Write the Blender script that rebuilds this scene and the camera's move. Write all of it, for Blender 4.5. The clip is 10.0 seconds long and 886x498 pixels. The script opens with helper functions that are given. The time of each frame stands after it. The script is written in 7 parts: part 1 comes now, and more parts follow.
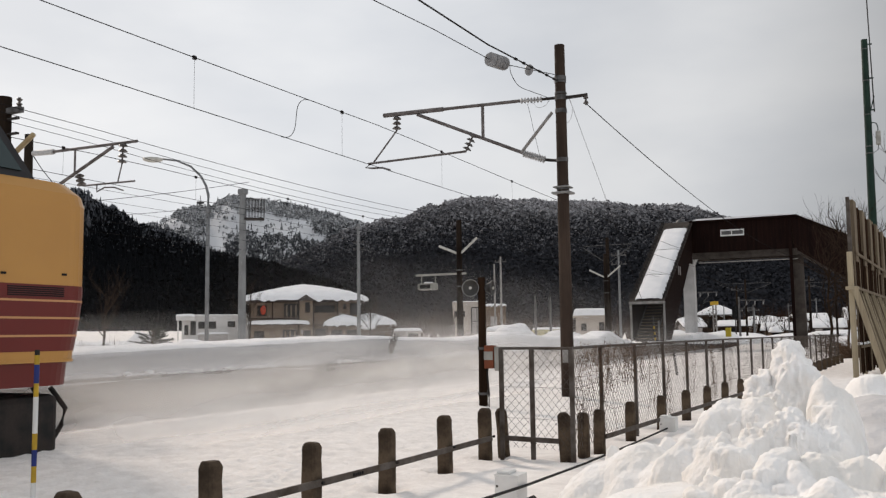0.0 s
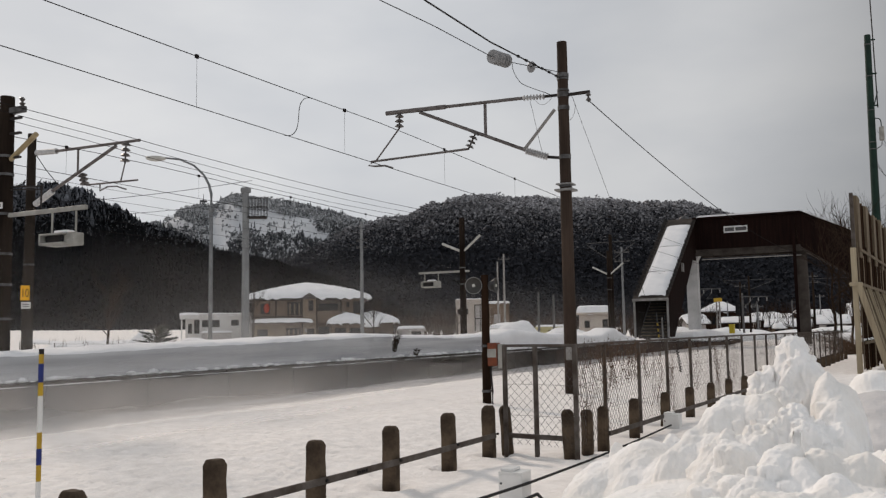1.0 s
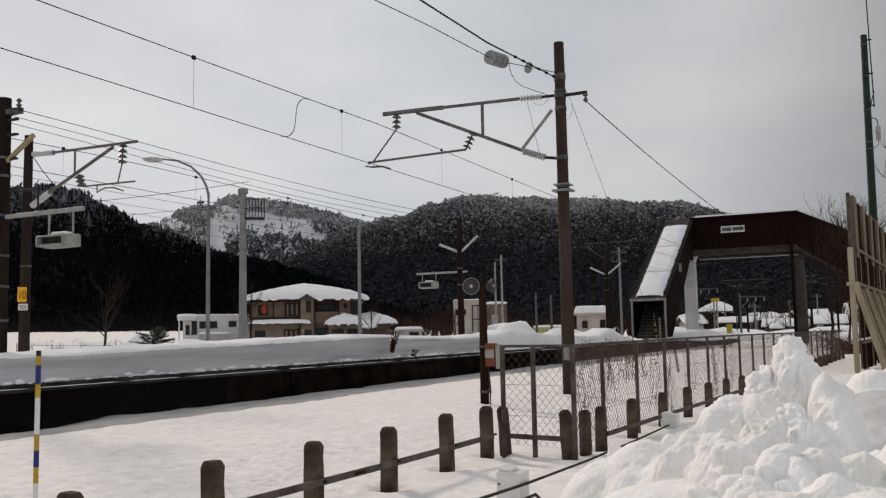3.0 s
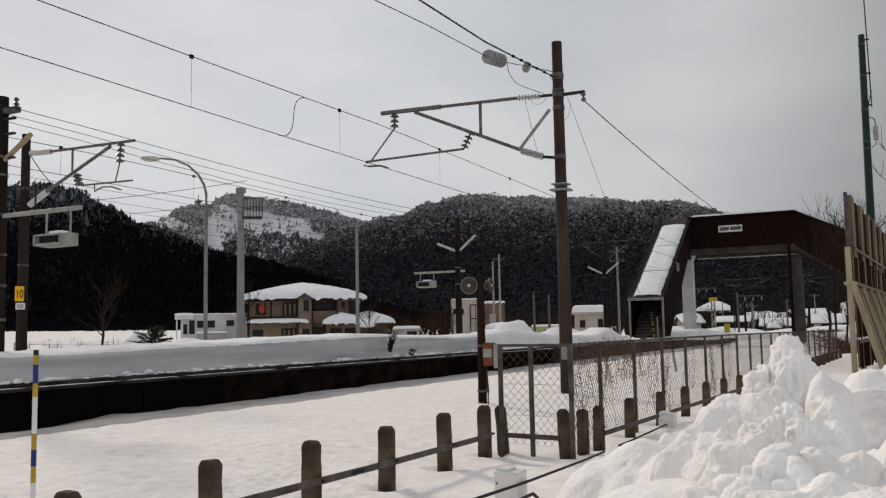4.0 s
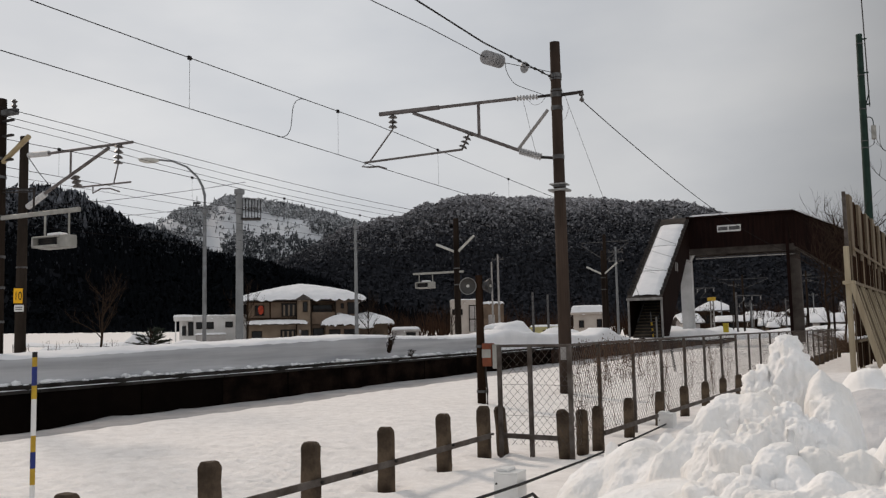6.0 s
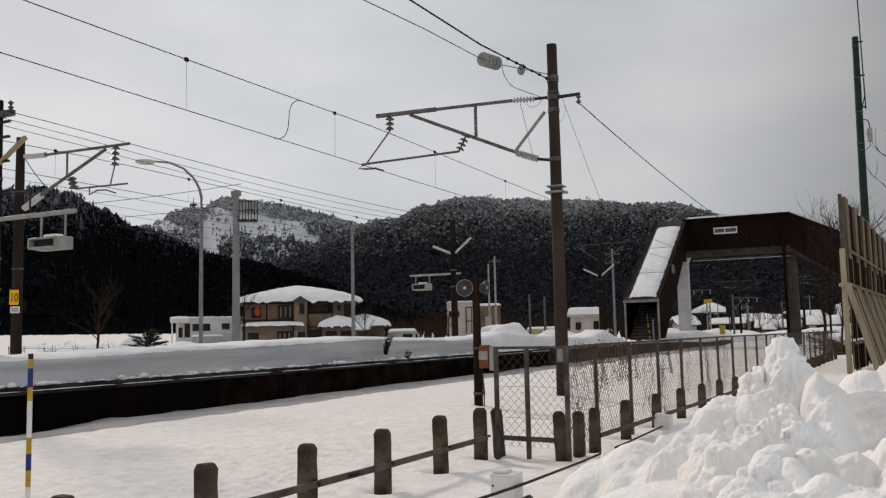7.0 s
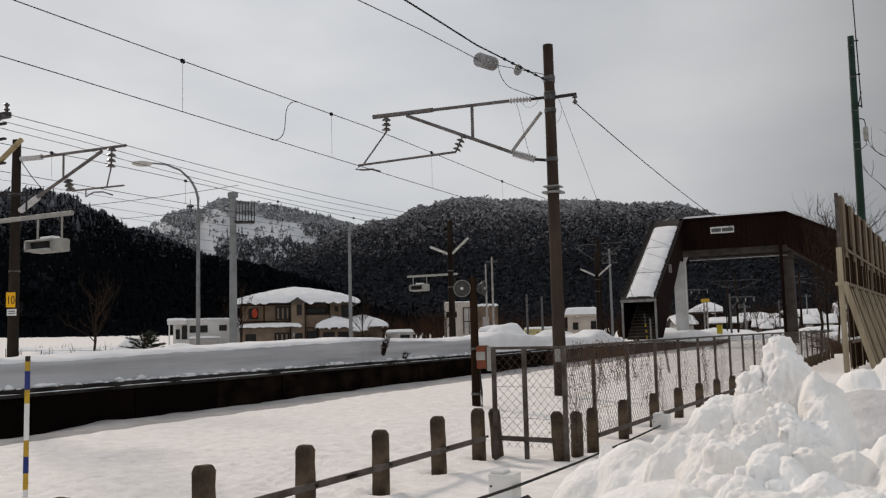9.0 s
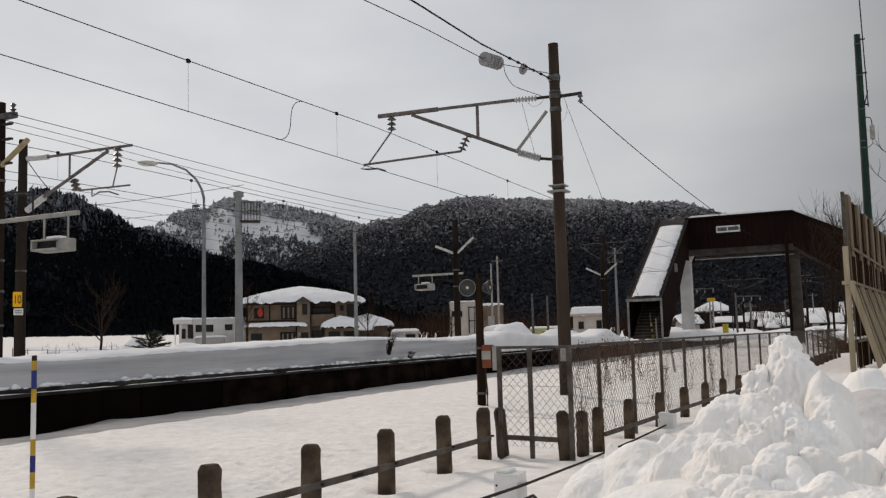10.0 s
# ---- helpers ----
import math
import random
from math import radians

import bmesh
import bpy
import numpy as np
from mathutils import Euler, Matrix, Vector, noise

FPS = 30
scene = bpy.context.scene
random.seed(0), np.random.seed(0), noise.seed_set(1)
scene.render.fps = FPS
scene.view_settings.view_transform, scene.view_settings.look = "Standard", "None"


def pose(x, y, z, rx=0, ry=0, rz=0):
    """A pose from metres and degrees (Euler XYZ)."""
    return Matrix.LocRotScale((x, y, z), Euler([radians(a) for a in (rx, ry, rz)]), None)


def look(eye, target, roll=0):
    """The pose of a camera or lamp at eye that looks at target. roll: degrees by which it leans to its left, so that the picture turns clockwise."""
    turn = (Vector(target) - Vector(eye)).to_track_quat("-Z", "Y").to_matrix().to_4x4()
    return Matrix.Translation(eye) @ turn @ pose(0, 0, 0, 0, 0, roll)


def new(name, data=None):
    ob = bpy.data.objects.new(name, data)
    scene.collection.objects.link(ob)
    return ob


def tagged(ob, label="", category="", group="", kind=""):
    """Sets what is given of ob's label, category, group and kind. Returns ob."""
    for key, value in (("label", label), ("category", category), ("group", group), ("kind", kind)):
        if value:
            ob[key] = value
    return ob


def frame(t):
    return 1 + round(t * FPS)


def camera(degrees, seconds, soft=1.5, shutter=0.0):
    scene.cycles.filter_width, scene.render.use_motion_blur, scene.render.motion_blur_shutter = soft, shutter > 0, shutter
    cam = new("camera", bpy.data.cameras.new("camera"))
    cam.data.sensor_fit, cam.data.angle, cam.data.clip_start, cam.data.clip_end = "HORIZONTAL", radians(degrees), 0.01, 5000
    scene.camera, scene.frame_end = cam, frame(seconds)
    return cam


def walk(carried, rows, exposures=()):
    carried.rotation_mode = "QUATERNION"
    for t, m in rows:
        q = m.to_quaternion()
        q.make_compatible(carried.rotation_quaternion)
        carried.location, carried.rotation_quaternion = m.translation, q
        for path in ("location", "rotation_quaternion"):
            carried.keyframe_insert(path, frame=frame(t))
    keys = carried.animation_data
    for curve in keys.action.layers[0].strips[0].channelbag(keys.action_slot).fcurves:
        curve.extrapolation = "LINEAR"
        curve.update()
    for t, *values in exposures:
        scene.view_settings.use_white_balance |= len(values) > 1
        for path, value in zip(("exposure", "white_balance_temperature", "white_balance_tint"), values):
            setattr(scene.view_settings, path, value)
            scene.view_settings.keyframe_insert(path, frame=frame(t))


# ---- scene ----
cam = camera(53.0, 10.0, soft=1.3)
# seconds, heading, pitch, roll: a hand-held camera that stays in one place
TURNS = (
    (0.0, 26.627, 5.458, 0.738), (0.5, 26.802, 5.293, 0.964), (1.0, 26.843, 5.311, 0.952),
    (1.5, 27.042, 5.250, 1.049), (2.0, 26.849, 5.393, 1.003), (2.5, 26.779, 5.367, 1.077),
    (4.0, 26.556, 5.303, 1.080), (4.5, 26.750, 5.200, 1.200), (5.0, 26.815, 5.204, 1.289),
    (5.5, 26.671, 5.255, 1.296), (7.0, 26.284, 5.461, 1.242), (7.5, 26.269, 5.325, 1.275),
    (8.0, 26.291, 5.356, 1.412), (8.5, 26.245, 5.374, 1.485), (9.0, 26.124, 5.496, 1.498),
    (9.5, 26.190, 5.463, 1.531), (10.0, 26.472, 5.460, 1.511))
walk(cam, [(t, pose(0, 0, 0, 90 + p, r, h)) for t, h, p, r in TURNS],
     exposures=((0.0, 0.27), (0.4, 0.1), (1.0, 0.01), (2.0, 0.0), (10.0, 0.0)))

# ---- light: thin bright overcast, hazy sun beyond the station ----
world = bpy.data.worlds.new("overcast")
scene.world = world
world.use_nodes = True
wn, wl = world.node_tree.nodes, world.node_tree.links
wn.clear()
w_out = wn.new("ShaderNodeOutputWorld")
w_bg = wn.new("ShaderNodeBackground")
w_sky = wn.new("ShaderNodeTexSky")
w_sky.sky_type, w_sky.sun_disc = "NISHITA", False
w_sky.sun_elevation, w_sky.sun_rotation = radians(30), radians(-62)
w_sky.dust_density, w_sky.air_density = 3.0, 1.0
w_coord = wn.new("ShaderNodeTexCoord")
w_map = wn.new("ShaderNodeMapping")
w_map.inputs["Scale"].default_value = (1.0, 1.0, 2.6)
w_noise = wn.new("ShaderNodeTexNoise")
w_noise.inputs["Scale"].default_value = 2.2
w_noise.inputs["Detail"].default_value = 5.0
w_noise.inputs["Roughness"].default_value = 0.5
w_ramp = wn.new("ShaderNodeValToRGB")
w_ramp.color_ramp.elements[0].position, w_ramp.color_ramp.elements[0].color = 0.36, (5.85, 6.05, 6.4, 1)
w_ramp.color_ramp.elements[1].position, w_ramp.color_ramp.elements[1].color = 0.66, (7.5, 7.55, 7.65, 1)
w_mix = wn.new("ShaderNodeMixRGB")
w_mix.inputs[0].default_value = 0.98
# the veil of cloud is uneven, thinnest on the sun's side
w_dot = wn.new("ShaderNodeVectorMath")
w_dot.operation = "DOT_PRODUCT"
w_dot.inputs[1].default_value = Vector((-55, 52, 28)).normalized()
w_glow = wn.new("ShaderNodeValToRGB")
w_glow.color_ramp.interpolation = "EASE"
while len(w_glow.color_ramp.elements) < 5:
    w_glow.color_ramp.elements.new(0.5)
# the unseen sky behind the viewer is added brightness to fill the heap
for w_e, (w_p, w_v) in zip(w_glow.color_ramp.elements, ((0.0, 0.98), (0.6, 0.82), (0.83, 0.48), (0.92, 0.82), (1.0, 1.0))):
    w_e.position, w_e.color = w_p, (w_v, w_v, w_v, 1)
w_half = wn.new("ShaderNodeMapRange")
w_half.inputs["From Min"].default_value = -1.0
w_mul = wn.new("ShaderNodeMixRGB")
w_mul.blend_type = "MULTIPLY"
w_mul.inputs[0].default_value = 1.0
w_bg.inputs["Strength"].default_value = 0.1
wl.new(w_coord.outputs["Generated"], w_map.inputs["Vector"])
wl.new(w_map.outputs["Vector"], w_noise.inputs["Vector"])
wl.new(w_coord.outputs["Generated"], w_dot.inputs[0])
wl.new(w_dot.outputs["Value"], w_half.inputs["Value"])
wl.new(w_half.outputs["Result"], w_glow.inputs["Fac"])
wl.new(w_noise.outputs["Fac"], w_ramp.inputs["Fac"])
wl.new(w_ramp.outputs["Color"], w_mul.inputs[1])
wl.new(w_glow.outputs["Color"], w_mul.inputs[2])
wl.new(w_sky.outputs["Color"], w_mix.inputs[1])
wl.new(w_mul.outputs["Color"], w_mix.inputs[2])
wl.new(w_mix.outputs["Color"], w_bg.inputs["Color"])
wl.new(w_bg.outputs["Background"], w_out.inputs["Surface"])

sun = new("sun", bpy.data.lights.new("sun", "SUN"))
sun.data.energy, sun.data.angle, sun.data.color = 1.9, radians(7.0), (1.0, 0.845, 0.72)
sun.matrix_world = look((-76.5, 40.6, 50), (0, 0, 0))


# ---- materials ----
def material(name, base, rough=0.7, other=None, scale=6.0, amount=1.0, bump=0.0, bump_scale=40.0, metal=0.0,
             fine=0.0, stretch=(1, 1, 1), lo=0.35, hi=0.65, island=0.0, spec=0.12, space="Object", bump_detail=6.0):
    """Principled surface: two colours mixed by noise at one scale, value grain at a finer one, and relief."""
    m = bpy.data.materials.new(name)
    m.use_nodes = True
    n, l = m.node_tree.nodes, m.node_tree.links
    b = n["Principled BSDF"]
    b.inputs["Roughness"].default_value = rough
    b.inputs["Metallic"].default_value = metal
    b.inputs["Specular IOR Level"].default_value = spec
    co = n.new("ShaderNodeTexCoord")
    mp = n.new("ShaderNodeMapping")
    mp.inputs["Scale"].default_value = stretch
    l.new(co.outputs[space], mp.inputs["Vector"])
    colour = None
    if other is not None:
        a = n.new("ShaderNodeTexNoise")
        a.inputs["Scale"].default_value, a.inputs["Detail"].default_value = scale, 6.0
        r = n.new("ShaderNodeMapRange")
        r.inputs["From Min"].default_value, r.inputs["From Max"].default_value = lo, hi
        r.inputs["To Max"].default_value = amount
        x = n.new("ShaderNodeMixRGB")
        x.inputs[1].default_value, x.inputs[2].default_value = (*base, 1), (*other, 1)
        l.new(mp.outputs["Vector"], a.inputs["Vector"])
        l.new(a.outputs["Fac"], r.inputs["Value"])
        l.new(r.outputs["Result"], x.inputs[0])
        colour = x.outputs["Color"]
    if fine or island:
        h = n.new("ShaderNodeHueSaturation")
        if colour:
            l.new(colour, h.inputs["Color"])
        else:
            h.inputs["Color"].default_value = (*base, 1)
        f = n.new("ShaderNodeMapRange")
        if island:
            g = n.new("ShaderNodeNewGeometry")
            l.new(g.outputs["Random Per Island"], f.inputs["Value"])
        else:
            g = n.new("ShaderNodeTexNoise")
            g.inputs["Scale"].default_value, g.inputs["Detail"].default_value = scale * 9, 4.0
            l.new(mp.outputs["Vector"], g.inputs["Vector"])
            l.new(g.outputs["Fac"], f.inputs["Value"])
        k = island or fine
        f.inputs["To Min"].default_value, f.inputs["To Max"].default_value = 1 - k, 1 + k
        l.new(f.outputs["Result"], h.inputs["Value"])
        colour = h.outputs["Color"]
    if colour:
        l.new(colour, b.inputs["Base Color"])
    else:
        b.inputs["Base Color"].default_value = (*base, 1)
    if bump:
        t = n.new("ShaderNodeTexNoise")
        t.inputs["Scale"].default_value, t.inputs["Detail"].default_value = bump_scale, bump_detail
        u = n.new("ShaderNodeBump")
        u.inputs["Strength"].default_value = min(1.0, bump * 20)
        u.inputs["Distance"].default_value = bump
        l.new(mp.outputs["Vector"], t.inputs["Vector"])
        l.new(t.outputs["Fac"], u.inputs["Height"])
        l.new(u.outputs["Normal"], b.inputs["Normal"])
    return m


SNOW = material("snow", (0.82, 0.82, 0.83), 0.65, (0.74, 0.745, 0.76), 1.4, fine=0.04, bump=0.03, bump_scale=7.0, spec=0.0)
SNOW_FIELD = material("trodden_snow", (0.88, 0.85, 0.825), 0.65, (0.77, 0.74, 0.715), 5.0, fine=0.08, bump=0.032, bump_scale=15.0, bump_detail=3.0, spec=0.0)
SNOW_SHADED = material("shaded_field_snow", (0.62, 0.615, 0.62), 0.65, (0.53, 0.525, 0.53), 2.2, fine=0.08, bump=0.02, bump_scale=18.0, spec=0.0)
SNOW_STRIP = material("grey_strip_snow", (0.38, 0.37, 0.368), 0.7, (0.31, 0.302, 0.30), 3.0, fine=0.1, bump=0.02, bump_scale=12.0, spec=0.0)
SNOW_HEAP = material("heaped_snow", (0.91, 0.905, 0.90), 0.6, (0.82, 0.80, 0.77), 2.6, fine=0.04, bump=0.02, bump_scale=30.0, spec=0.0)
SNOW_HEAP.node_tree.nodes["Principled BSDF"].inputs["Subsurface Weight"].default_value = 0.2
SNOW_HEAP.node_tree.nodes["Principled BSDF"].inputs["Subsurface Radius"].default_value = (0.035, 0.035, 0.035)
SNOW_HEAP.node_tree.nodes["Principled BSDF"].inputs["Subsurface Scale"].default_value = 1.0
# layered bank face, its shade put into a base darker than SNOW
SNOW_BANK = material("shaded_layered_snow", (0.50, 0.50, 0.51), 0.65, (0.31, 0.315, 0.33), 1.6, fine=0.06, bump=0.015, bump_scale=9.0,
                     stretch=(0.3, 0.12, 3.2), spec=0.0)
# wall against the light: its shade is put into a near-black colour
CONCRETE_DARK = material("shaded_concrete", (0.0038, 0.003, 0.0027), 0.95, (0.0075, 0.0054, 0.0045), 0.9, spec=0.0, fine=0.35, bump=0.01, bump_scale=18.0)
CONCRETE_LIP = material("platform_edge_concrete", (0.015, 0.013, 0.012), 0.9, (0.05, 0.047, 0.044), 1.6, fine=0.25, bump=0.006, spec=0.0)
CONCRETE_POST = material("weathered_post_concrete", (0.105, 0.078, 0.055), 0.95, (0.03, 0.022, 0.016), 5.0, fine=0.35, bump=0.008, bump_scale=45.0)
CONCRETE_POLE = material("pole_concrete", (0.058, 0.041, 0.032), 0.9, (0.026, 0.0185, 0.0145), 2.0, fine=0.2, bump=0.003, stretch=(1, 1, 0.25))
CONCRETE_GREY = material("pale_concrete", (0.21, 0.22, 0.225), 0.85, (0.16, 0.165, 0.17), 1.5, fine=0.15)
WOOD_DARK = material("tarred_wood", (0.012, 0.009, 0.0075), 0.9, (0.03, 0.022, 0.017), 3.0, spec=0.02, fine=0.35, stretch=(1, 1, 0.15), bump=0.004)
WOOD_BOARD = material("weathered_boards", (0.2, 0.16, 0.112), 0.9, (0.1, 0.078, 0.055), 3.0, fine=0.3, stretch=(2, 2, 0.15), bump=0.004)
WOOD_BROWN = material("brown_boards", (0.034, 0.02, 0.013), 0.95, (0.016, 0.01, 0.007), 3.0, spec=0.0, fine=0.3, stretch=(2, 2, 0.15), bump=0.004)
WOOD_PALE = material("pale_timber", (0.40, 0.345, 0.245), 0.9, (0.26, 0.215, 0.15), 2.5, fine=0.25, stretch=(2, 2, 0.15), bump=0.004)
STEEL_GREY = material("galvanised_steel", (0.13, 0.13, 0.132), 0.6, (0.06, 0.058, 0.058), 8.0, metal=0.5, fine=0.15)
STEEL_ARM = material("dull_steel_tube", (0.17, 0.155, 0.152), 0.65, (0.10, 0.088, 0.085), 6.0, metal=0.3, fine=0.2)
STEEL_FENCE = material("aged_fence_steel", (0.115, 0.102, 0.093), 0.75, (0.06, 0.048, 0.04), 7.0, fine=0.25, metal=0.2)
STEEL_DARK = material("dark_steel", (0.02, 0.02, 0.02), 0.7, (0.04, 0.033, 0.03), 6.0, fine=0.2)
STEEL_BROWN = material("brown_painted_steel", (0.0165, 0.0082, 0.0068), 0.85, (0.009, 0.0055, 0.005), 1.2, spec=0.03, fine=0.25, stretch=(6, 6, 0.4), bump=0.004)
STEEL_BEAM = material("bridge_beam_steel", (0.07, 0.06, 0.053), 0.85, (0.035, 0.029, 0.025), 1.5, fine=0.25)
STEEL_GREEN = material("green_painted_steel", (0.016, 0.036, 0.027), 0.6, (0.011, 0.024, 0.019), 3.0, fine=0.15)
LAMP_POST = material("grey_lamp_post", (0.2, 0.21, 0.22), 0.5, (0.14, 0.145, 0.15), 3.0, metal=0.3)
WIRE = material("wire_metal", (0.022, 0.02, 0.02), 0.85, spec=0.0)
CABLE = material("black_cable", (0.02, 0.019, 0.019), 0.7)
PORCELAIN = material("porcelain", (0.5, 0.5, 0.5), 0.35, (0.36, 0.36, 0.365), 12.0)
PORCELAIN_GREY = material("weathered_porcelain", (0.3, 0.3, 0.305), 0.4, (0.2, 0.2, 0.205), 12.0)
PORCELAIN_BROWN = material("grimy_porcelain", (0.13, 0.12, 0.115), 0.35, (0.07, 0.063, 0.06), 12.0)
WHITE_PAINT = material("white_paint", (0.72, 0.72, 0.71), 0.55, (0.6, 0.6, 0.59), 3.0, fine=0.05)
HORN_GREY = material("horn_grey", (0.28, 0.28, 0.275), 0.5, (0.2, 0.2, 0.195), 5.0, fine=0.1)
HORN_DARK = material("horn_inside_grey", (0.085, 0.083, 0.08), 0.6, (0.055, 0.053, 0.05), 5.0, fine=0.1)
WHITE_GREY = material("off_white_enamel", (0.34, 0.335, 0.31), 0.5, (0.24, 0.235, 0.215), 5.0, fine=0.08)
YELLOW = material("yellow_paint", (0.5, 0.33, 0.035), 0.5, (0.36, 0.23, 0.035), 9.0)
YELLOW_SIGN = material("yellow_sign_paint", (0.8, 0.42, 0.02), 0.5)
BLUE = material("blue_paint", (0.025, 0.04, 0.22), 0.5, (0.03, 0.04, 0.13), 9.0)
RED = material("red_paint", (0.2, 0.06, 0.03), 0.6, (0.14, 0.05, 0.03), 9.0)
BLACK = material("black_paint", (0.012, 0.012, 0.013), 0.6)
LAMP_TUBE = material("lamp_housing", (0.5, 0.5, 0.47), 0.4, (0.38, 0.37, 0.34), 6.0)
LAMP_AMBER = material("amber_lamp_housing", (0.36, 0.29, 0.17), 0.4, (0.27, 0.21, 0.12), 6.0)
GLASS = material("dark_window_glass", (0.006, 0.007, 0.008), 0.1, spec=0.25)
STUCCO = material("tan_stucco", (0.185, 0.135, 0.098), 0.9, (0.11, 0.08, 0.058), 0.8, fine=0.1, bump=0.01)
COLUMN_PALE = material("column_concrete", (0.5, 0.5, 0.5), 0.85, (0.4, 0.4, 0.4), 1.5, fine=0.1)
STUCCO_PALE = material("beige_plaster", (0.24, 0.185, 0.135), 0.9, (0.165, 0.125, 0.092), 0.9, fine=0.1)
SIDING_YELLOW = material("faded_yellow_siding", (0.45, 0.41, 0.2), 0.8, (0.36, 0.33, 0.17), 1.2)
MAST_BROWN = material("dark_brown_mast", (0.034, 0.027, 0.022), 0.9, (0.018, 0.0145, 0.012), 2.0, spec=0.02, fine=0.25, stretch=(1, 1, 0.25))
PIPE_PALE = material("pale_pipe", (0.3, 0.29, 0.28), 0.6, (0.2, 0.19, 0.18), 3.0)
STUCCO_GREY = material("grey_wall_boards", (0.42, 0.40, 0.38), 0.85, (0.3, 0.28, 0.27), 1.2, fine=0.15)
CONCRETE_RUST = material("rust_stained_concrete", (0.05, 0.022, 0.013), 0.95, (0.02, 0.012, 0.009), 1.1, fine=0.35, bump=0.01)
STUCCO_WHITE = material("white_siding", (0.66, 0.65, 0.635), 0.8, (0.54, 0.53, 0.515), 0.6, fine=0.06)
PLASTER_BEIGE = material("pale_beige_plaster", (0.46, 0.41, 0.365), 0.85, (0.36, 0.32, 0.285), 0.7, fine=0.1)
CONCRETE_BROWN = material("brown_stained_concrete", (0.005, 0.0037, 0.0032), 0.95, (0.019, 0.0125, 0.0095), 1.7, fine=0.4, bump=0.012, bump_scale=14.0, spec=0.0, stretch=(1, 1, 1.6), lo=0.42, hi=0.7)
ROOF_DARK = material("dark_roofing", (0.05, 0.045, 0.042), 0.8, (0.08, 0.07, 0.065), 1.0, fine=0.2)
BARK = material("bark", (0.04, 0.027, 0.02), 0.95, (0.022, 0.016, 0.012), 6.0, fine=0.3, spec=0.0)
VINE = material("dry_vine", (0.12, 0.075, 0.048), 0.9, (0.075, 0.05, 0.035), 9.0, fine=0.3)
VINE_RUST = material("rust_brown_vine", (0.135, 0.078, 0.05), 0.9, (0.08, 0.048, 0.032), 9.0, fine=0.3)
TRAIN_OCHRE = material("train_ochre_paint", (0.46, 0.24, 0.062), 0.35, (0.41, 0.21, 0.055), 0.8, spec=0.35)
TRAIN_RED = material("train_red_paint", (0.13, 0.017, 0.013), 0.35, (0.105, 0.015, 0.012), 0.8, spec=0.3)
TRAIN_STRIPE = material("train_stripe_paint", (0.5, 0.27, 0.13), 0.4)
TRAIN_GREY = material("train_roof_grey", (0.04, 0.04, 0.043), 0.6, (0.025, 0.025, 0.027), 1.5)
TRAIN_GLASS = material("train_window_glass", (0.02, 0.035, 0.037), 0.08, spec=0.45)
YELLOW_BIN = material("yellow_plastic", (0.36, 0.29, 0.03), 0.5)
SCRUB = material("brown_bare_scrub", (0.045, 0.025, 0.016), 0.95, (0.02, 0.013, 0.01), 0.2, island=0.4, spec=0.0)
NEEDLES = material("evergreen_needles", (0.014, 0.02, 0.014), 0.9, (0.03, 0.036, 0.025), 3.0, island=0.3)


def forest_material(name, dark, frost, share, z0, z1, scale, spread=0.3, low=-0.30, high=0.12):
    """Crowns far off: single trees and drifts of them hold rime, more of them higher up."""
    m = bpy.data.materials.new(name)
    m.use_nodes = True
    n, l = m.node_tree.nodes, m.node_tree.links
    s = n["Principled BSDF"]
    s.inputs["Roughness"].default_value, s.inputs["Specular IOR Level"].default_value = 0.95, 0.0
    g, sep = n.new("ShaderNodeNewGeometry"), n.new("ShaderNodeSeparateXYZ")
    l.new(g.outputs["Position"], sep.inputs[0])
    up = n.new("ShaderNodeMapRange")
    up.inputs["From Min"].default_value, up.inputs["From Max"].default_value = z0, z1
    up.inputs["To Min"].default_value, up.inputs["To Max"].default_value = low, high
    l.new(sep.outputs["Z"], up.inputs["Value"])
    big, small = n.new("ShaderNodeTexNoise"), n.new("ShaderNodeTexNoise")
    for t, sc in ((big, scale), (small, 0.45)):
        t.inputs["Scale"].default_value, t.inputs["Detail"].default_value = sc, 4.0
        l.new(g.outputs["Position"], t.inputs["Vector"])

    def add(a, b_, op="ADD"):
        k = n.new("ShaderNodeMath")
        k.operation = op
        for i, v in enumerate((a, b_)):
            if isinstance(v, float):
                k.inputs[i].default_value = v
            else:
                l.new(v, k.inputs[i])
        return k.outputs[0]

    one = add(g.outputs["Random Per Island"], 0.42, "MULTIPLY")
    total = add(add(add(one, up.outputs["Result"]), add(big.outputs["Fac"], 0.6, "MULTIPLY")), add(small.outputs["Fac"], 0.75, "MULTIPLY"))
    r = n.new("ShaderNodeMapRange")
    r.inputs["From Min"].default_value, r.inputs["From Max"].default_value = share, share + spread
    l.new(total, r.inputs["Value"])
    mix = n.new("ShaderNodeMixRGB")
    mix.inputs[1].default_value, mix.inputs[2].default_value = (*dark, 1), (*frost, 1)
    l.new(r.outputs["Result"], mix.inputs[0])
    l.new(mix.outputs["Color"], s.inputs["Base Color"])
    return m


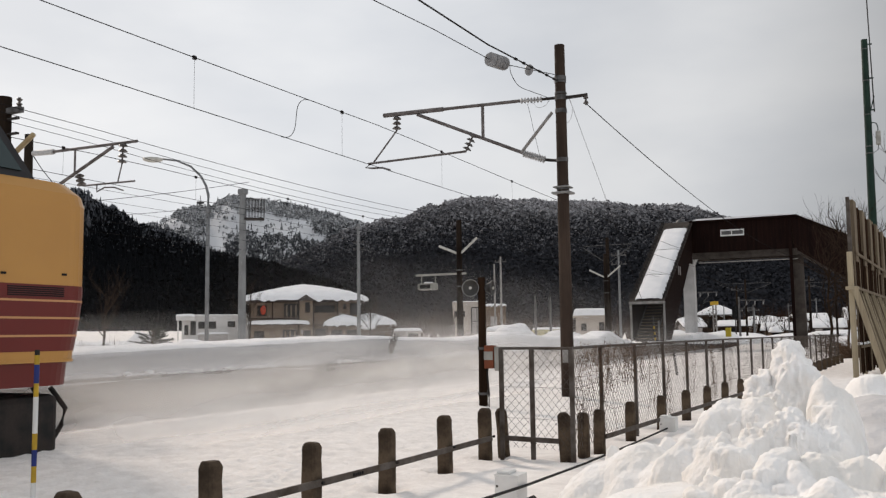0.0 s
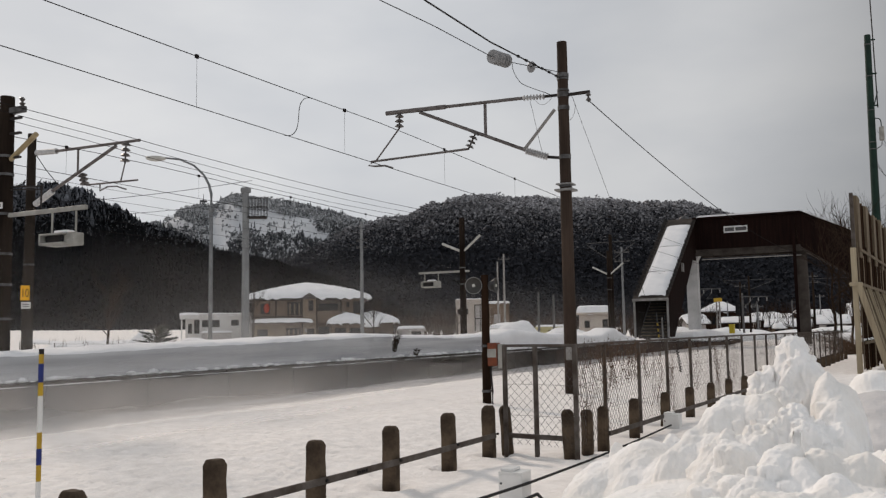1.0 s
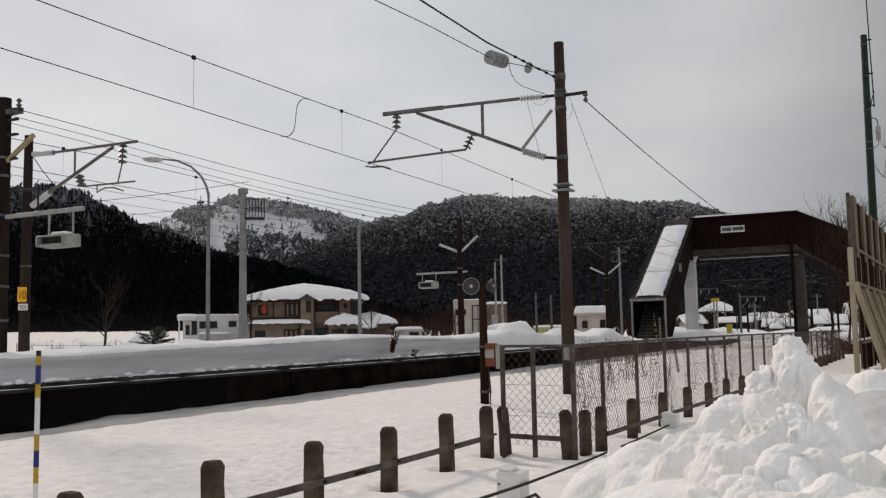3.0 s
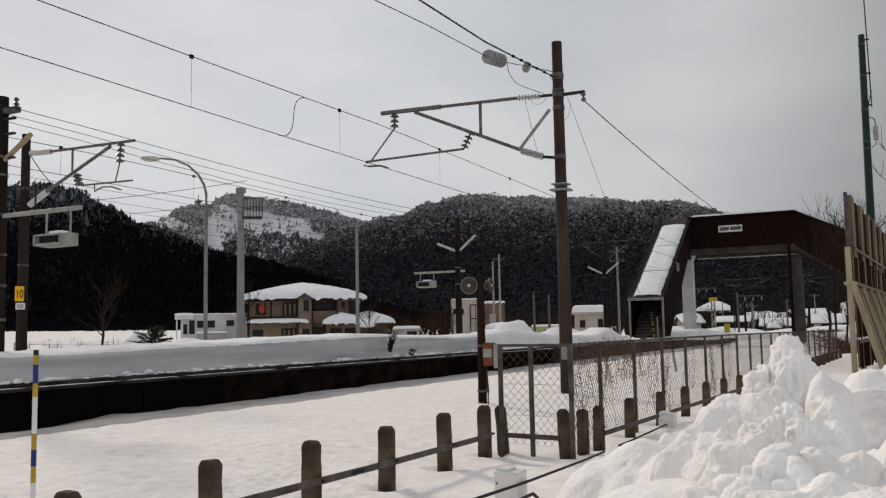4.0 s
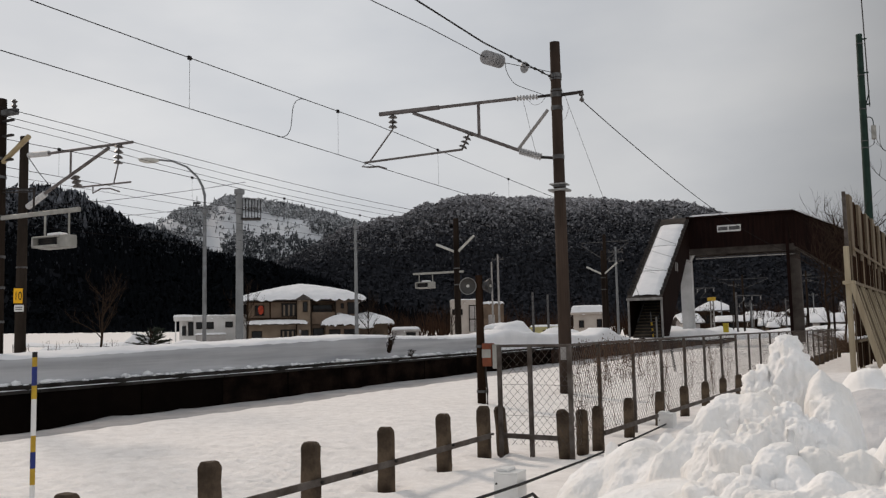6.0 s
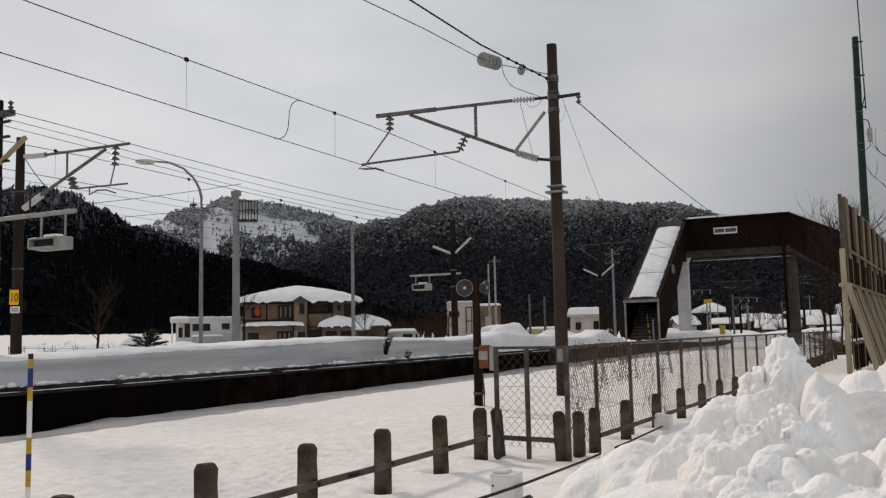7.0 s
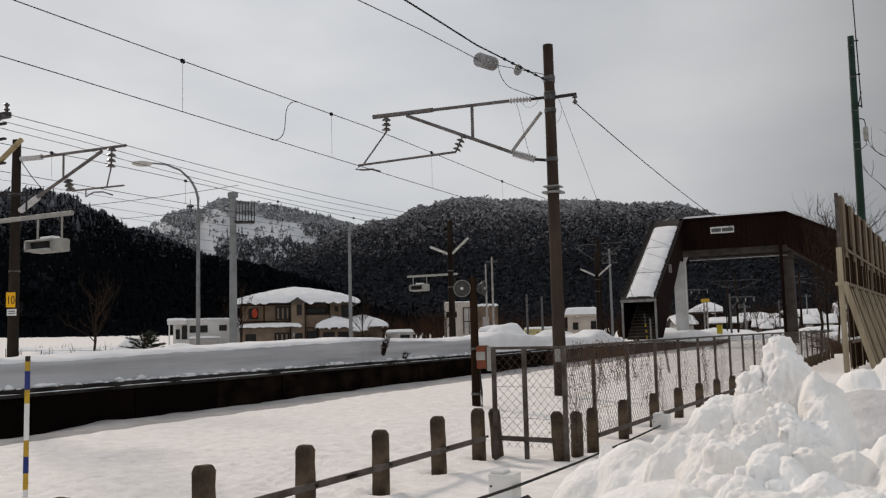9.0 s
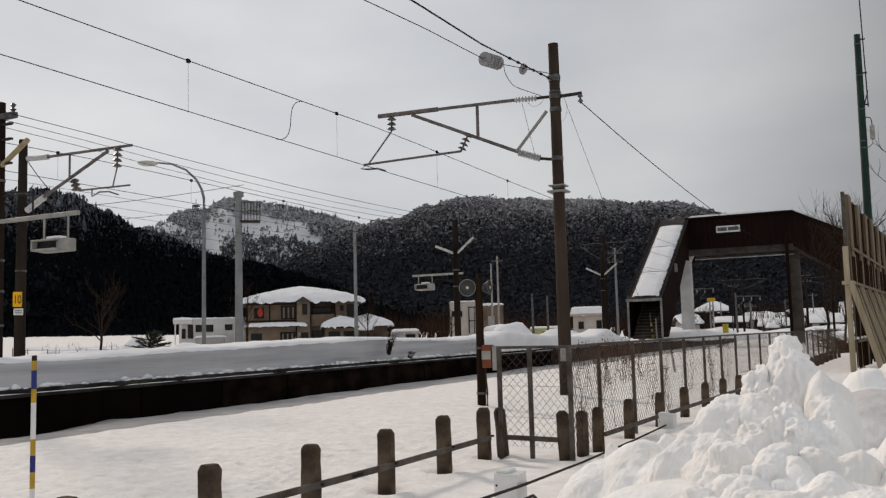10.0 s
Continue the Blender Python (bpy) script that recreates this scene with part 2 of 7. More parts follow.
# the crowns' dark colours hold the hills' shade, lifted bluish for haze farther off
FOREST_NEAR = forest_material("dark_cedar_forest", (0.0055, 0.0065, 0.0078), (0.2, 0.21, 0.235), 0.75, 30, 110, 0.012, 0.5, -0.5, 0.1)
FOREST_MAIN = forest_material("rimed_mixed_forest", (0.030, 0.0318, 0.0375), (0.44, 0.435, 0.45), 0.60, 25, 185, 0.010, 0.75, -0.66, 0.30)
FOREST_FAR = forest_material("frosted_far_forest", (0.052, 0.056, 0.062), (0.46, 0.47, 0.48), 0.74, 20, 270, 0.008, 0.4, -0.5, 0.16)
# near-black floor: the shade under the trees is put into its colour
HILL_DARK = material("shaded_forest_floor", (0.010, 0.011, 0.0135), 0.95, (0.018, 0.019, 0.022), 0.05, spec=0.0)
HILL_SNOW = material("snowy_clearings", (0.62, 0.63, 0.65), 0.95, (0.48, 0.49, 0.51), 0.01, spec=0.0)


# ---- building helpers ----
def thing(name, x, y, z, label, category, group="", rz=0.0):
    ob = new(name)
    ob.empty_display_size = 0.2
    ob.matrix_world = pose(x, y, z, 0, 0, rz)
    return tagged(ob, label, category, group)


def part(name, bm, mat, parent=None, label="", smooth=False):
    me = bpy.data.meshes.new(name)
    bm.normal_update()
    bm.to_mesh(me)
    bm.free()
    me.materials.append(mat)
    if smooth:
        for p in me.polygons:
            p.use_smooth = True
    ob = new(name, me)
    if parent is not None:
        ob.parent = parent
    if label:
        tagged(ob, label)
    return ob


def solid(name, bm, mat, label, category="", kind="", group="", smooth=False):
    return tagged(part(name, bm, mat, None, "", smooth), label, category, group, kind)


def box(bm, x0, y0, z0, x1, y1, z1, bevel=0.0):
    x0, x1 = min(x0, x1), max(x0, x1)
    y0, y1 = min(y0, y1), max(y0, y1)
    z0, z1 = min(z0, z1), max(z0, z1)
    geo = bmesh.ops.create_cube(bm, size=1.0)["verts"]
    for v in geo:
        v.co = Vector(((x0 + x1) / 2 + v.co.x * (x1 - x0), (y0 + y1) / 2 + v.co.y * (y1 - y0), (z0 + z1) / 2 + v.co.z * (z1 - z0)))
    if bevel:
        edges = {e for v in geo for e in v.link_edges}
        bmesh.ops.bevel(bm, geom=list(edges), offset=bevel, segments=2, affect="EDGES", profile=0.5)
    return bm


def rod(bm, a, b, r0, r1=None, n=10, caps=True):
    """A tapered round bar from a to b."""
    a, b = Vector(a), Vector(b)
    r1 = r0 if r1 is None else r1
    d = (b - a).normalized()
    q = d.to_track_quat("Z", "Y")
    rings = []
    for p, r in ((a, r0), (b, r1)):
        rings.append([bm.verts.new(p + q @ Vector((math.cos(2 * math.pi * i / n) * r, math.sin(2 * math.pi * i / n) * r, 0))) for i in range(n)])
    for i in range(n):
        j = (i + 1) % n
        bm.faces.new((rings[0][i], rings[0][j], rings[1][j], rings[1][i]))
    if caps:
        bm.faces.new(list(reversed(rings[0])))
        bm.faces.new(rings[1])
    return bm


def tube(bm, pts, r, n=6):
    """A round wire through points, r one radius or one for each point."""
    pts = [Vector(p) for p in pts]
    rs = [r] * len(pts) if isinstance(r, (int, float)) else r
    rings = []
    for k, p in enumerate(pts):
        d = (pts[min(k + 1, len(pts) - 1)] - pts[max(k - 1, 0)]).normalized()
        q = d.to_track_quat("Z", "Y")
        rings.append([bm.verts.new(p + q @ Vector((math.cos(2 * math.pi * i / n) * rs[k], math.sin(2 * math.pi * i / n) * rs[k], 0))) for i in range(n)])
    for a, b in zip(rings, rings[1:]):
        for i in range(n):
            j = (i + 1) % n
            bm.faces.new((a[i], a[j], b[j], b[i]))
    bm.faces.new(list(reversed(rings[0])))
    bm.faces.new(rings[-1])
    return bm


def flowing(pts, n=6):
    """Points along a smooth curve through pts."""
    pts = [Vector(p) for p in pts]
    ends = [pts[0] * 2 - pts[1]] + pts + [pts[-1] * 2 - pts[-2]]
    out = []
    for a, b, c, d in zip(ends, ends[1:], ends[2:], ends[3:]):
        for i in range(n):
            t = i / n
            out.append(0.5 * (2 * b + (c - a) * t + (2 * a - 5 * b + 4 * c - d) * t * t + (3 * b - a - 3 * c + d) * t ** 3))
    return out + [pts[-1]]


def discs(bm, a, b, count, radius, core, n=14):
    """An insulator: ribbed discs strung along a core from a to b."""
    a, b = Vector(a), Vector(b)
    step = (b - a) / count
    q = step.normalized().to_track_quat("Z", "Y")
    prof = [(0.0, core)]
    for i in range(count):
        prof += [(i + 0.16, core), (i + 0.2, radius * 0.55), (i + 0.62, radius), (i + 0.7, radius * 0.85), (i + 0.74, core)]
    prof.append((count, core))
    rings = [[bm.verts.new(a + step * u + q @ Vector((math.cos(2 * math.pi * i / n) * r, math.sin(2 * math.pi * i / n) * r, 0))) for i in range(n)] for u, r in prof]
    for c, d in zip(rings, rings[1:]):
        for i in range(n):
            j = (i + 1) % n
            bm.faces.new((c[i], c[j], d[j], d[i]))
    bm.faces.new(rings[0][::-1])
    bm.faces.new(rings[-1])
    return bm


def bm_new():
    return bmesh.new()


def wob(x, y, s, seed=0.0):
    return noise.noise(Vector((x * s, y * s, seed)))


def smooth(a, b, v):
    t = max(0.0, min(1.0, (v - a) / (b - a)))
    return t * t * (3 - 2 * t)


def mist_material(name, peak, seed, along, upward):
    """Blown snow dust: densest low and at the head of the drift, torn by noise, thinning to its tail and top."""
    m = bpy.data.materials.new(name)
    m.use_nodes = True
    n, l = m.node_tree.nodes, m.node_tree.links
    n.clear()
    out, mix, clear = n.new("ShaderNodeOutputMaterial"), n.new("ShaderNodeMixShader"), n.new("ShaderNodeBsdfTransparent")
    dif, tra, both = n.new("ShaderNodeBsdfDiffuse"), n.new("ShaderNodeBsdfTranslucent"), n.new("ShaderNodeMixShader")
    dif.inputs["Color"].default_value = tra.inputs["Color"].default_value = (0.88, 0.87, 0.86, 1)
    both.inputs[0].default_value = 0.5
    co, sep = n.new("ShaderNodeTexCoord"), n.new("ShaderNodeSeparateXYZ")
    l.new(co.outputs["Generated"], sep.inputs[0])

    def ramp(source, stops):
        r = n.new("ShaderNodeValToRGB")
        r.color_ramp.interpolation = "EASE"
        while len(r.color_ramp.elements) < len(stops):
            r.color_ramp.elements.new(0.5)
        for e, (p, v) in zip(r.color_ramp.elements, stops):
            e.position, e.color = p, (v, v, v, 1)
        l.new(source, r.inputs["Fac"])
        return r.outputs["Color"]

    def times(a, b_):
        k = n.new("ShaderNodeMath")
        k.operation = "MULTIPLY"
        l.new(a, k.inputs[0])
        if isinstance(b_, float):
            k.inputs[1].default_value = b_
        else:
            l.new(b_, k.inputs[1])
        return k.outputs[0]

    mp = n.new("ShaderNodeMapping")
    mp.inputs["Scale"].default_value = (1.0, 0.22, 0.8)
    mp.inputs["Location"].default_value = (seed, seed * 2, seed)
    l.new(co.outputs["Object"], mp.inputs["Vector"])
    tex = n.new("ShaderNodeTexNoise")
    tex.inputs["Scale"].default_value, tex.inputs["Detail"].default_value, tex.inputs["Roughness"].default_value = 1.3, 4.0, 0.55
    l.new(mp.outputs["Vector"], tex.inputs["Vector"])
    torn = ramp(tex.outputs["Fac"], ((0.3, 0.5), (0.66, 1.0)))
    tall = ramp(sep.outputs["Z"], upward)
    long_ = ramp(sep.outputs["Y"], along)
    l.new(times(times(times(torn, tall), long_), peak), mix.inputs[0])
    l.new(dif.outputs[0], both.inputs[1])
    l.new(tra.outputs[0], both.inputs[2])
    l.new(clear.outputs[0], mix.inputs[1])
    l.new(both.outputs[0], mix.inputs[2])
    l.new(mix.outputs[0], out.inputs["Surface"])
    return m


MIST_LOW = [mist_material("snow_dust_low", 0.84, 3.0 + k, ((0.0, 0.0), (0.02, 0.55), (0.12, 0.7), (0.27, 1.0), (0.4, 0.5), (0.6, 0.14), (1.0, 0.0)), ((0.0, 1.0), (0.35, 0.85), (0.68, 0.3), (1.0, 0.0))) for k in range(4)]
MIST_HIGH = [mist_material("snow_dust_high", 0.15, 11.0 + k, ((0.0, 0.0), (0.1, 0.06), (0.27, 1.0), (0.6, 0.6), (1.0, 0.0)), ((0.0, 1.0), (0.3, 0.66), (0.6, 0.2), (1.0, 0.0))) for k in range(2)]


# ---- land ----
POST_FEET = [(-3.8, 4.36 + 1.08 * k) for k in range(4)] + [(-3.75, 8.6), (-2.93, 8.75), (-2.88, 9.4), (-2.82, 10.56), (-2.76, 11.86)]


def ground_z(x, y):
    z = -1.2 - 0.1 * smooth(-6.5, -3.8, x) + 0.1 * smooth(-3.0, -1.0, x)
    z += 0.0175 * max(0.0, -x - 60) + 0.004 * max(0.0, y - 130)
    z += 0.05 * math.exp(-((x + 10.4) / 0.5) ** 2) - 0.1 * math.exp(-((x + 10.9) / 0.5) ** 2) * smooth(10.5, 8.5, y)
    z -= 0.18 * smooth(-9.52, -9.8, x) * smooth(0, 4, y) if x > -11.2 else 0.035
    z += 0.22 * smooth(56, 74, y) * math.exp(-((x + 10.2) / 1.3) ** 2)
    d = math.hypot(x, y)
    if d < 60:
        z += 0.035 * wob(x, y, 0.45, 3.1) + 0.011 * wob(x, y, 1.9, 7.7)
        if d < 26:
            z += 0.007 * wob(x, y, 5.5, 1.3)
        if -4.3 < x < -2.4 and d < 14:
            near = min((x - px_) ** 2 + (y - py_) ** 2 for px_, py_ in POST_FEET)
            z += 0.05 * math.exp(-near / 0.09) - 0.11 * math.exp(-near / 0.022)
        if d < 17 and x < -3.6:
            dimpled = smooth(-3.6, -4.0, x) * smooth(-9.3, -8.7, x)
            z -= dimpled * (0.05 * max(0.0, wob(x, y, 11.5, 9.1) - 0.05) + 0.016 * wob(x, y, 17.0, 6.1))
    else:
        z += 0.15 * wob(x, y, 0.03, 5.5)
    return z


def make_ground():
    me = bpy.data.meshes.new("ground")
    radii, r = [0.25], 0.25
    while r < 4600:
        r *= 1.006 if 4 < r < 16 else 1.012 if 3 < r < 30 else 1.06
        radii.append(r)
    angles, a = [], -180.0
    while a < 180.0:
        angles.append(a)
        a += 0.3 if -58 < a < 6 else 4.0
    verts, faces, n = [], [], len(angles)
    for r in radii:
        for a in angles:
            x, y = r * math.sin(radians(a)), r * math.cos(radians(a))
            verts.append((x, y, ground_z(x, y)))
    for i in range(len(radii) - 1):
        for j in range(n):
            k = (j + 1) % n
            faces.append((i * n + j, i * n + k, (i + 1) * n + k, (i + 1) * n + j))
    verts.append((0, 0, ground_z(0, 0)))
    faces += [(j, (j + 1) % n, len(verts) - 1) for j in range(n)]
    me.from_pydata(verts, [], faces)
    me.materials.append(SNOW_FIELD)
    me.polygons.foreach_set("use_smooth", [True] * len(me.polygons))
    tagged(new("ground", me), "snow-covered level ground, trodden and dimpled", "ground", kind="structure")


def line_at(line, a):
    if a <= line[0][0]:
        return line[0][1]
    for (a0, v0), (a1, v1) in zip(line, line[1:]):
        if a <= a1:
            t = (a - a0) / (a1 - a0)
            return v0 + (v1 - v0) * t
    return line[-1][1]


def hill_z(ridge, r0, r1, tree, a, r):
    top = line_at(ridge, a) * r1 - tree
    t = (r - r0) / (r1 - r0)
    x, y = r * math.sin(radians(a)), r * math.cos(radians(a))
    if t < 1:
        t = max(0.0, t)
        h = top * (0.25 * t + 0.75 * smooth(0, 1, t)) + 0.06 * top * wob(x, y, 0.008, r0) * math.sin(math.pi * min(1, t))
    else:
        h = top * (1 - 0.5 * (t - 1))
    return h - 1.0


def make_hill(name, ridge, r0, r1, span, mat, label, tree):
    me = bpy.data.meshes.new(name)
    rows, cols = 40, 140
    verts, faces = [], []
    for i in range(rows + 1):
        r = r0 + (r1 * 1.25 - r0) * i / rows
        for j in range(cols + 1):
            a = span[0] + (span[1] - span[0]) * j / cols
            verts.append((r * math.sin(radians(a)), r * math.cos(radians(a)), hill_z(ridge, r0, r1, tree, a, r)))
    for i in range(rows):
        for j in range(cols):
            k = i * (cols + 1) + j
            faces.append((k, k + 1, k + cols + 2, k + cols + 1))
    me.from_pydata(verts, [], faces)
    me.materials.append(mat)
    me.polygons.foreach_set("use_smooth", [True] * len(me.polygons))
    tagged(new(name, me), label, "hill", kind="structure")


def make_forest(name, ridge, r0, r1, span, tree, count, height, mat, label, round_share, clear=None, far=1.04):
    """Many small crowns on one hill: tiered conifers, and broadleaves as loose heads of bare, rimed spray."""
    rng = random.Random(name + label)
    spike, top = [], []
    for k, (z0, z1, w) in enumerate(((0.0, 0.5, 0.30), (0.25, 0.75, 0.23), (0.5, 1.0, 0.15))):
        base = len(spike)
        for i in range(5):
            b = 2 * math.pi * i / 5 + k
            spike.append((math.cos(b) * w * (1 + 0.25 * math.sin(i * 4.1 + k)), math.sin(b) * w, z0 + 0.05 * math.sin(i * 2.7)))
        spike.append((0, 0, z1))
        top += [(base + i, base + (i + 1) % 5, base + 5) for i in range(5)]
    heads = []
    for h in range(12):
        pts = []
        for q in range(10):
            d = Vector((rng.gauss(0, 1), rng.gauss(0, 1), abs(rng.gauss(0.25, 0.9)) - 0.25)).normalized()
            c = Vector((d.x * 0.42, d.y * 0.42, 0.5 + d.z * 0.44)) * rng.uniform(0.8, 1.05)
            m = (d + 0.45 * Vector((rng.uniform(-1, 1), rng.uniform(-1, 1), rng.uniform(-1, 1)))).normalized()
            a = m.orthogonal().normalized()
            a = (a * math.cos(q * 1.9) + m.cross(a) * math.sin(q * 1.9)) * rng.uniform(0.17, 0.27)
            b = m.cross(a).normalized() * rng.uniform(0.13, 0.2)
            pts += [tuple(c + a), tuple(c + b), tuple(c - a), tuple(c - b * rng.uniform(0.5, 1.2))]
        heads.append(pts)
    head_faces = [(4 * q, 4 * q + 1, 4 * q + 2, 4 * q + 3) for q in range(10)]
    verts, faces, made = [], [], 0
    while made < count:
        a = rng.uniform(*span)
        u = rng.random()
        r = r0 + (r1 * far - r0) * (1 - (1 - u) ** 1.12)
        if line_at(ridge, a) * r1 < tree * 1.5:
            continue
        x, y, z = r * math.sin(radians(a)), r * math.cos(radians(a)), hill_z(ridge, r0, r1, tree, a, r) - 0.5
        if clear and clear(a, z / r, rng):
            continue
        h = height * (0.55 + 0.8 * rng.random() ** 1.6) * (0.55 + 0.45 * min(1.0, (r - r0) / (0.6 * (r1 - r0))))
        if rng.random() < 0.05:
            h *= 1.35
        w = h * rng.uniform(0.75, 1.1)
        turn = rng.uniform(0, 6.28)
        c, s = math.cos(turn), math.sin(turn)
        stand = 0.5 + 0.9 * wob(x, y, 0.011, 8.0)
        broad = rng.random() < round_share + 0.6 * (stand - 0.5)
        shape, tris = (rng.choice(heads), head_faces) if broad else (spike, top)
        if not broad:
            h, w = h * 1.12, w * 0.85
        base = len(verts)
        for p in shape:
            verts.append((x + (p[0] * c - p[1] * s) * w, y + (p[0] * s + p[1] * c) * w, z + p[2] * h))
        faces += [tuple(base + i for i in t) for t in tris]
        made += 1
    me = bpy.data.meshes.new(name)
    me.from_pydata(verts, [], faces)
    me.materials.append(mat)
    tagged(new(name, me), label, "forest", kind="stuff")


RIDGE_NEAR = ((-85, 0.11), (-70, 0.14), (-60, 0.15), (-53.4, 0.152), (-51.5, 0.156), (-50.9, 0.1594), (-50.3, 0.1604), (-49.6, 0.1567), (-48.7, 0.1544), (-48.1, 0.1457), (-47.1, 0.1371), (-46.5, 0.1344), (-46, 0.1254), (-45.5, 0.1219), (-44.5, 0.1173), (-43.5, 0.1126), (-42.5, 0.1053), (-41.7, 0.0973), (-39.8, 0.0895), (-37.3, 0.080), (-34.1, 0.062), (-31.3, 0.045), (-29.0, 0.034), (-22.6, 0.025))
RIDGE_FAR = ((-50, 0.1), (-46, 0.1182), (-44.8, 0.1233), (-44.2, 0.1278), (-43.2, 0.1373), (-42.2, 0.1431), (-41.3, 0.1414), (-40.8, 0.149), (-40.1, 0.1555), (-39.4, 0.1537), (-38.4, 0.152), (-37.3, 0.1495), (-36.2, 0.147), (-35.2, 0.1431), (-34.1, 0.1379), (-33, 0.1326), (-32.3, 0.128), (-31.2, 0.1232), (-29.8, 0.1055), (-26, 0.08))
RIDGE_MAIN = ((-38, 0.075), (-34.1, 0.106), (-32.7, 0.1197), (-31.2, 0.1245), (-30.5, 0.1294), (-29, 0.1315), (-27.9, 0.1428), (-27.3, 0.1471), (-26.8, 0.1436), (-26, 0.1511), (-25.3, 0.1533), (-23.5, 0.1536), (-22.7, 0.15), (-21.6, 0.1486), (-20.7, 0.1506), (-19.8, 0.1467), (-18, 0.1472), (-15.9, 0.1453), (-14.8, 0.1424), (-14.4, 0.1401), (-12.7, 0.1384), (-11.3, 0.1381), (-10.6, 0.133), (-9.3, 0.1253), (-8.7, 0.1217), (-6.8, 0.1104), (-4.6, 0.099), (-2.2, 0.0845), (0.8, 0.0755), (30, 0.06))


CLEARINGS = ((-43.5, 0.1203, 1.0, 0.008), (-40.4, 0.1234, 1.2, 0.019), (-36.9, 0.1192, 2.3, 0.0115), (-34.8, 0.1077, 1.1, 0.0055), (-40.9, 0.1033, 0.6, 0.014), (-38.5, 0.1287, 1.1, 0.009))


def ski_clearings(a, e, rng):
    """Open snow on the far hill: broad swathes below the crest."""
    for ca, ce, wa, we in CLEARINGS:
        v = ((a - ca) / wa) ** 2 + ((e - ce) / we) ** 2
        if v + 0.9 * noise.noise(Vector((a * 1.6, e * 200, ca))) + 0.4 * noise.noise(Vector((a * 5, e * 600, ca))) < 1.0:
            return rng.random() < 0.94
    return False


make_ground()
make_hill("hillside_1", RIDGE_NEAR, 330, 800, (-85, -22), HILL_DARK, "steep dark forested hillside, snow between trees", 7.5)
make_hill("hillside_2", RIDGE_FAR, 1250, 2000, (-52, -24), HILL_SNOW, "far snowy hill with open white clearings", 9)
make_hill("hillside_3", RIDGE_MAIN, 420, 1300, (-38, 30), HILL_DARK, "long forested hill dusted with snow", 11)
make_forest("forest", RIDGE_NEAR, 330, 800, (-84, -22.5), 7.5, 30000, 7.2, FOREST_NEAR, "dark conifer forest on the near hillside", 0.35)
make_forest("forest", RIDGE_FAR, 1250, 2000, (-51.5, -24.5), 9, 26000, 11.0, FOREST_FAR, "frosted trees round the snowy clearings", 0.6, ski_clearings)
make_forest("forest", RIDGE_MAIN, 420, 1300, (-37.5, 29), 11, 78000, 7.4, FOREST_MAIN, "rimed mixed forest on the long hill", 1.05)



def make_scrub():
    """Bare brown brush along the foot of the hills: fans of thin rods."""
    rng = random.Random(44)
    verts, faces = [], []
    for k in range(1700):
        a, d = radians(rng.uniform(-40, -2)), rng.uniform(135, 330)
        x, y = d * math.sin(a), d * math.cos(a)
        if 0.5 + wob(x, y, 0.02, 6.0) < rng.random() * 0.9:
            continue
        z, h = ground_z(x, y) - 0.3, rng.uniform(2.5, 8.0)
        for w in range(9):
            dx, dy, hh = rng.uniform(-0.3, 0.3) * h, rng.uniform(-0.3, 0.3) * h, h * rng.uniform(0.5, 1.0)
            r = 0.07
            n = len(verts)
            verts += [(x - r, y, z), (x + r, y, z), (x, y + r, z), (x + dx * 0.5, y + dy * 0.5, z + hh * 0.55), (x + dx * 0.5 + r, y + dy * 0.5, z + hh * 0.55),
                      (x + dx * 0.5, y + dy * 0.5 + r, z + hh * 0.55), (x + dx * 1.2, y + dy * 1.2, z + hh)]
            faces += [(n, n + 1, n + 4, n + 3), (n + 1, n + 2, n + 5, n + 4), (n + 2, n, n + 3, n + 5), (n + 3, n + 4, n + 6), (n + 4, n + 5, n + 6), (n + 5, n + 3, n + 6)]
    me = bpy.data.meshes.new("scrub")
    me.from_pydata(verts, [], faces)
    me.materials.append(SCRUB)
    tagged(new("scrub", me), "bare brown brush along the foot of the hills", "brush", kind="stuff")


make_scrub()


# ---- platform ----
LIP_X, LIP_Z, FAR_X = -11.0, -0.63, -14.4


def make_track_bed():
    """A strip along the platform's foot: lower, greyer snow with a clean edge."""
    bm = bm_new()
    rows = []
    y = 2.0
    while y < 62:
        edge = -9.46 + 0.05 * noise.noise(Vector((y * 0.35, 1, 0))) + 0.02 * noise.noise(Vector((y * 2.1, 4, 0)))
        row = []
        for k in range(13):
            x = edge - 0.012 + (LIP_X - 0.02 - edge) * k / 12
            z = ground_z(x, y) + 0.18 * smooth(-9.52, -9.8, x) * smooth(0, 4, y) + (0.006 - 0.0045 * k if k else -0.006)
            z += smooth(0, 1, k) * 0.010 * noise.noise(Vector((x * 1.8, y * 0.9, 3))) + 0.05 * max(0.0, noise.noise(Vector((y * 1.3, 7, 1)))) * smooth(9, 12, k)
            row.append(bm.verts.new((edge if k == 0 else x, y, z)))
        rows.append(row)
        y += 0.1 if y < 24 else 0.4
    for a, b in zip(rows, rows[1:]):
        for k in range(12):
            bm.faces.new((a[k], b[k], b[k + 1], a[k + 1]))
    bmesh.ops.recalc_face_normals(bm, faces=bm.faces)
    solid("track_bed", bm, SNOW_STRIP, "grey strip of snow along the foot of the platform", "track bed", "structure", smooth=True)


def lip(y):
    """Height of the platform's edge: its end ramps down beyond the bridge stair."""
    return LIP_Z - 0.34 * smooth(44, 68, y)


def ramped(bm):
    for v in bm.verts:
        if v.co.z > -1.3:
            v.co.z += lip(v.co.y) - LIP_Z
    return bm


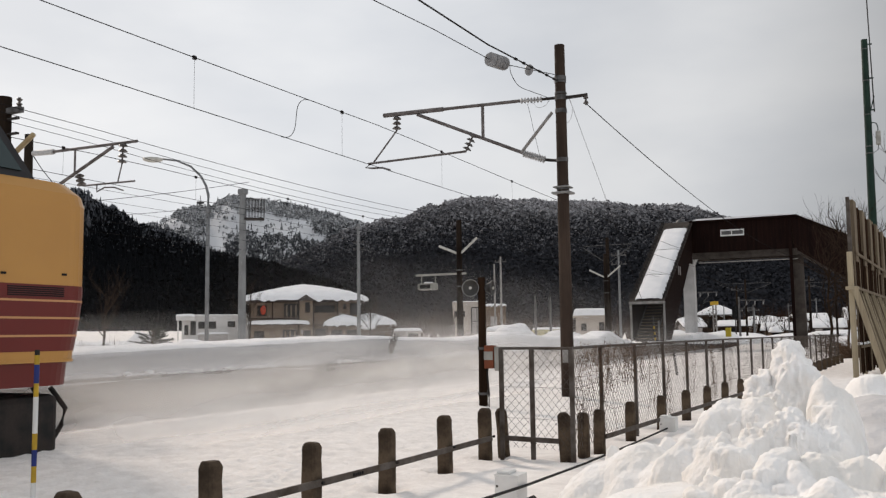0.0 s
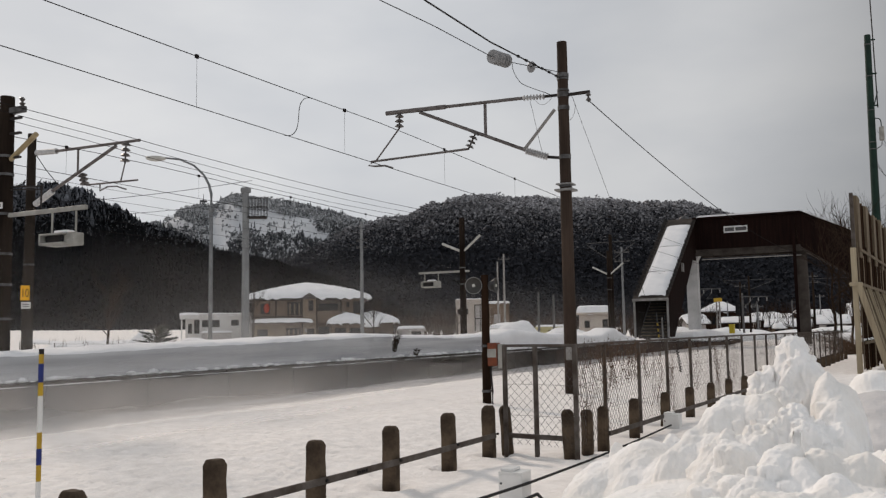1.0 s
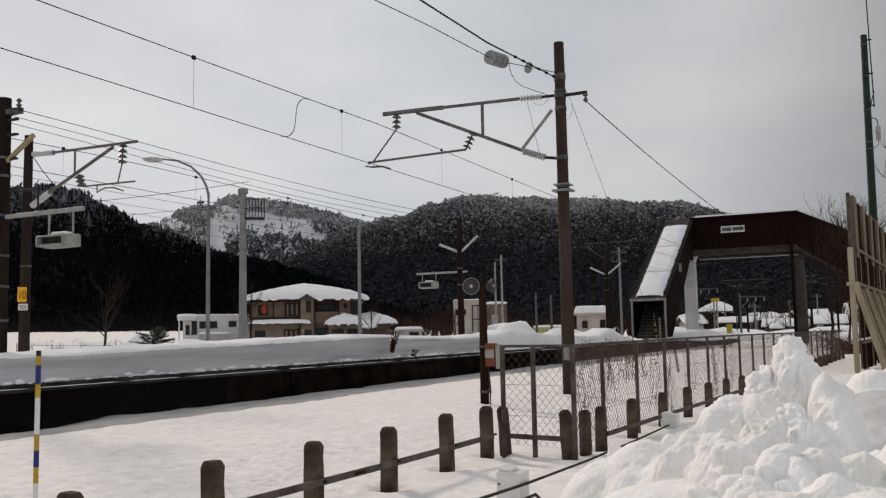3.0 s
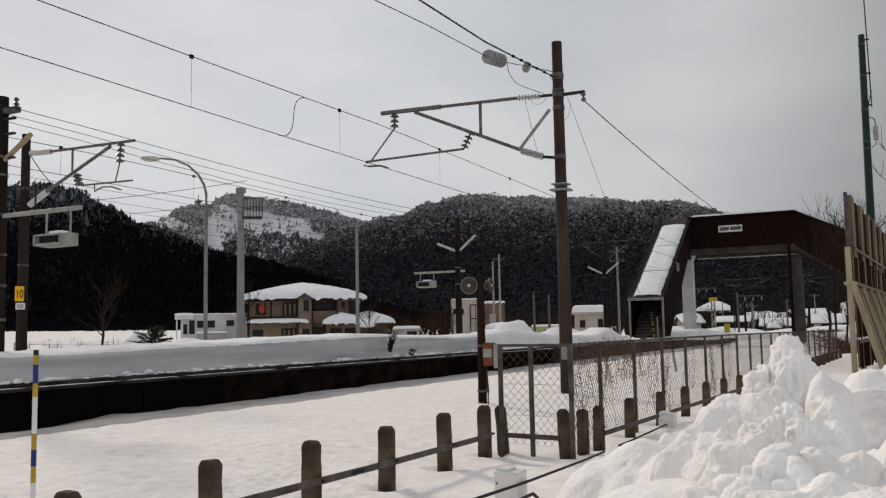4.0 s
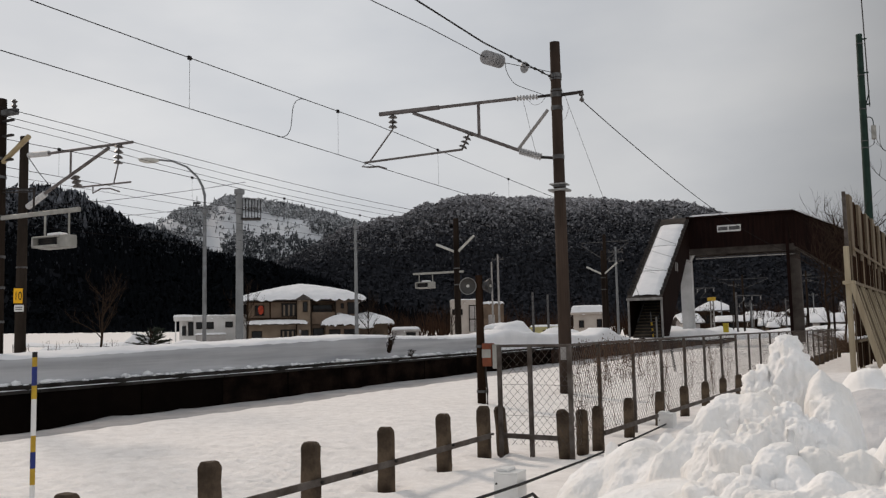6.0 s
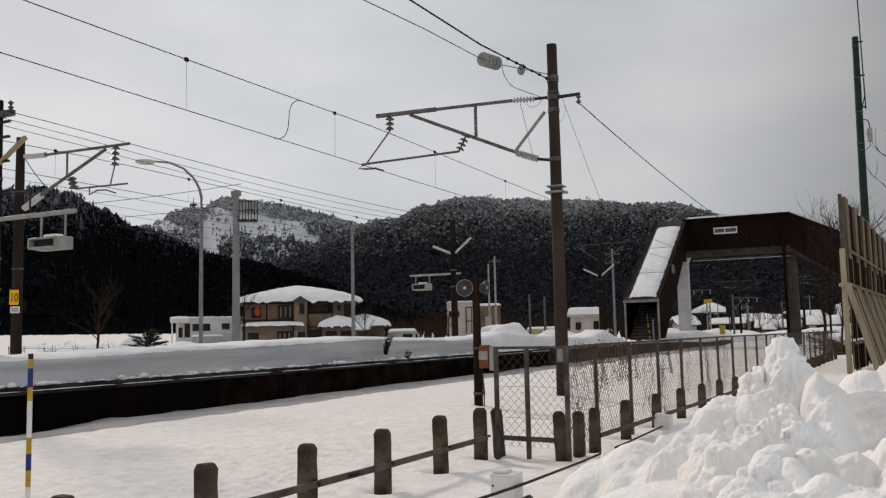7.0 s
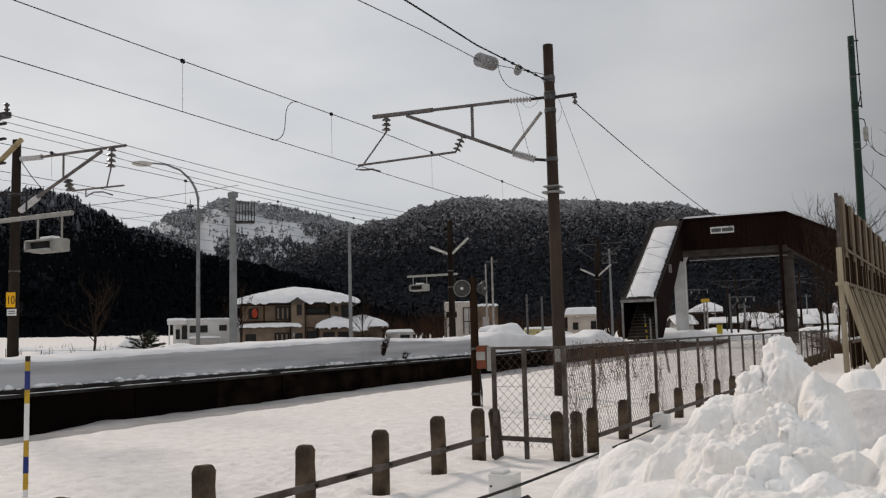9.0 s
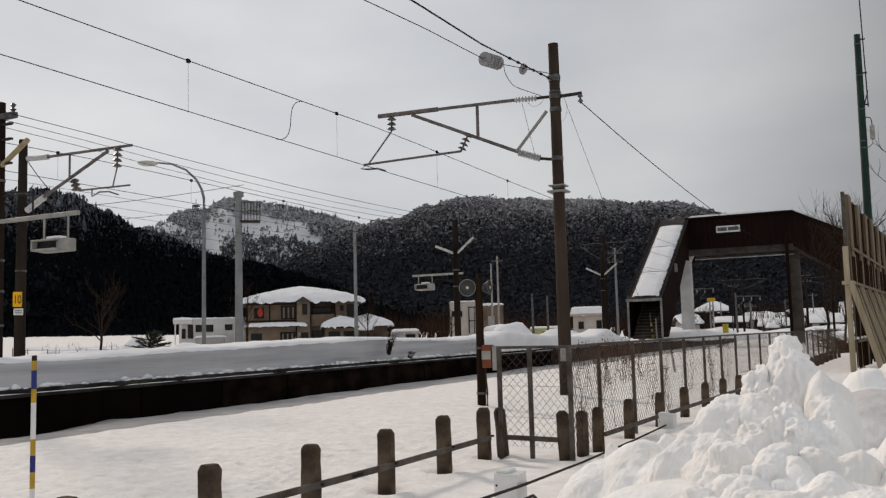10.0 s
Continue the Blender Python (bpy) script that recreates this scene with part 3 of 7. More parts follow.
def make_platform():
    bm = bm_new()
    ys = [-45.0, 44.0] + [46.0 + 2.0 * i for i in range(16)]
    ends = []
    for y in ys:
        top = lip(y) - 0.09
        ends.append([bm.verts.new(p) for p in ((FAR_X, y, -2.0), (LIP_X - 0.06, y, -2.0), (LIP_X - 0.06, y, top), (FAR_X, y, top))])
    for a, b in zip(ends, ends[1:]):
        for i in range(4):
            bm.faces.new((a[i], a[(i + 1) % 4], b[(i + 1) % 4], b[i]))
    bm.faces.new(ends[0][::-1])
    bm.faces.new(ends[-1])
    bmesh.ops.recalc_face_normals(bm, faces=bm.faces)
    deck = solid("platform", bm, CONCRETE_DARK, "dark concrete station platform under snow", "platform", "structure")
    k = 0
    y = -45.0
    while y < 75:
        bm = bm_new()
        box(bm, LIP_X - 0.059, y + 0.012, -1.6, LIP_X - 0.03 - 0.008 * (k % 3), y + 1.98, LIP_Z - 0.091, 0.008)
        # nearest panels blackest: the deeper shade there is painted in
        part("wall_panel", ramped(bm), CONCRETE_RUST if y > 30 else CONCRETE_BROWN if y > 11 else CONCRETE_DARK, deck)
        bm = bm_new()
        box(bm, LIP_X - 0.9, y + 0.006, LIP_Z - 0.09, LIP_X - 0.075 + 0.004 * (k % 2), y + 1.99, LIP_Z, 0.012)
        slab_ = part("edge_slab", ramped(bm), CONCRETE_LIP, deck)
        bm = bm_new()
        box(bm, LIP_X - 0.07, y + 0.006, LIP_Z - 0.11, LIP_X + 0.004 * (k % 2), y + 1.99, LIP_Z - 0.06, 0.008)
        part("ledge", ramped(bm), CONCRETE_LIP, slab_)
        y += 2.0
        k += 1


def bank_top(y, x=-11.5):
    z = -0.205 + 0.165 * smooth(8, 19, y) - 0.1 * smooth(19.5, 24.5, y) - 0.13 * smooth(33, 37, y) + 0.02 * smooth(52, 58, y)
    z += (0.17 * math.exp(-((y - 28.4) / 1.5) ** 2) + 0.05 * math.exp(-((y - 30.6) / 0.9) ** 2)) * smooth(-12.7, -11.9, x) + 0.30 * math.exp(-((y - 40.2) / 1.25) ** 2) * smooth(-13.6, -12.0, x)
    z += 0.12 * math.exp(-((y - 64) / 1.6) ** 2) - 0.16 * smooth(66, 71, y)
    return z + 0.035 * noise.noise(Vector((y * 0.45, 0, 2))) + 0.022 * noise.noise(Vector((y * 1.7, 0, 5)))


def make_bank(y0, y1, name, label):
    bm = bm_new()
    rows = []
    steps = int((y1 - y0) / 0.09)
    for i in range(steps + 1):
        y = y0 + (y1 - y0) * i / steps
        lip_y = lip(y)
        end = min(1.0, (y - y0) / 0.5, (y1 - y) / 3.0)
        top = lip_y + (bank_top(y) - lip_y) * math.sqrt(max(0.0, end))
        cut = 0.16 * math.exp(-((y - 19.2) / 0.28) ** 2) + 0.1 * math.exp(-((y - 21.3) / 0.3) ** 2)
        front = -11.5 + 0.05 * noise.noise(Vector((y * 0.6, 3, 0))) - cut
        h = top - lip_y
        sec = [(front + 0.13, lip_y - 0.005), (front + 0.03, lip_y + 0.05), (front, lip_y + 0.2 * h), (front + 0.015, lip_y + 0.6 * h),
               (front - 0.01, lip_y + 0.86 * h), (front - 0.07, lip_y + 0.96 * h), (front - 0.2, top), (front - 0.9, top + 0.02),
               (-12.6, lip_y + (bank_top(y, -12.6) - lip_y) * math.sqrt(max(0.0, end))), (-13.3, lip_y + (bank_top(y, -13.3) - lip_y) * math.sqrt(max(0.0, end))), (-14.1, lip_y + 0.85 * (bank_top(y, -14.1) - lip_y) * math.sqrt(max(0.0, end))), (-14.3, lip_y + 0.5 * (bank_top(y, -14.1) - lip_y) * math.sqrt(max(0.0, end))), (-14.38, lip_y - 0.005)]
        row = []
        for k, (x, z) in enumerate(sec):
            j = 0.03 * noise.noise(Vector((y * 2.2, k * 1.7, 1.0))) + 0.02 * noise.noise(Vector((y * 5.5, k * 2.3, 4.0))) if 0 < k < 12 else 0
            row.append(bm.verts.new((x + j, y, z + j * 0.7)))
        rows.append(row)
    for a, b in zip(rows, rows[1:]):
        for p in range(len(a) - 1):
            f = bm.faces.new((a[p], a[p + 1], b[p + 1], b[p]))
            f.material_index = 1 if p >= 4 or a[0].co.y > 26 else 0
    bm.faces.new(rows[0])
    bm.faces.new(list(reversed(rows[-1])))
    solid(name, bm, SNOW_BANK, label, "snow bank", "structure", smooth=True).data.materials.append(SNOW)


def make_crumbs():
    """Crusts and crumbs of snow left along the swept platform edge."""
    rng = random.Random(5)
    bm = bm_new()
    for i in range(760):
        y = 6 + 44 * rng.random() ** 1.2
        r = rng.uniform(0.012, 0.034) * (2.2 if rng.random() < 0.12 else 1)
        geo = bmesh.ops.create_icosphere(bm, subdivisions=1, radius=r)["verts"]
        x = -11.46 + 0.3 * rng.random() ** 2
        q = rng.uniform(1.0, 4.0)
        for v in geo:
            v.co = Vector((x, y, lip(y) + r * 0.3)) + Vector((v.co.x, v.co.y * q, v.co.z * 0.8)) * rng.uniform(0.8, 1.2)
    y = 2.0
    while y < 70:
        y2 = y + rng.uniform(0.5, 4.0)
        w, h = rng.uniform(0.014, 0.028), rng.uniform(0.008, 0.02)
        n = max(3, int((y2 - y) / 0.12))
        prev = None
        for i in range(n + 1):
            t = i / n
            e_ = min(1.0, 0.1 + 9 * min(t, 1 - t)) * (0.75 + 0.5 * noise.noise(Vector((y * 3 + t * 9, 1, 0))))
            yy = y + (y2 - y) * t
            j = 0.012 * noise.noise(Vector((yy * 5, 2, 0)))
            e_z = lip(yy)
            row = [bm.verts.new((-11.035 - w * e_ + j, yy, e_z - 0.058)), bm.verts.new((-11.035 - 0.3 * w * e_ + j, yy, e_z - 0.06 + h * e_)),
                   bm.verts.new((-11.035 + 0.4 * w * e_ + j, yy, e_z - 0.06 + h * e_ * 0.9)), bm.verts.new((-11.035 + w * e_ + j, yy, e_z - 0.058))]
            if prev:
                for k in range(3):
                    bm.faces.new((prev[k], prev[k + 1], row[k + 1], row[k]))
            prev = row
        y = y2 + rng.uniform(0.0, 0.25)
    solid("snow_crumbs", bm, SNOW, "loose crusts of snow along the platform edge", "snow", "stuff", smooth=True)


make_platform()
make_track_bed()
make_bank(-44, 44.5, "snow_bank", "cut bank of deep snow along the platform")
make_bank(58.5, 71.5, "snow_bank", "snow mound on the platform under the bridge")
make_crumbs()


# ---- overhead line ----
def pole(parent, r0, r1, z0, z1, mat, bands=(), n=16, name="shaft"):
    bm = bm_new()
    rod(bm, (0, 0, z0), (0, 0, z1), r0, r1, n)
    ob = part(name, bm, mat, parent, smooth=False)
    for z in bands:
        bm = bm_new()
        t = (z - z0) / (z1 - z0)
        rod(bm, (0, 0, z - 0.02), (0, 0, z + 0.02), (r0 + (r1 - r0) * t) + 0.012, None, n)
        part("band", bm, STEEL_GREY, parent)
    return ob


def bar(parent, name, a, b, r, mat, n=8, label=""):
    bm = bm_new()
    rod(bm, a, b, r, None, n)
    return part(name, bm, mat, parent, label)


def insulator(parent, a, b, count, radius, mat=PORCELAIN, core=0.02):
    bm = bm_new()
    discs(bm, a, b, count, radius, core)
    return part("insulator", bm, mat, parent)


def main_mast():
    bx, by, bz = -5.595, 16.5, -1.3
    m = thing("catenary_mast", bx, by, bz, "tall brown concrete overhead-line mast with steel cantilever arm", "mast")
    pole(m, 0.13, 0.1, 0.0, 7.0, CONCRETE_POLE, (4.03, 4.1, 5.9, 6.02, 6.25))
    L = lambda x, z: (x - bx, 0.0, z - bz)
    bm = bm_new()
    box(bm, -0.19, -0.16, 4.0, 0.19, 0.16, 4.04, 0.01)
    box(bm, -0.16, -0.15, 4.12, 0.16, 0.15, 4.15, 0.01)
    part("step_ring", bm, HORN_GREY, m)
    bm = bm_new()
    box(bm, -0.05, -0.145, 0.72, 0.06, -0.128, 1.0)
    part("number_plate", bm, PIPE_PALE, m, "worn white plate")
    bar(m, "top_tube", L(-9.65, 4.77), L(-6.44, 4.68), 0.035, STEEL_ARM)
    bar(m, "sleeve", L(-9.65, 4.77), L(-8.2, 4.73), 0.05, STEEL_ARM)
    insulator(m, L(-6.46, 4.68), L(-5.98, 4.65), 7, 0.062)
    bar(m, "bracket", L(-5.98, 4.65), L(-5.6, 4.64), 0.03, STEEL_DARK)
    bar(m, "stay_tube", L(-8.82, 4.69), L(-6.40, 3.6), 0.035, STEEL_ARM)
    insulator(m, L(-6.42, 3.6), L(-5.95, 3.42), 9, 0.075)
    bar(m, "bracket", L(-5.95, 3.42), L(-5.6, 3.36), 0.03, STEEL_DARK)
    bar(m, "strut", L(-7.29, 4.68), L(-7.29, 4.02), 0.035, STEEL_ARM)
    bar(m, "tie_tube", L(-6.45, 3.62), L(-5.78, 4.36), 0.034, PIPE_PALE)
    insulator(m, L(-9.32, 4.72), L(-9.33, 4.4), 3, 0.1, PORCELAIN_BROWN)
    insulator(m, L(-7.5, 4.12), L(-7.68, 3.78), 4, 0.1, PORCELAIN_BROWN)
    bar(m, "drop_rod", L(-9.33, 4.4), L(-9.95, 3.72), 0.018, STEEL_ARM)
    bar(m, "steady_tube", L(-10.05, 3.74), L(-7.68, 3.77), 0.025, STEEL_ARM)
    bm = bm_new()
    tube(bm, [L(-9.98, 3.74), L(-10.12, 3.66), L(-9.95, 3.63), L(-9.7, 3.62), L(-9.5, 3.55)], 0.022)
    part("steady_arm", bm, STEEL_ARM, m)
    bar(m, "side_arm", L(-5.66, 4.62), L(-5.05, 4.62), 0.035, STEEL_DARK)
    insulator(m, L(-5.08, 4.62), L(-5.08, 4.42), 2, 0.055, PORCELAIN_BROWN)
    for z in (4.64, 4.36, 3.38, 5.02):
        bm = bm_new()
        rod(bm, (0, 0, z - bz - 0.04), (0, 0, z - bz + 0.04), 0.118, None, 16)
        part("clamp", bm, STEEL_GREY, m)
    bm = bm_new()
    tube(bm, [L(-6.3, 4.6), L(-6.25, 4.4), L(-6.15, 3.9), L(-6.05, 3.45)], 0.004)
    part("bond_wire", bm, WIRE, m)
    for pts in ([(-5.74, 5.0), (-5.5, 4.75), (-5.36, 4.4), (-5.42, 4.15), (-5.55, 4.1)], [(-6.2, 4.62), (-6.08, 4.5), (-5.92, 4.52), (-5.8, 4.66)]):
        bm = bm_new()
        tube(bm, flowing([L(*p) for p in pts]), 0.0035)
        part("bond_wire", bm, STEEL_ARM, m)
    # two terminal wires with their strain insulators
    f1 = thing("feeder_wire", bx, by, 4.95, "thick black feeder cable ending at the mast", "cable")
    bm = bm_new()
    tube(bm, [(0, 0, 0), (-0.25, -3, -0.07), (-0.345, -5.2, -0.05), (-2.2, -33, 0.2)], [0.011, 0.014, 0.014, 0.014])
    part("cable", bm, CABLE, f1)
    for k in range(6):
        bm = bm_new()
        c = Vector((-0.25, -3, -0.07)) * (0.1 + 0.11 * k)
        rod(bm, c - Vector((-0.25, -3, -0.07)).normalized() * 0.03, c + Vector((-0.25, -3, -0.07)).normalized() * 0.03, 0.026, None, 8)
        part("clip", bm, CABLE, f1)
    f2 = thing("return_wire", bx, by, 5.08, "thin wire held by a large ribbed porcelain insulator", "cable")
    bm = bm_new()
    tube(bm, [(0, 0, 0), (-0.5, -1.5, -0.11), (-0.56, -2.3, -0.2), (-0.6, -4.4, -0.29), (-1.08, -30, -2.05)], 0.007)
    part("cable", bm, WIRE, f2)
    p, q = Vector((-0.5, -1.5, -0.11)), Vector((-0.56, -2.3, -0.2))
    u = (q - p)
    insulator(f2, p + u * 0.12, p + u * 0.92, 5, 0.13, PORCELAIN_GREY, 0.03)
    e = Vector((-0.3, -0.8, -0.06))
    insulator(f2, e, e * 1.14, 1, 0.11, PORCELAIN_GREY, 0.02)
    bm = bm_new()
    tube(bm, flowing([p * 0.97, p * 0.95 + Vector((0.0, 0, -0.15)), p * 0.9 + Vector((0.02, 0, -0.29)), p * 0.78 + Vector((0.0, 0, -0.38)), p * 0.5 + Vector((-0.05, 0, -0.42)), p * 0.3 + Vector((-0.08, 0, -0.44)), (-0.25, 0, -0.42)]), 0.006)
    part("jumper", bm, WIRE, f2)


def sag(y, y0, span, depth):
    t = ((y - y0) / span) % 1.0
    return -depth * 4 * t * (1 - t)


def overhead_line(name, x, support, z_mess, z_wire, drops, label, jumper=None):
    line = thing(name, x, support, 0, label, "overhead line")
    ys = [-40 + 2.0 * i for i in range(76)]
    bm = bm_new()
    tube(bm, [(0, y - support, z_mess + sag(y, support, 50, 0.2)) for y in ys], 0.0072)
    part("messenger_wire", bm, WIRE, line)
    bm = bm_new()
    tube(bm, [(0, y - support, z_wire + sag(y, support, 50, 0.02) + 0.036 * max(0.0, min(1.0, (support - y) / 9))) for y in ys], 0.0066)
    part("contact_wire", bm, WIRE, line)
    for y in drops:
        top = z_mess + sag(y, support, 50, 0.2)
        bar(line, "dropper", (0, y - support, z_wire), (0, y - support, top), 0.0026, WIRE, 5)
        bm = bm_new()
        box(bm, -0.02, y - support - 0.035, top - 0.035, 0.02, y - support + 0.035, top + 0.03, 0.008)
        part("clip", bm, WIRE, line)
    if jumper:
        y0, y1 = jumper
        top = z_mess + sag(y0, support, 50, 0.2)
        bm = bm_new()
        pts = []
        for k in range(25):
            t = k / 24
            pts.append((0, y0 - support + 0.1 + (y1 - y0 - 0.2) * (t + 0.13 * math.sin(2 * math.pi * t)), top + (z_wire - top) * (0.5 - 0.5 * math.cos(math.pi * t))))
        tube(bm, pts, 0.007)
        part("jumper", bm, WIRE, line)


main_mast()
overhead_line("overhead_line", -9.5, 16.5, 4.44, 3.53, (5.9, 10.4, 14.6, 19.0, 23.5, 28.2, 33, 38), "thin contact wire hung under a messenger wire over the track", (13.4, 12.74))
overhead_line("overhead_line", -15.7, 14.8, 4.12, 3.5, (9.9, 13.2, 17.3, 21.2, 25.4, 30), "thin contact wire over the far track")


def far_mast():
    bx, by, bz = -18.83, 14.8, -1.4
    m = thing("catenary_mast", bx, by, bz, "brown concrete mast beyond the platform with cantilever arm", "mast")
    pole(m, 0.14, 0.1, 0, 6.45, MAST_BROWN, (4.5, 5.1, 3.2))
    L = lambda x, z: (x - bx, 0.0, z - bz)
    bar(m, "top_tube", L(-18.0, 4.53), L(-15.2, 4.49), 0.035, STEEL_ARM)
    bar(m, "insulator", L(-18.65, 4.56), L(-17.95, 4.53), 0.07, PORCELAIN, 12, "grey porcelain rod")
    bar(m, "stay_tube", L(-18.2, 3.5), L(-15.95, 4.44), 0.04, STEEL_ARM)
    bar(m, "insulator", L(-18.65, 3.28), L(-18.05, 3.55), 0.075, PORCELAIN, 12, "grey porcelain rod")
    bar(m, "strut", L(-17.2, 4.5), L(-17.2, 3.9), 0.025, STEEL_ARM)
    insulator(m, L(-15.63, 4.5), L(-15.66, 4.0), 4, 0.11, PORCELAIN_BROWN)
    insulator(m, L(-17.05, 3.9), L(-16.95, 3.6), 3, 0.11, PORCELAIN_BROWN)
    bar(m, "drop_rod", L(-15.66, 4.0), L(-15.78, 3.6), 0.016, STEEL_ARM)
    bar(m, "steady_tube", L(-16.9, 3.6), L(-15.25, 3.57), 0.022, STEEL_ARM)
    bm = bm_new()
    tube(bm, [L(-16.45, 3.58), L(-16.45, 3.42), L(-16.2, 3.5), L(-15.9, 3.48), L(-15.6, 3.38)], 0.018)
    part("steady_arm", bm, STEEL_ARM, m)
    bm = bm_new()
    tube(bm, [L(-18.75, 4.6), L(-18.3, 4.1), L(-17.6, 3.45)], 0.01)
    part("stay_wire", bm, WIRE, m)
    plate = bm_new()
    box(plate, -0.16, -0.2, 2.32, 0.04, -0.175, 2.68, 0.008)
    sign = part("number_sign", plate, YELLOW_SIGN, m, "orange-yellow plate with black figures")
    cu = bpy.data.curves.new("figures", "FONT")
    cu.body, cu.size, cu.extrude = "10", 0.25, 0.003
    cu.align_x = "CENTER"
    tmp = bpy.data.objects.new("figures", cu)
    me = bpy.data.meshes.new_from_object(tmp)
    bpy.data.objects.remove(tmp)
    me.transform(Matrix.Diagonal((0.72, 1.15, 1.0, 1.0)))
    me.materials.append(BLACK)
    fig = new("figures", me)
    fig.parent = sign
    fig.matrix_local = pose(-0.06, -0.206, 2.4, 90, 0, 0)
    plate = bm_new()
    box(plate, -0.14, -0.2, 2.12, 0.07, -0.18, 2.28, 0.006)
    small = part("notice", plate, WHITE_PAINT, m, "small white notice")
    for k in range(2):
        bmk = bm_new()
        box(bmk, -0.11, -0.205, 2.165 + 0.05 * k, 0.04, -0.2, 2.185 + 0.05 * k)
        part("print_bar", bmk, STEEL_GREY, small)
    sign.matrix_local = small.matrix_local = pose(0, 0, 0, 0, 0, 50)


far_mast()


def long_wire(name, x, z, y0, y1, depth, r, label, dx=0.0):
    bm = bm_new()
    n = 40
    pts = []
    for i in range(n + 1):
        t = i / n
        pts.append((x + dx * t, y0 + (y1 - y0) * t, z - depth * 4 * t * (1 - t)))
    tube(bm, pts, r, 5)
    return solid(name, bm, WIRE, label, "cable", group="overhead cables")


def line_wire(x, z, dip, r):
    """A cable slung from pole to pole along the platform."""
    bm = bm_new()
    pts = []
    for i in range(61):
        y = -24.9 + 2.0 * i
        pts.append((x, y, z + sag(y, 9.6, 17.25, dip)))
    tube(bm, pts, r, 5)
    return solid("overhead_cable", bm, WIRE, "thin black line cable above the platform", "cable", group="overhead cables")


line_wire(-12.4, 3.74, 0.16, 0.0062)
line_wire(-12.55, 3.66, 0.2, 0.0052)
line_wire(-12.7, 3.59, 0.24, 0.0052)
long_wire("overhead_cable", -19.3, 4.1, -30, 100, 0.0, 0.0055, "thin cable along the far track")
long_wire("overhead_cable", -19.6, 3.95, -30, 100, 0.1, 0.005, "thin cable along the far track")
for x_, z_, dip_ in ((-19.0, 3.75, 0.25), (-19.2, 3.3, 0.1), (-18.7, 3.0, 0.2)):
    long_wire("overhead_cable", x_, z_, -30, 100, dip_, 0.0045, "thin cable along the far track")
for p_, q_ in (((-52.44, 46.37, 10.09), (-46.55, 52.28, 11.39)), ((-64.7, 62.56, 11.88), (-59.4, 67.61, 12.85))):
    bm = bm_new()
    tube(bm, [Vector(p_).lerp(Vector(q_), -0.4 + 0.3 * i_) + Vector((0, 0, 0.02 * (i_ - 3) ** 2 - 0.08)) for i_ in range(7)], 0.02, 4)
    solid("overhead_cable", bm, WIRE, "far power cable against the sky", "cable", group="overhead cables")
long_wire("overhead_cable", -5.06, 4.43, 16.5, 61, 0.85, 0.010, "black cable from the mast side arm to the bridge", 1.0)
bm = bm_new()
tube(bm, [(-5.45, 16.6, 4.62), (-5.38, 18.9, 2.76), (-5.25, 23.7, -1.2)], 0.004, 5)
solid("guy_wire", bm, WIRE, "thin guy wire running down from the mast", "cable")


# ---- platform poles with lamps and hanging sign boxes ----
def tube_lamp(parent, a, b, mat):
    a, b = Vector(a), Vector(b)
    bm = bm_new()
    d = (b - a)
    rod(bm, a + d * 0.04, b, 0.042, 0.042, 8)
    rod(bm, a, a + d * 0.06, 0.024, 0.038, 8)
    return part("lamp_tube", bm, mat, parent, "long tubular lamp housing")


def sign_box(parent, x0, x1, z0, z1, bar_z, x_pole):
    bm = bm_new()
    a, b = (x0 - 0.15, x_pole + 0.25) if x1 < x_pole else (x_pole - 0.1, x1 + 0.15)
    box(bm, a, -0.025, bar_z - 0.03, b, 0.025, bar_z + 0.04, 0.01)
    part("cross_bar", bm, WHITE_GREY, parent)
    for x in (x0 + 0.08, x1 - 0.08):
        bar(parent, "hanger", (x, 0, z1 - 0.1), (x, 0, bar_z), 0.016, WHITE_GREY)
    bm = bm_new()
    box(bm, x0 + 0.04, -0.1, z0 + 0.02, x1 - 0.03, 0.12, z1 - 0.06, 0.02)
    case = part("sign_case", bm, WHITE_GREY, parent, "grimy white box with dark display slot")
    bm = bm_new()
    box(bm, x0 + 0.07, -0.112, z0 + 0.07, x1 - 0.22, -0.098, z1 - 0.1, 0.005)
    slot = part("display_slot", bm, BLACK, case)
    for za, zb in ((z1 - 0.1, z1 - 0.075), (z0 + 0.03, z0 + 0.065)):
        bm = bm_new()
        box(bm, x0 + 0.02, -0.2, za, x1 - 0.16, -0.1, zb, 0.006)
        part("hood", bm, WHITE_GREY, slot)
    bm = bm_new()
    box(bm, x0 + 0.02, -0.2, z0 + 0.03, x0 + 0.05, -0.1, z1 - 0.075, 0.006)
    part("hood_side", bm, WHITE_GREY, slot)
    for k in range(2):
        bm = bm_new()
        zz = z0 + 0.07 + (z1 - z0 - 0.17) * (k + 0.6) / 2.4
        box(bm, x0 + 0.12, -0.117, zz, x1 - 0.3, -0.112, zz + 0.03)
        part("print_bar", bm, STEEL_DARK, slot)
    bm = bm_new()
    box(bm, x0 + 0.2, -0.07, z1 - 0.06, x1 - 0.2, 0.09, z1 - 0.015, 0.02)
    part("snow_cap", bm, SNOW, case)


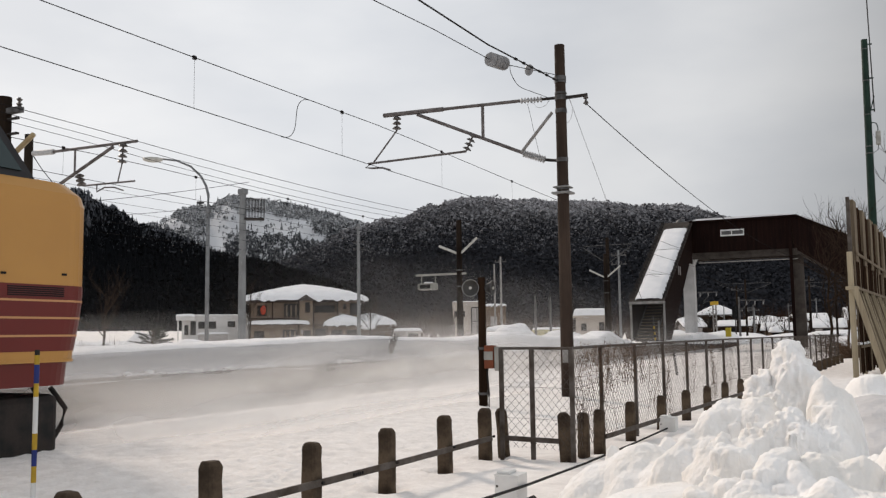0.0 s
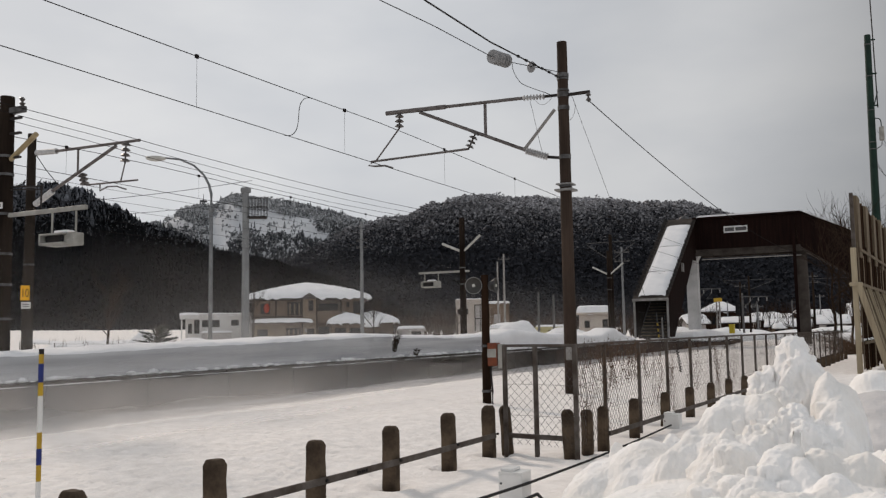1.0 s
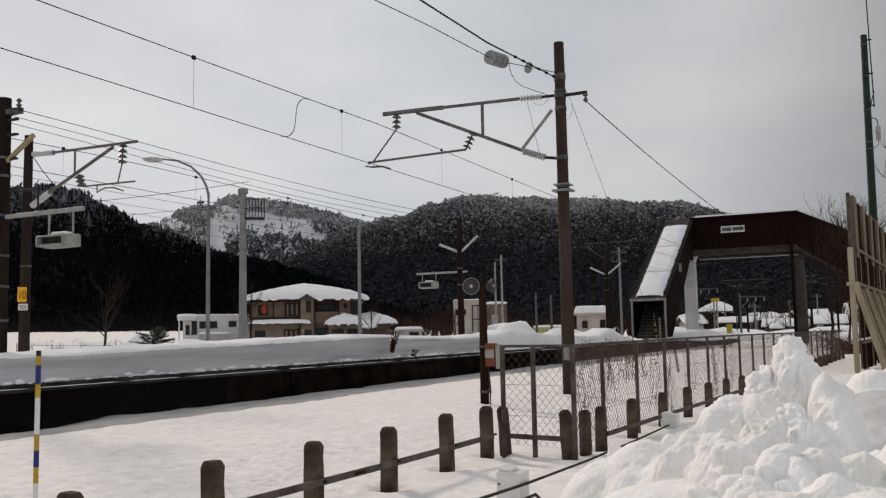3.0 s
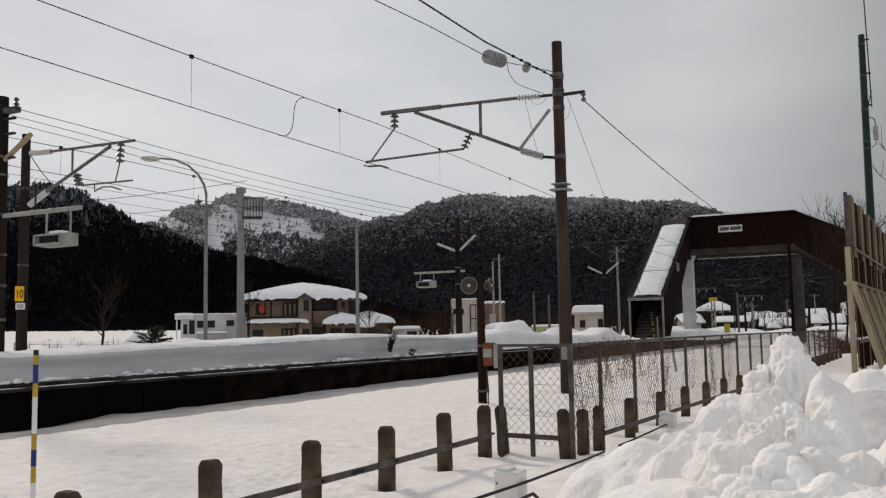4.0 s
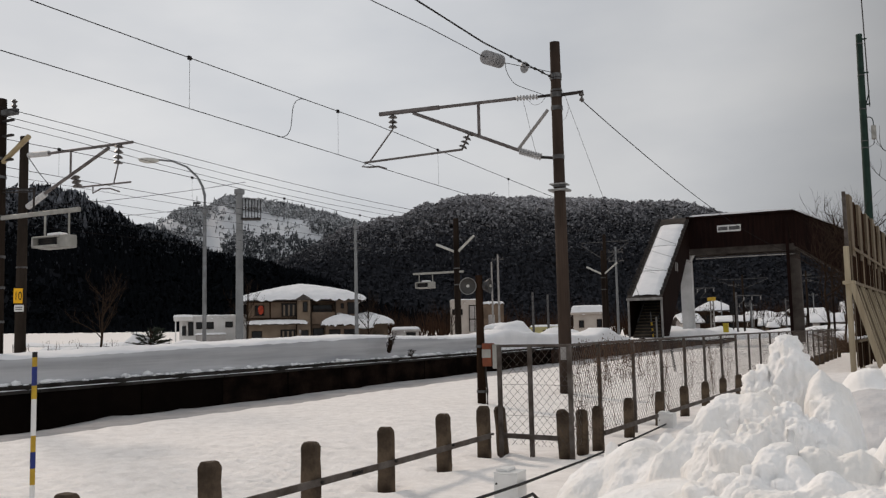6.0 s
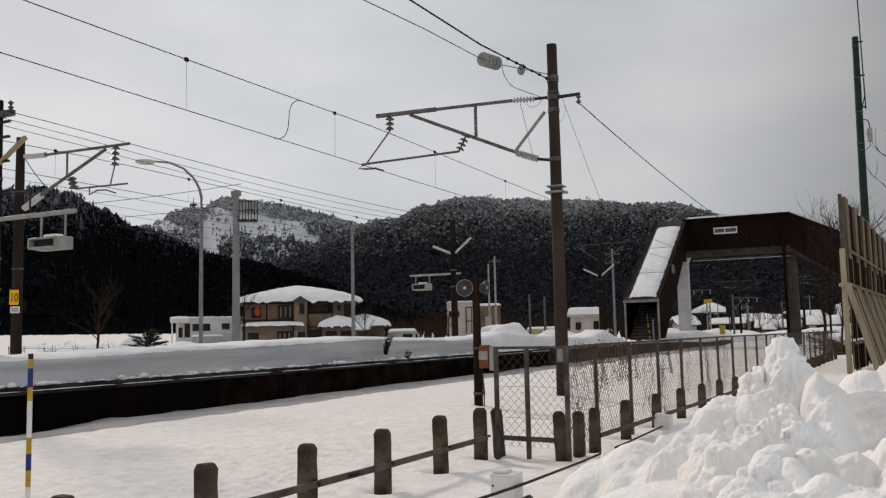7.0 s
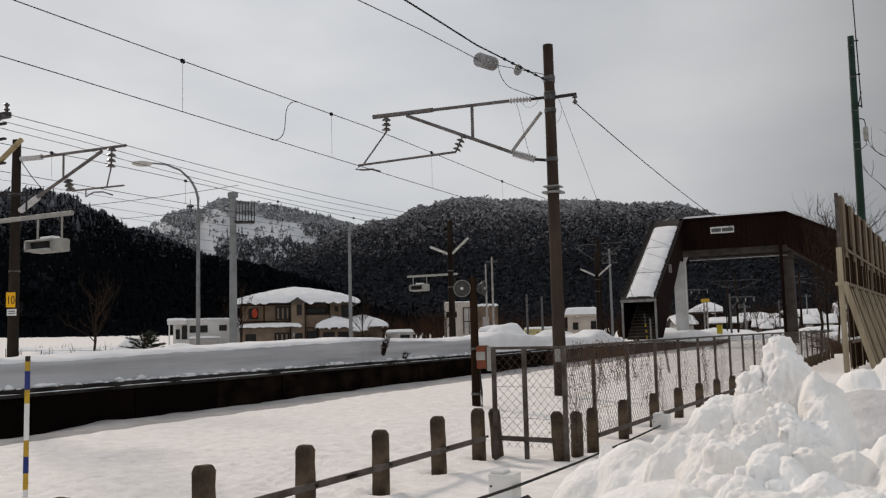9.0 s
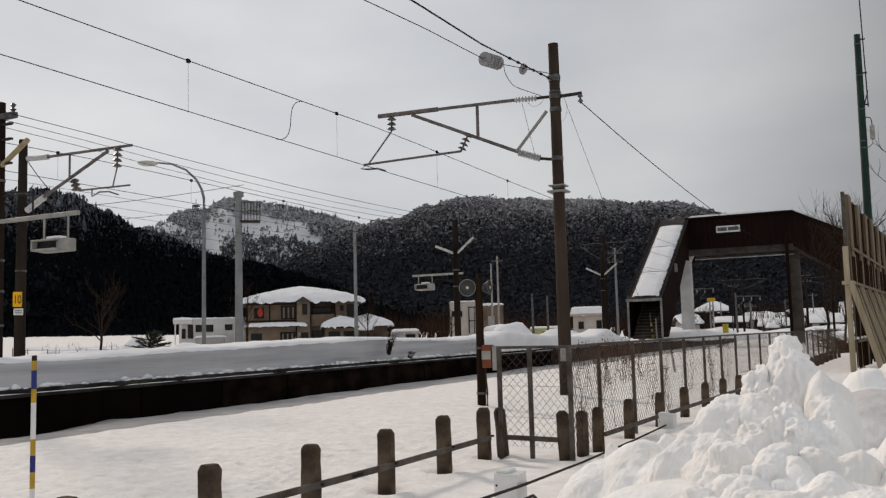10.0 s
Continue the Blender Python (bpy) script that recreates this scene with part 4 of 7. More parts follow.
def platform_pole(x, y, top, r, lamps, box_at, bands, bracket=False):
    p = thing("lamp_pole", x, y, LIP_Z, "dark platform lamp pole with hanging sign box", "lamp pole", "platform lamp poles")
    pole(p, r * 1.15, r * 0.9, 0, top - LIP_Z, WOOD_DARK, bands)
    for a, b, mat in lamps:
        tube_lamp(p, (a[0], 0, a[1] - LIP_Z), (b[0], 0, b[1] - LIP_Z), mat)
    if box_at:
        x0, x1, z0, z1, bz = box_at
        sign_box(p, x0, x1, z0 - LIP_Z, z1 - LIP_Z, bz - LIP_Z, 0)
    if bracket:
        bm = bm_new()
        box(bm, 0.0, -0.05, top - LIP_Z - 0.3, 0.42, 0.05, top - LIP_Z - 0.2, 0.012)
        part("bracket", bm, STEEL_GREY, p)
        insulator(p, (0.36, 0, top - LIP_Z - 0.2), (0.36, 0, top - LIP_Z - 0.05), 2, 0.05, PORCELAIN_BROWN)
        bm = bm_new()
        box(bm, -0.1, -0.155, 2.72, 0.14, -0.14, 2.82)
        note = part("notice", bm, WHITE_PAINT, p, "small white plate")
        for k in range(5):
            bm = bm_new()
            box(bm, -0.07 + 0.04 * k, -0.158, 2.745, -0.05 + 0.04 * k, -0.155, 2.795)
            part("print_bar", bm, STEEL_DARK, note)
        for z in (3.05, 3.1):
            bar(p, "stay_bar", (0.05, 0, z), (0.78, 0.1, z - 0.04), 0.012, STEEL_DARK, 6)
        bar(p, "drop_pipe", (0.74, 0.1, 3.08), (0.74, 0.1, 2.6), 0.016, STEEL_DARK, 6)
        for z in (3.55, 3.95, 4.2):
            bm = bm_new()
            box(bm, 0.05, -0.03, z, 0.34, 0.03, z + 0.035, 0.006)
            part("cable_arm", bm, STEEL_DARK, p)
    return p


platform_pole(-12.83, 9.6, 3.97, 0.125, [((0.1, 2.9), (0.72, 3.27), LAMP_AMBER)], (1.05, 1.74, 1.40, 1.68, 1.99), (0.95, 1.5, 2.0, 2.65, 3.3, 3.6), True)
platform_pole(-12.81, 26.85, 3.8, 0.10, [((-0.05, 2.68), (-0.75, 2.97), LAMP_TUBE), ((0.05, 2.68), (0.66, 3.18), LAMP_TUBE)], (-1.52, -0.84, 1.47, 1.78, 2.0), (2.2, 2.75))
platform_pole(-12.75, 43.95, 3.95, 0.11, [((-0.05, 2.75), (-0.85, 3.15), LAMP_TUBE), ((0.05, 2.75), (0.75, 3.3), LAMP_TUBE)], None, (2.6, 3.2))


# ---- footbridge ----
def footbridge():
    y0, y1 = 62.7, 65.2
    b = thing("footbridge", -9.0, 63.9, -1.2, "covered brown steel footbridge with snow on its roofs", "footbridge")

    def L(x, y, z):
        return (x + 9.0, y - 63.9, z + 1.2)

    def slab(name, pts, mat, label="", parent=b):
        """A solid from two matching outlines (near, far)."""
        bm = bm_new()
        near, far = [[bm.verts.new(L(*p)) for p in side] for side in pts]
        n = len(near)
        bm.faces.new(near)
        bm.faces.new(list(reversed(far)))
        for i in range(n):
            j = (i + 1) % n
            bm.faces.new((near[j], near[i], far[i], far[j]))
        bmesh.ops.recalc_face_normals(bm, faces=bm.faces)
        return part(name, bm, mat, parent, label)

    def prism_y(name, outline, ya, yb, mat, label="", parent=b):
        return slab(name, [[(x, ya, z) for x, z in outline], [(x, yb, z) for x, z in outline]], mat, label, parent)

    def prism_x(name, outline, xa, xb, mat, label="", parent=b):
        return slab(name, [[(xa, y, z) for y, z in outline], [(xb, y, z) for y, z in outline]], mat, label, parent)

    # deck over the tracks: ribbed side walls, floor beam, roof
    for ya, yb in ((y0, y0 + 0.06), (y1 - 0.06, y1)):
        wall = prism_y("side_wall", [(-13.9, 5.35), (-5.2, 5.35), (-5.2, 7.45), (-13.9, 7.45)], ya, yb, STEEL_BROWN)
        k = 0
        x = -13.8
        while x < -5.25:
            bm = bm_new()
            p, q = L(x, ya - 0.02, 5.38), L(x + 0.09, ya + 0.002, 7.4)
            box(bm, *p, *q)
            part("rib", bm, STEEL_BROWN, wall)
            x += 0.29
    prism_y("floor", [(-13.9, 5.2), (-5.2, 5.2), (-5.2, 5.35), (-13.9, 5.35)], y0 + 0.05, y1 - 0.05, STEEL_BEAM)
    prism_y("floor_beam", [(-12.0, 4.92), (-5.2, 4.92), (-5.2, 5.2), (-12.0, 5.2)], y0 + 0.1, y0 + 0.35, STEEL_BEAM)
    prism_y("floor_beam", [(-12.0, 4.92), (-5.2, 4.92), (-5.2, 5.2), (-12.0, 5.2)], y1 - 0.35, y1 - 0.1, STEEL_BEAM)
    prism_y("handrail_pipe", [(-11.6, 4.62), (-5.2, 4.62), (-5.2, 4.69), (-11.6, 4.69)], y0 + 0.12, y0 + 0.2, PIPE_PALE)
    prism_y("roof", [(-12.1, 7.45), (-5.1, 7.45), (-5.1, 7.56), (-12.1, 7.56)], y0 - 0.25, y1 + 0.25, STEEL_BROWN)
    prism_y("roof_snow", [(-11.9, 7.56), (-5.2, 7.56), (-5.3, 7.63), (-7.2, 7.67), (-9.0, 7.66), (-11.6, 7.68)], y0 - 0.24, y1 + 0.1, SNOW, "thin strip of snow")
    bm = bm_new()
    box(bm, *L(-10.05, y0 - 0.06, 6.4), *L(-8.5, y0 - 0.02, 6.85), 0.01)
    sign = part("sign_board", bm, WHITE_PAINT, b, "white framed board")
    for xa, xb in ((-9.98, -9.35), (-9.28, -8.57)):
        bm = bm_new()
        box(bm, *L(xa, y0 - 0.07, 6.5), *L(xb, y0 - 0.06, 6.75))
        part("dark_panel", bm, STEEL_GREY, sign)
    # stair down to the platform, running along the tracks towards the viewer
    ya, yb, za, zb = 53.2, 62.7, 1.80, 7.45
    for xa in (-13.92, -12.06):
        prism_x("stair_wall", [(ya, za - 0.15), (yb, zb - 0.1), (yb, 4.6), (yb - 1.1, 4.6), (ya + 1.9, -0.55), (ya, -0.55)], xa, xa + 0.07, STEEL_BROWN)
    prism_x("stair_roof", [(ya - 0.15, za - 0.1), (yb + 0.1, zb + 0.02), (yb + 0.1, zb + 0.12), (ya - 0.15, za)], -14.0, -11.9, STEEL_BEAM)
    rng = random.Random(3)
    y = ya
    while y < yb - 1.0:
        y2 = min(y + rng.uniform(2.4, 3.6), yb - 0.55)
        s = (zb - za) / (yb - ya)
        z, z2 = za + 0.05 + (y - ya) * s, za + 0.05 + (y2 - 0.05 - ya) * s
        bm = bm_new()
        rows = []
        for i in range(9):
            t = i / 8
            yy = y + (y2 - 0.05 - y) * t
            row = []
            for j in range(9):
                u = j / 8
                edge = min(1.0, 6 * min(u, 1 - u) + 0.02, 8 * min(t, 1 - t) + 0.25)
                h = 0.02 + 0.2 * math.sqrt(edge) + 0.03 * noise.noise(Vector((u * 4, yy * 2, 1)))
                row.append(bm.verts.new(L(-13.68 + 1.62 * u + 0.03 * noise.noise(Vector((yy * 3, u, 2))), yy, z + (z2 - z) * t + h)))
            rows.append(row)
        for a, c in zip(rows, rows[1:]):
            for j in range(8):
                bm.faces.new((a[j], a[j + 1], c[j + 1], c[j]))
        part("roof_snow", bm, SNOW, b, "slab of snow sliding on the stair roof", True)
        y = y2
    for k in range(24):
        t = (k + 0.5) / 24
        yy, zz = ya + (yb - ya) * t, za + (zb - za) * t + 0.12
        for xa, xb in ((-14.03, -13.8), (-12.05, -11.86)):
            bm = bm_new()
            box(bm, *L(xa, yy - 0.05, zz - 0.05), *L(xb, yy + 0.05, zz + (0.14 if k % 3 else 0.2)), 0.01)
            part("snow_guard", bm, STEEL_DARK, b)
    for xa in (-13.98, -11.99):
        bm = bm_new()
        box(bm, *L(xa, ya - 0.12, -0.6), *L(xa + 0.11, ya, za - 0.05), 0.01)
        part("entrance_post", bm, PIPE_PALE, b)
    bm = bm_new()
    box(bm, *L(-14.02, ya - 0.2, za - 0.18), *L(-11.86, ya - 0.02, za - 0.02), 0.02)
    part("entrance_beam", bm, PIPE_PALE, b)
    steps = 30
    for k in range(steps):
        t0 = k / steps
        bm = bm_new()
        yy = ya + 0.4 + (yb - ya - 0.6) * t0
        box(bm, *L(-13.85, yy, -0.62 + 5.9 * t0), *L(-12.06, yy + 0.34, -0.42 + 5.9 * t0))
        tread = part("step", bm, STEEL_BEAM, b)
        bm = bm_new()
        box(bm, *L(-13.8, yy - 0.012, -0.46 + 5.9 * t0), *L(-12.1, yy - 0.002, -0.415 + 5.9 * t0))
        part("nosing", bm, WOOD_BOARD, tread)
    bm = bm_new()
    rod(bm, L(-12.5, ya - 0.1, -0.6), L(-12.62, ya - 0.1, 0.95), 0.035)
    rail = part("centre_post", bm, STEEL_GREY, b)
    for k in range(5):
        bm = bm_new()
        rod(bm, L(-12.5 - 0.015 * k, ya - 0.1, -0.55 + 0.17 * k), L(-12.515 - 0.015 * k, ya - 0.1, -0.38 + 0.17 * k), 0.052)
        part("stripe", bm, BLACK if k % 2 else YELLOW, rail)
    bm = bm_new()
    rod(bm, L(-12.26, ya - 0.12, -0.6), L(-12.28, ya - 0.12, 0.62), 0.05)
    part("rail_post", bm, PIPE_PALE, b)
    for xa in (-13.5, -12.3):
        bm = bm_new()
        rod(bm, L(xa, ya + 0.3, 0.35), L(xa, yb - 0.6, 6.2), 0.035, None, 8)
        part("stair_handrail", bm, STEEL_GREY, b)
    for k in range(2):
        bm = bm_new()
        box(bm, *L(-11.98, 57.7 + 0.5 * k, 3.6), *L(-11.96, 57.95 + 0.5 * k, 4.15))
        part("window_slit", bm, PIPE_PALE, b, "small pale slit window")
    # dome vent at the head of the stair
    bm = bm_new()
    bmesh.ops.create_uvsphere(bm, u_segments=12, v_segments=6, radius=0.4)
    for v in bm.verts:
        v.co = Vector(L(-13.02, 64.2, 7.55)) + Vector((v.co.x, v.co.y, max(0, v.co.z) * 1.1))
    part("vent_cap", bm, STEEL_GREY, b, smooth=True)
    # columns
    prism_y("column", [(-12.78, -1.2), (-12.02, -1.2), (-12.02, 4.6), (-11.75, 5.2), (-12.3, 5.2), (-12.78, 4.4)], y0 + 0.4, y0 + 1.1, COLUMN_PALE, "pale concrete column")
    prism_y("column", [(-5.55, -1.2), (-4.88, -1.2), (-4.92, 5.2), (-5.52, 5.2)], y0 + 0.3, y0 + 1.0, STEEL_BEAM, "dark steel column")
    prism_y("column", [(-5.70, -1.2), (-5.50, -1.2), (-5.50, 7.2), (-5.70, 7.2)], y0 - 0.12, y0 - 0.02, STEEL_BROWN, "slim brown post")
    # stair down to the near side
    prism_y("stair_wall", [(-5.2, 5.2), (-5.2, 7.45), (1.6, 4.05), (1.6, 0.6)], y0, y0 + 0.06, STEEL_BROWN)
    prism_y("stair_wall", [(-5.2, 5.2), (-5.2, 7.45), (1.6, 4.05), (1.6, 0.6)], y1 - 0.06, y1, STEEL_BROWN)
    prism_y("stair_roof", [(-5.15, 7.45), (-5.15, 7.56), (1.8, 4.1), (1.8, 3.98)], y0 - 0.2, y1 + 0.2, STEEL_BROWN)
    prism_y("stair_floor", [(-5.2, 5.0), (-5.2, 5.2), (1.6, 0.9), (1.6, 0.7)], y0 + 0.06, y1 - 0.06, STEEL_BEAM)
    prism_y("roof_snow", [(-5.0, 7.49), (-4.9, 7.56), (-2.2, 6.2), (-2.0, 6.02)], y0 - 0.05, y1, SNOW, "thin strip of snow")
    prism_y("column", [(1.2, -1.2), (1.6, -1.2), (1.6, 0.9), (1.2, 0.9)], y0 + 0.3, y0 + 0.9, CONCRETE_GREY)


footbridge()


# ---- near side: posts, rails, chain-link fence ----
def concrete_post(x, y, z0, z1, w, lean=(0, 0), rz=0.0, label="weathered concrete fence post with chamfered top", worn=0.0):
    """A square post with chamfered corners and a bevelled head, chipped and pitted; worn rounds its head off."""
    t = thing("fence_post", x, y, z0, label, "fence post", "concrete fence posts")
    bm = bm_new()
    h = z1 - z0
    w *= 0.9
    levels = [(-0.3 + (h - w * 0.32 + 0.3) * i / 9, 1.03 - 0.05 * i / 9) for i in range(10)]
    levels += [(h - w * 0.2, 0.88 - 0.02 * worn), (h - w * 0.07, 0.76 - 0.14 * worn), (h, 0.62 - 0.27 * worn)]
    rings = []
    for dz, k in levels:
        a = w / 2 * k
        q = a * (0.3 + 0.35 * worn)
        plan = []
        for sx, sy, first in ((1, -1, 0), (1, 1, 1), (-1, 1, 0), (-1, -1, 1)):
            two = [(sx * (a - q), sy * a), (sx * a, sy * (a - q))]
            plan += two[::-1] if first else two
        ring = []
        for i in range(8):
            (ax, ay), (bx, by) = plan[i], plan[(i + 1) % 8]
            for f in (0.0, 0.5):
                c = Vector((ax + (bx - ax) * f, ay + (by - ay) * f, dz))
                out = Vector((c.x, c.y, 0)).normalized()
                chip = 0.006 * noise.noise(c * 9 + Vector((x * 7, y * 5, 0))) - (0.010 + 0.012 * worn) * max(0.0, noise.noise(c * 24 + Vector((y * 3, x, 0))) - 0.15)
                c += out * chip + Vector((0, 0, 0.8 * chip if dz > h * 0.8 else 0))
                ring.append(bm.verts.new(c))
        rings.append(ring)
    for a, b in zip(rings, rings[1:]):
        for i in range(16):
            bm.faces.new((a[i], a[(i + 1) % 16], b[(i + 1) % 16], b[i]))
    bm.faces.new(rings[-1])
    bmesh.ops.recalc_face_normals(bm, faces=bm.faces)
    part("post", bm, CONCRETE_POST, t)
    t.matrix_world = pose(x, y, z0, lean[0], lean[1], rz)
    return t


for k, y in enumerate((1.12, 2.2, 3.28, 4.36, 5.43, 6.51, 7.59, 8.52)):
    concrete_post(-3.8, y, -1.3, -0.765 - 0.006 * (k % 3), 0.135, (0.6 * (k % 2), -0.5 + 0.5 * (k % 3)), 1.5 * (k % 3))
concrete_post(-3.7, 8.78, -1.3, -0.79, 0.13, (0, -3.5), 8, "mossy concrete fence post leaning beside another", 0.8)


def low_rail(name, pts, label):
    bm = bm_new()
    for a, b in zip(pts, pts[1:]):
        a, b = Vector(a), Vector(b)
        d = (b - a).normalized()
        s = Vector((-d.y, d.x, 0)) * 0.008
        up = Vector((0, 0, 0.025))
        vs = [bm.verts.new(p + o) for p in (a, b) for o in (s + up, -s + up, -s - up, s - up)]
        for i in range(4):
            j = (i + 1) % 4
            bm.faces.new((vs[i], vs[j], vs[4 + j], vs[4 + i]))
        bm.faces.new(vs[:4][::-1])
        bm.faces.new(vs[4:])
    bmesh.ops.recalc_face_normals(bm, faces=bm.faces)
    return solid(name, bm, STEEL_FENCE, label, "rail")


long_rail = low_rail("fence_rail", [(-3.71, -1.0, -1.03), (-3.715, 4.6, -1.045), (-3.72, 6.5, -1.065), (-3.715, 8.5, -1.07)], "flat rusty steel rail bolted along the concrete posts")
for k in range(5):
    bm = bm_new()
    box(bm, -3.7045, 5.84 + 0.032 * k, -1.07, -3.7005, 5.858 + 0.032 * k, -1.045 - 0.004 * (k % 2))
    part("print_bar", bm, BLACK, long_rail)
for y in (4.36, 5.43, 6.51, 7.59, 8.52):
    bm = bm_new()
    rod(bm, (-3.712, y, -1.055), (-3.69, y, -1.055), 0.012, None, 8)
    solid("bolt", bm, STEEL_DARK, "dark bolt holding the rail to its post", "bolt", group="rail bolts")
low_rail("fence_rail", [(-3.66, 8.72, -1.09), (-3.0, 8.62, -1.09)], "short flat steel rail below the gate panel")


def fence_x(y):
    return -2.88 + 0.048 * (y - 10.7)


def mesh_panel(parent, a, b, z0, z1, pitch=0.066):
    """Woven diagonal wires between two posts."""
    a, b = Vector((*a, 0)), Vector((*b, 0))
    length = (b - a).length
    u = (b - a).normalized()
    side = Vector((-u.y, u.x, 0))
    h = z1 - z0
    bm = bm_new()
    r = 0.0021
    for sgn in (1, -1):
        s = -h if sgn == 1 else 0.0
        while s < length + (h if sgn == -1 else 0):
            p0, p1 = s, s + sgn * h
            q0, q1 = z0, z1
            lo, hi = (p0, p1) if p0 < p1 else (p1, p0)
            t0, t1 = max(0.0, lo), min(length, hi)
            if t1 - t0 > 0.02:
                za = q0 + (t0 - p0) / (p1 - p0) * h
                zb = q0 + (t1 - p0) / (p1 - p0) * h
                rod(bm, a + u * t0 + side * 0.003 * sgn + Vector((0, 0, za)), a + u * t1 + side * 0.003 * sgn + Vector((0, 0, zb)), r, None, 3, False)
            s += pitch * 1.42
    for z in (z0 + 0.3 * h, z0 + 0.62 * h):
        rod(bm, a + Vector((0, 0, z)), b + Vector((0, 0, z)), 0.002, None, 3, False)
    return part("wire_mesh", bm, STEEL_FENCE, parent)


def chain_fence():
    f = thing("chain_link_fence", -2.88, 10.7, -1.3, "grey steel chain-link fence with angle posts in snow", "fence")
    O = Vector((-2.88, 10.7, -1.3))
    ys = [8.5 + 1.27 * k for k in range(22)]
    spots = [(-3.69, 8.72), (-3.34, 8.7), (-2.86, 8.55)] + [(fence_x(y), y) for y in ys[1:]]
    for k, (x, y) in enumerate(spots):
        bm = bm_new()
        w = 0.022 if k < 3 else 0.02
        box(bm, x - w - O.x, y - w - O.y, -0.15, x + w - O.x, y + w - O.y, 1.15 - 0.004 * max(0, k - 8), 0.006)
        part("post", bm, STEEL_FENCE, f)
    for k, (p, q) in enumerate(zip(spots, spots[1:])):
        bm = bm_new()
        z = 1.14 - 0.004 * max(0, k - 8)
        rod(bm, (p[0] - O.x, p[1] - O.y, z), (q[0] - O.x, q[1] - O.y, z), 0.017, None, 6)
        part("top_rail", bm, STEEL_FENCE, f)
        mesh_panel(f, (p[0] - O.x, p[1] - O.y), (q[0] - O.x, q[1] - O.y), 0.12, 1.12)
    return spots


SPOTS = chain_fence()
concrete_post(-2.97, 8.66, -1.3, -0.80, 0.145, (0, -3), 20, "old mossy concrete post tilting by the gate", 1.0)
STUBS = [8.98, 9.46] + [10.56 + 1.305 * k for k in range(20)]
for k, y in enumerate(STUBS):
    concrete_post(fence_x(y) + 0.07, y, -1.3, -0.83 - 0.012 * min(8, max(0, k - 2)), 0.13, (0.8 * (k % 3) - 0.8, 0.6 * (k % 2)), 3 * (k % 4), worn=(0.7, 0.3, 0.1)[min(k, 2)])
low_rail("fence_rail", [(fence_x(y) + 0.15, y, -1.12 - 0.004 * i) for i, y in enumerate([9.45, 12.0, 14.6, 17.2, 19.8, 22.4])], "flat brown steel rail along the stub posts")


def vines():
    rng = random.Random(11)
    spec = ((9.2, 9, 0.95, 0.3, 0.1), (10.15, 14, 0.5, 0.6, 0.62), (10.9, 12, 0.45, 0.5, 0.62), (9.8, 7, 0.9, 0.3, 0.1), (12.4, 7, 0.95, 0.12, 0.1), (13.6, 5, 0.8, 0.4, 0.3),
            (15.2, 8, 0.9, 0.2, 0.15), (16.3, 5, 0.9, 0.4, 0.2), (11.7, 5, 0.8, 0.3, 0.2), (9.75, 15, 0.26, 0.6, 0.86), (10.9, 10, 0.24, 0.5, 0.88))
    for yc, n, h, w, low in spec:
        x = fence_x(yc) + 0.02
        rusty = low > 0.8
        v = thing("dry_vine", x, yc, -1.3, "rust-brown dead vine matted under the fence's top rail" if rusty else "dry brown vine tangled in the fence mesh", "vine", "vines on the fence")
        bm = bm_new()
        leaf = bm_new()
        for i in range(n):
            p = Vector((rng.uniform(-0.03, 0.03), rng.uniform(-w, w), low + rng.uniform(0, 0.1)))
            pts = [p.copy()]
            while p.z < min(1.15, low + h) and len(pts) < 22:
                p = p + Vector((rng.uniform(-0.015, 0.015), rng.uniform(-0.08, 0.08), rng.uniform(0.0, 0.09)))
                p.x = max(-0.04, min(0.05, p.x))
                pts.append(p.copy())
                for j in range(3 if low > 0.5 else 2):
                    c = p + Vector((rng.uniform(-0.02, 0.03), rng.uniform(-0.09, 0.09), rng.uniform(-0.07, 0.04)))
                    s = rng.uniform(0.004, 0.013)
                    e = Vector((rng.uniform(-1, 1), rng.uniform(-1, 1), rng.uniform(-1, 1))).normalized() * s
                    g = e.orthogonal().normalized() * s * 0.6
                    leaf.faces.new([leaf.verts.new(c + o) for o in (e, g, -e, -g)])
            tube(bm, pts, 0.0022, 4)
        tagged(part("stem", bm, VINE_RUST if rusty else VINE, v), kind="stuff")
        tagged(part("leaf_litter", leaf, VINE_RUST if rusty else VINE, v), kind="stuff")


vines()


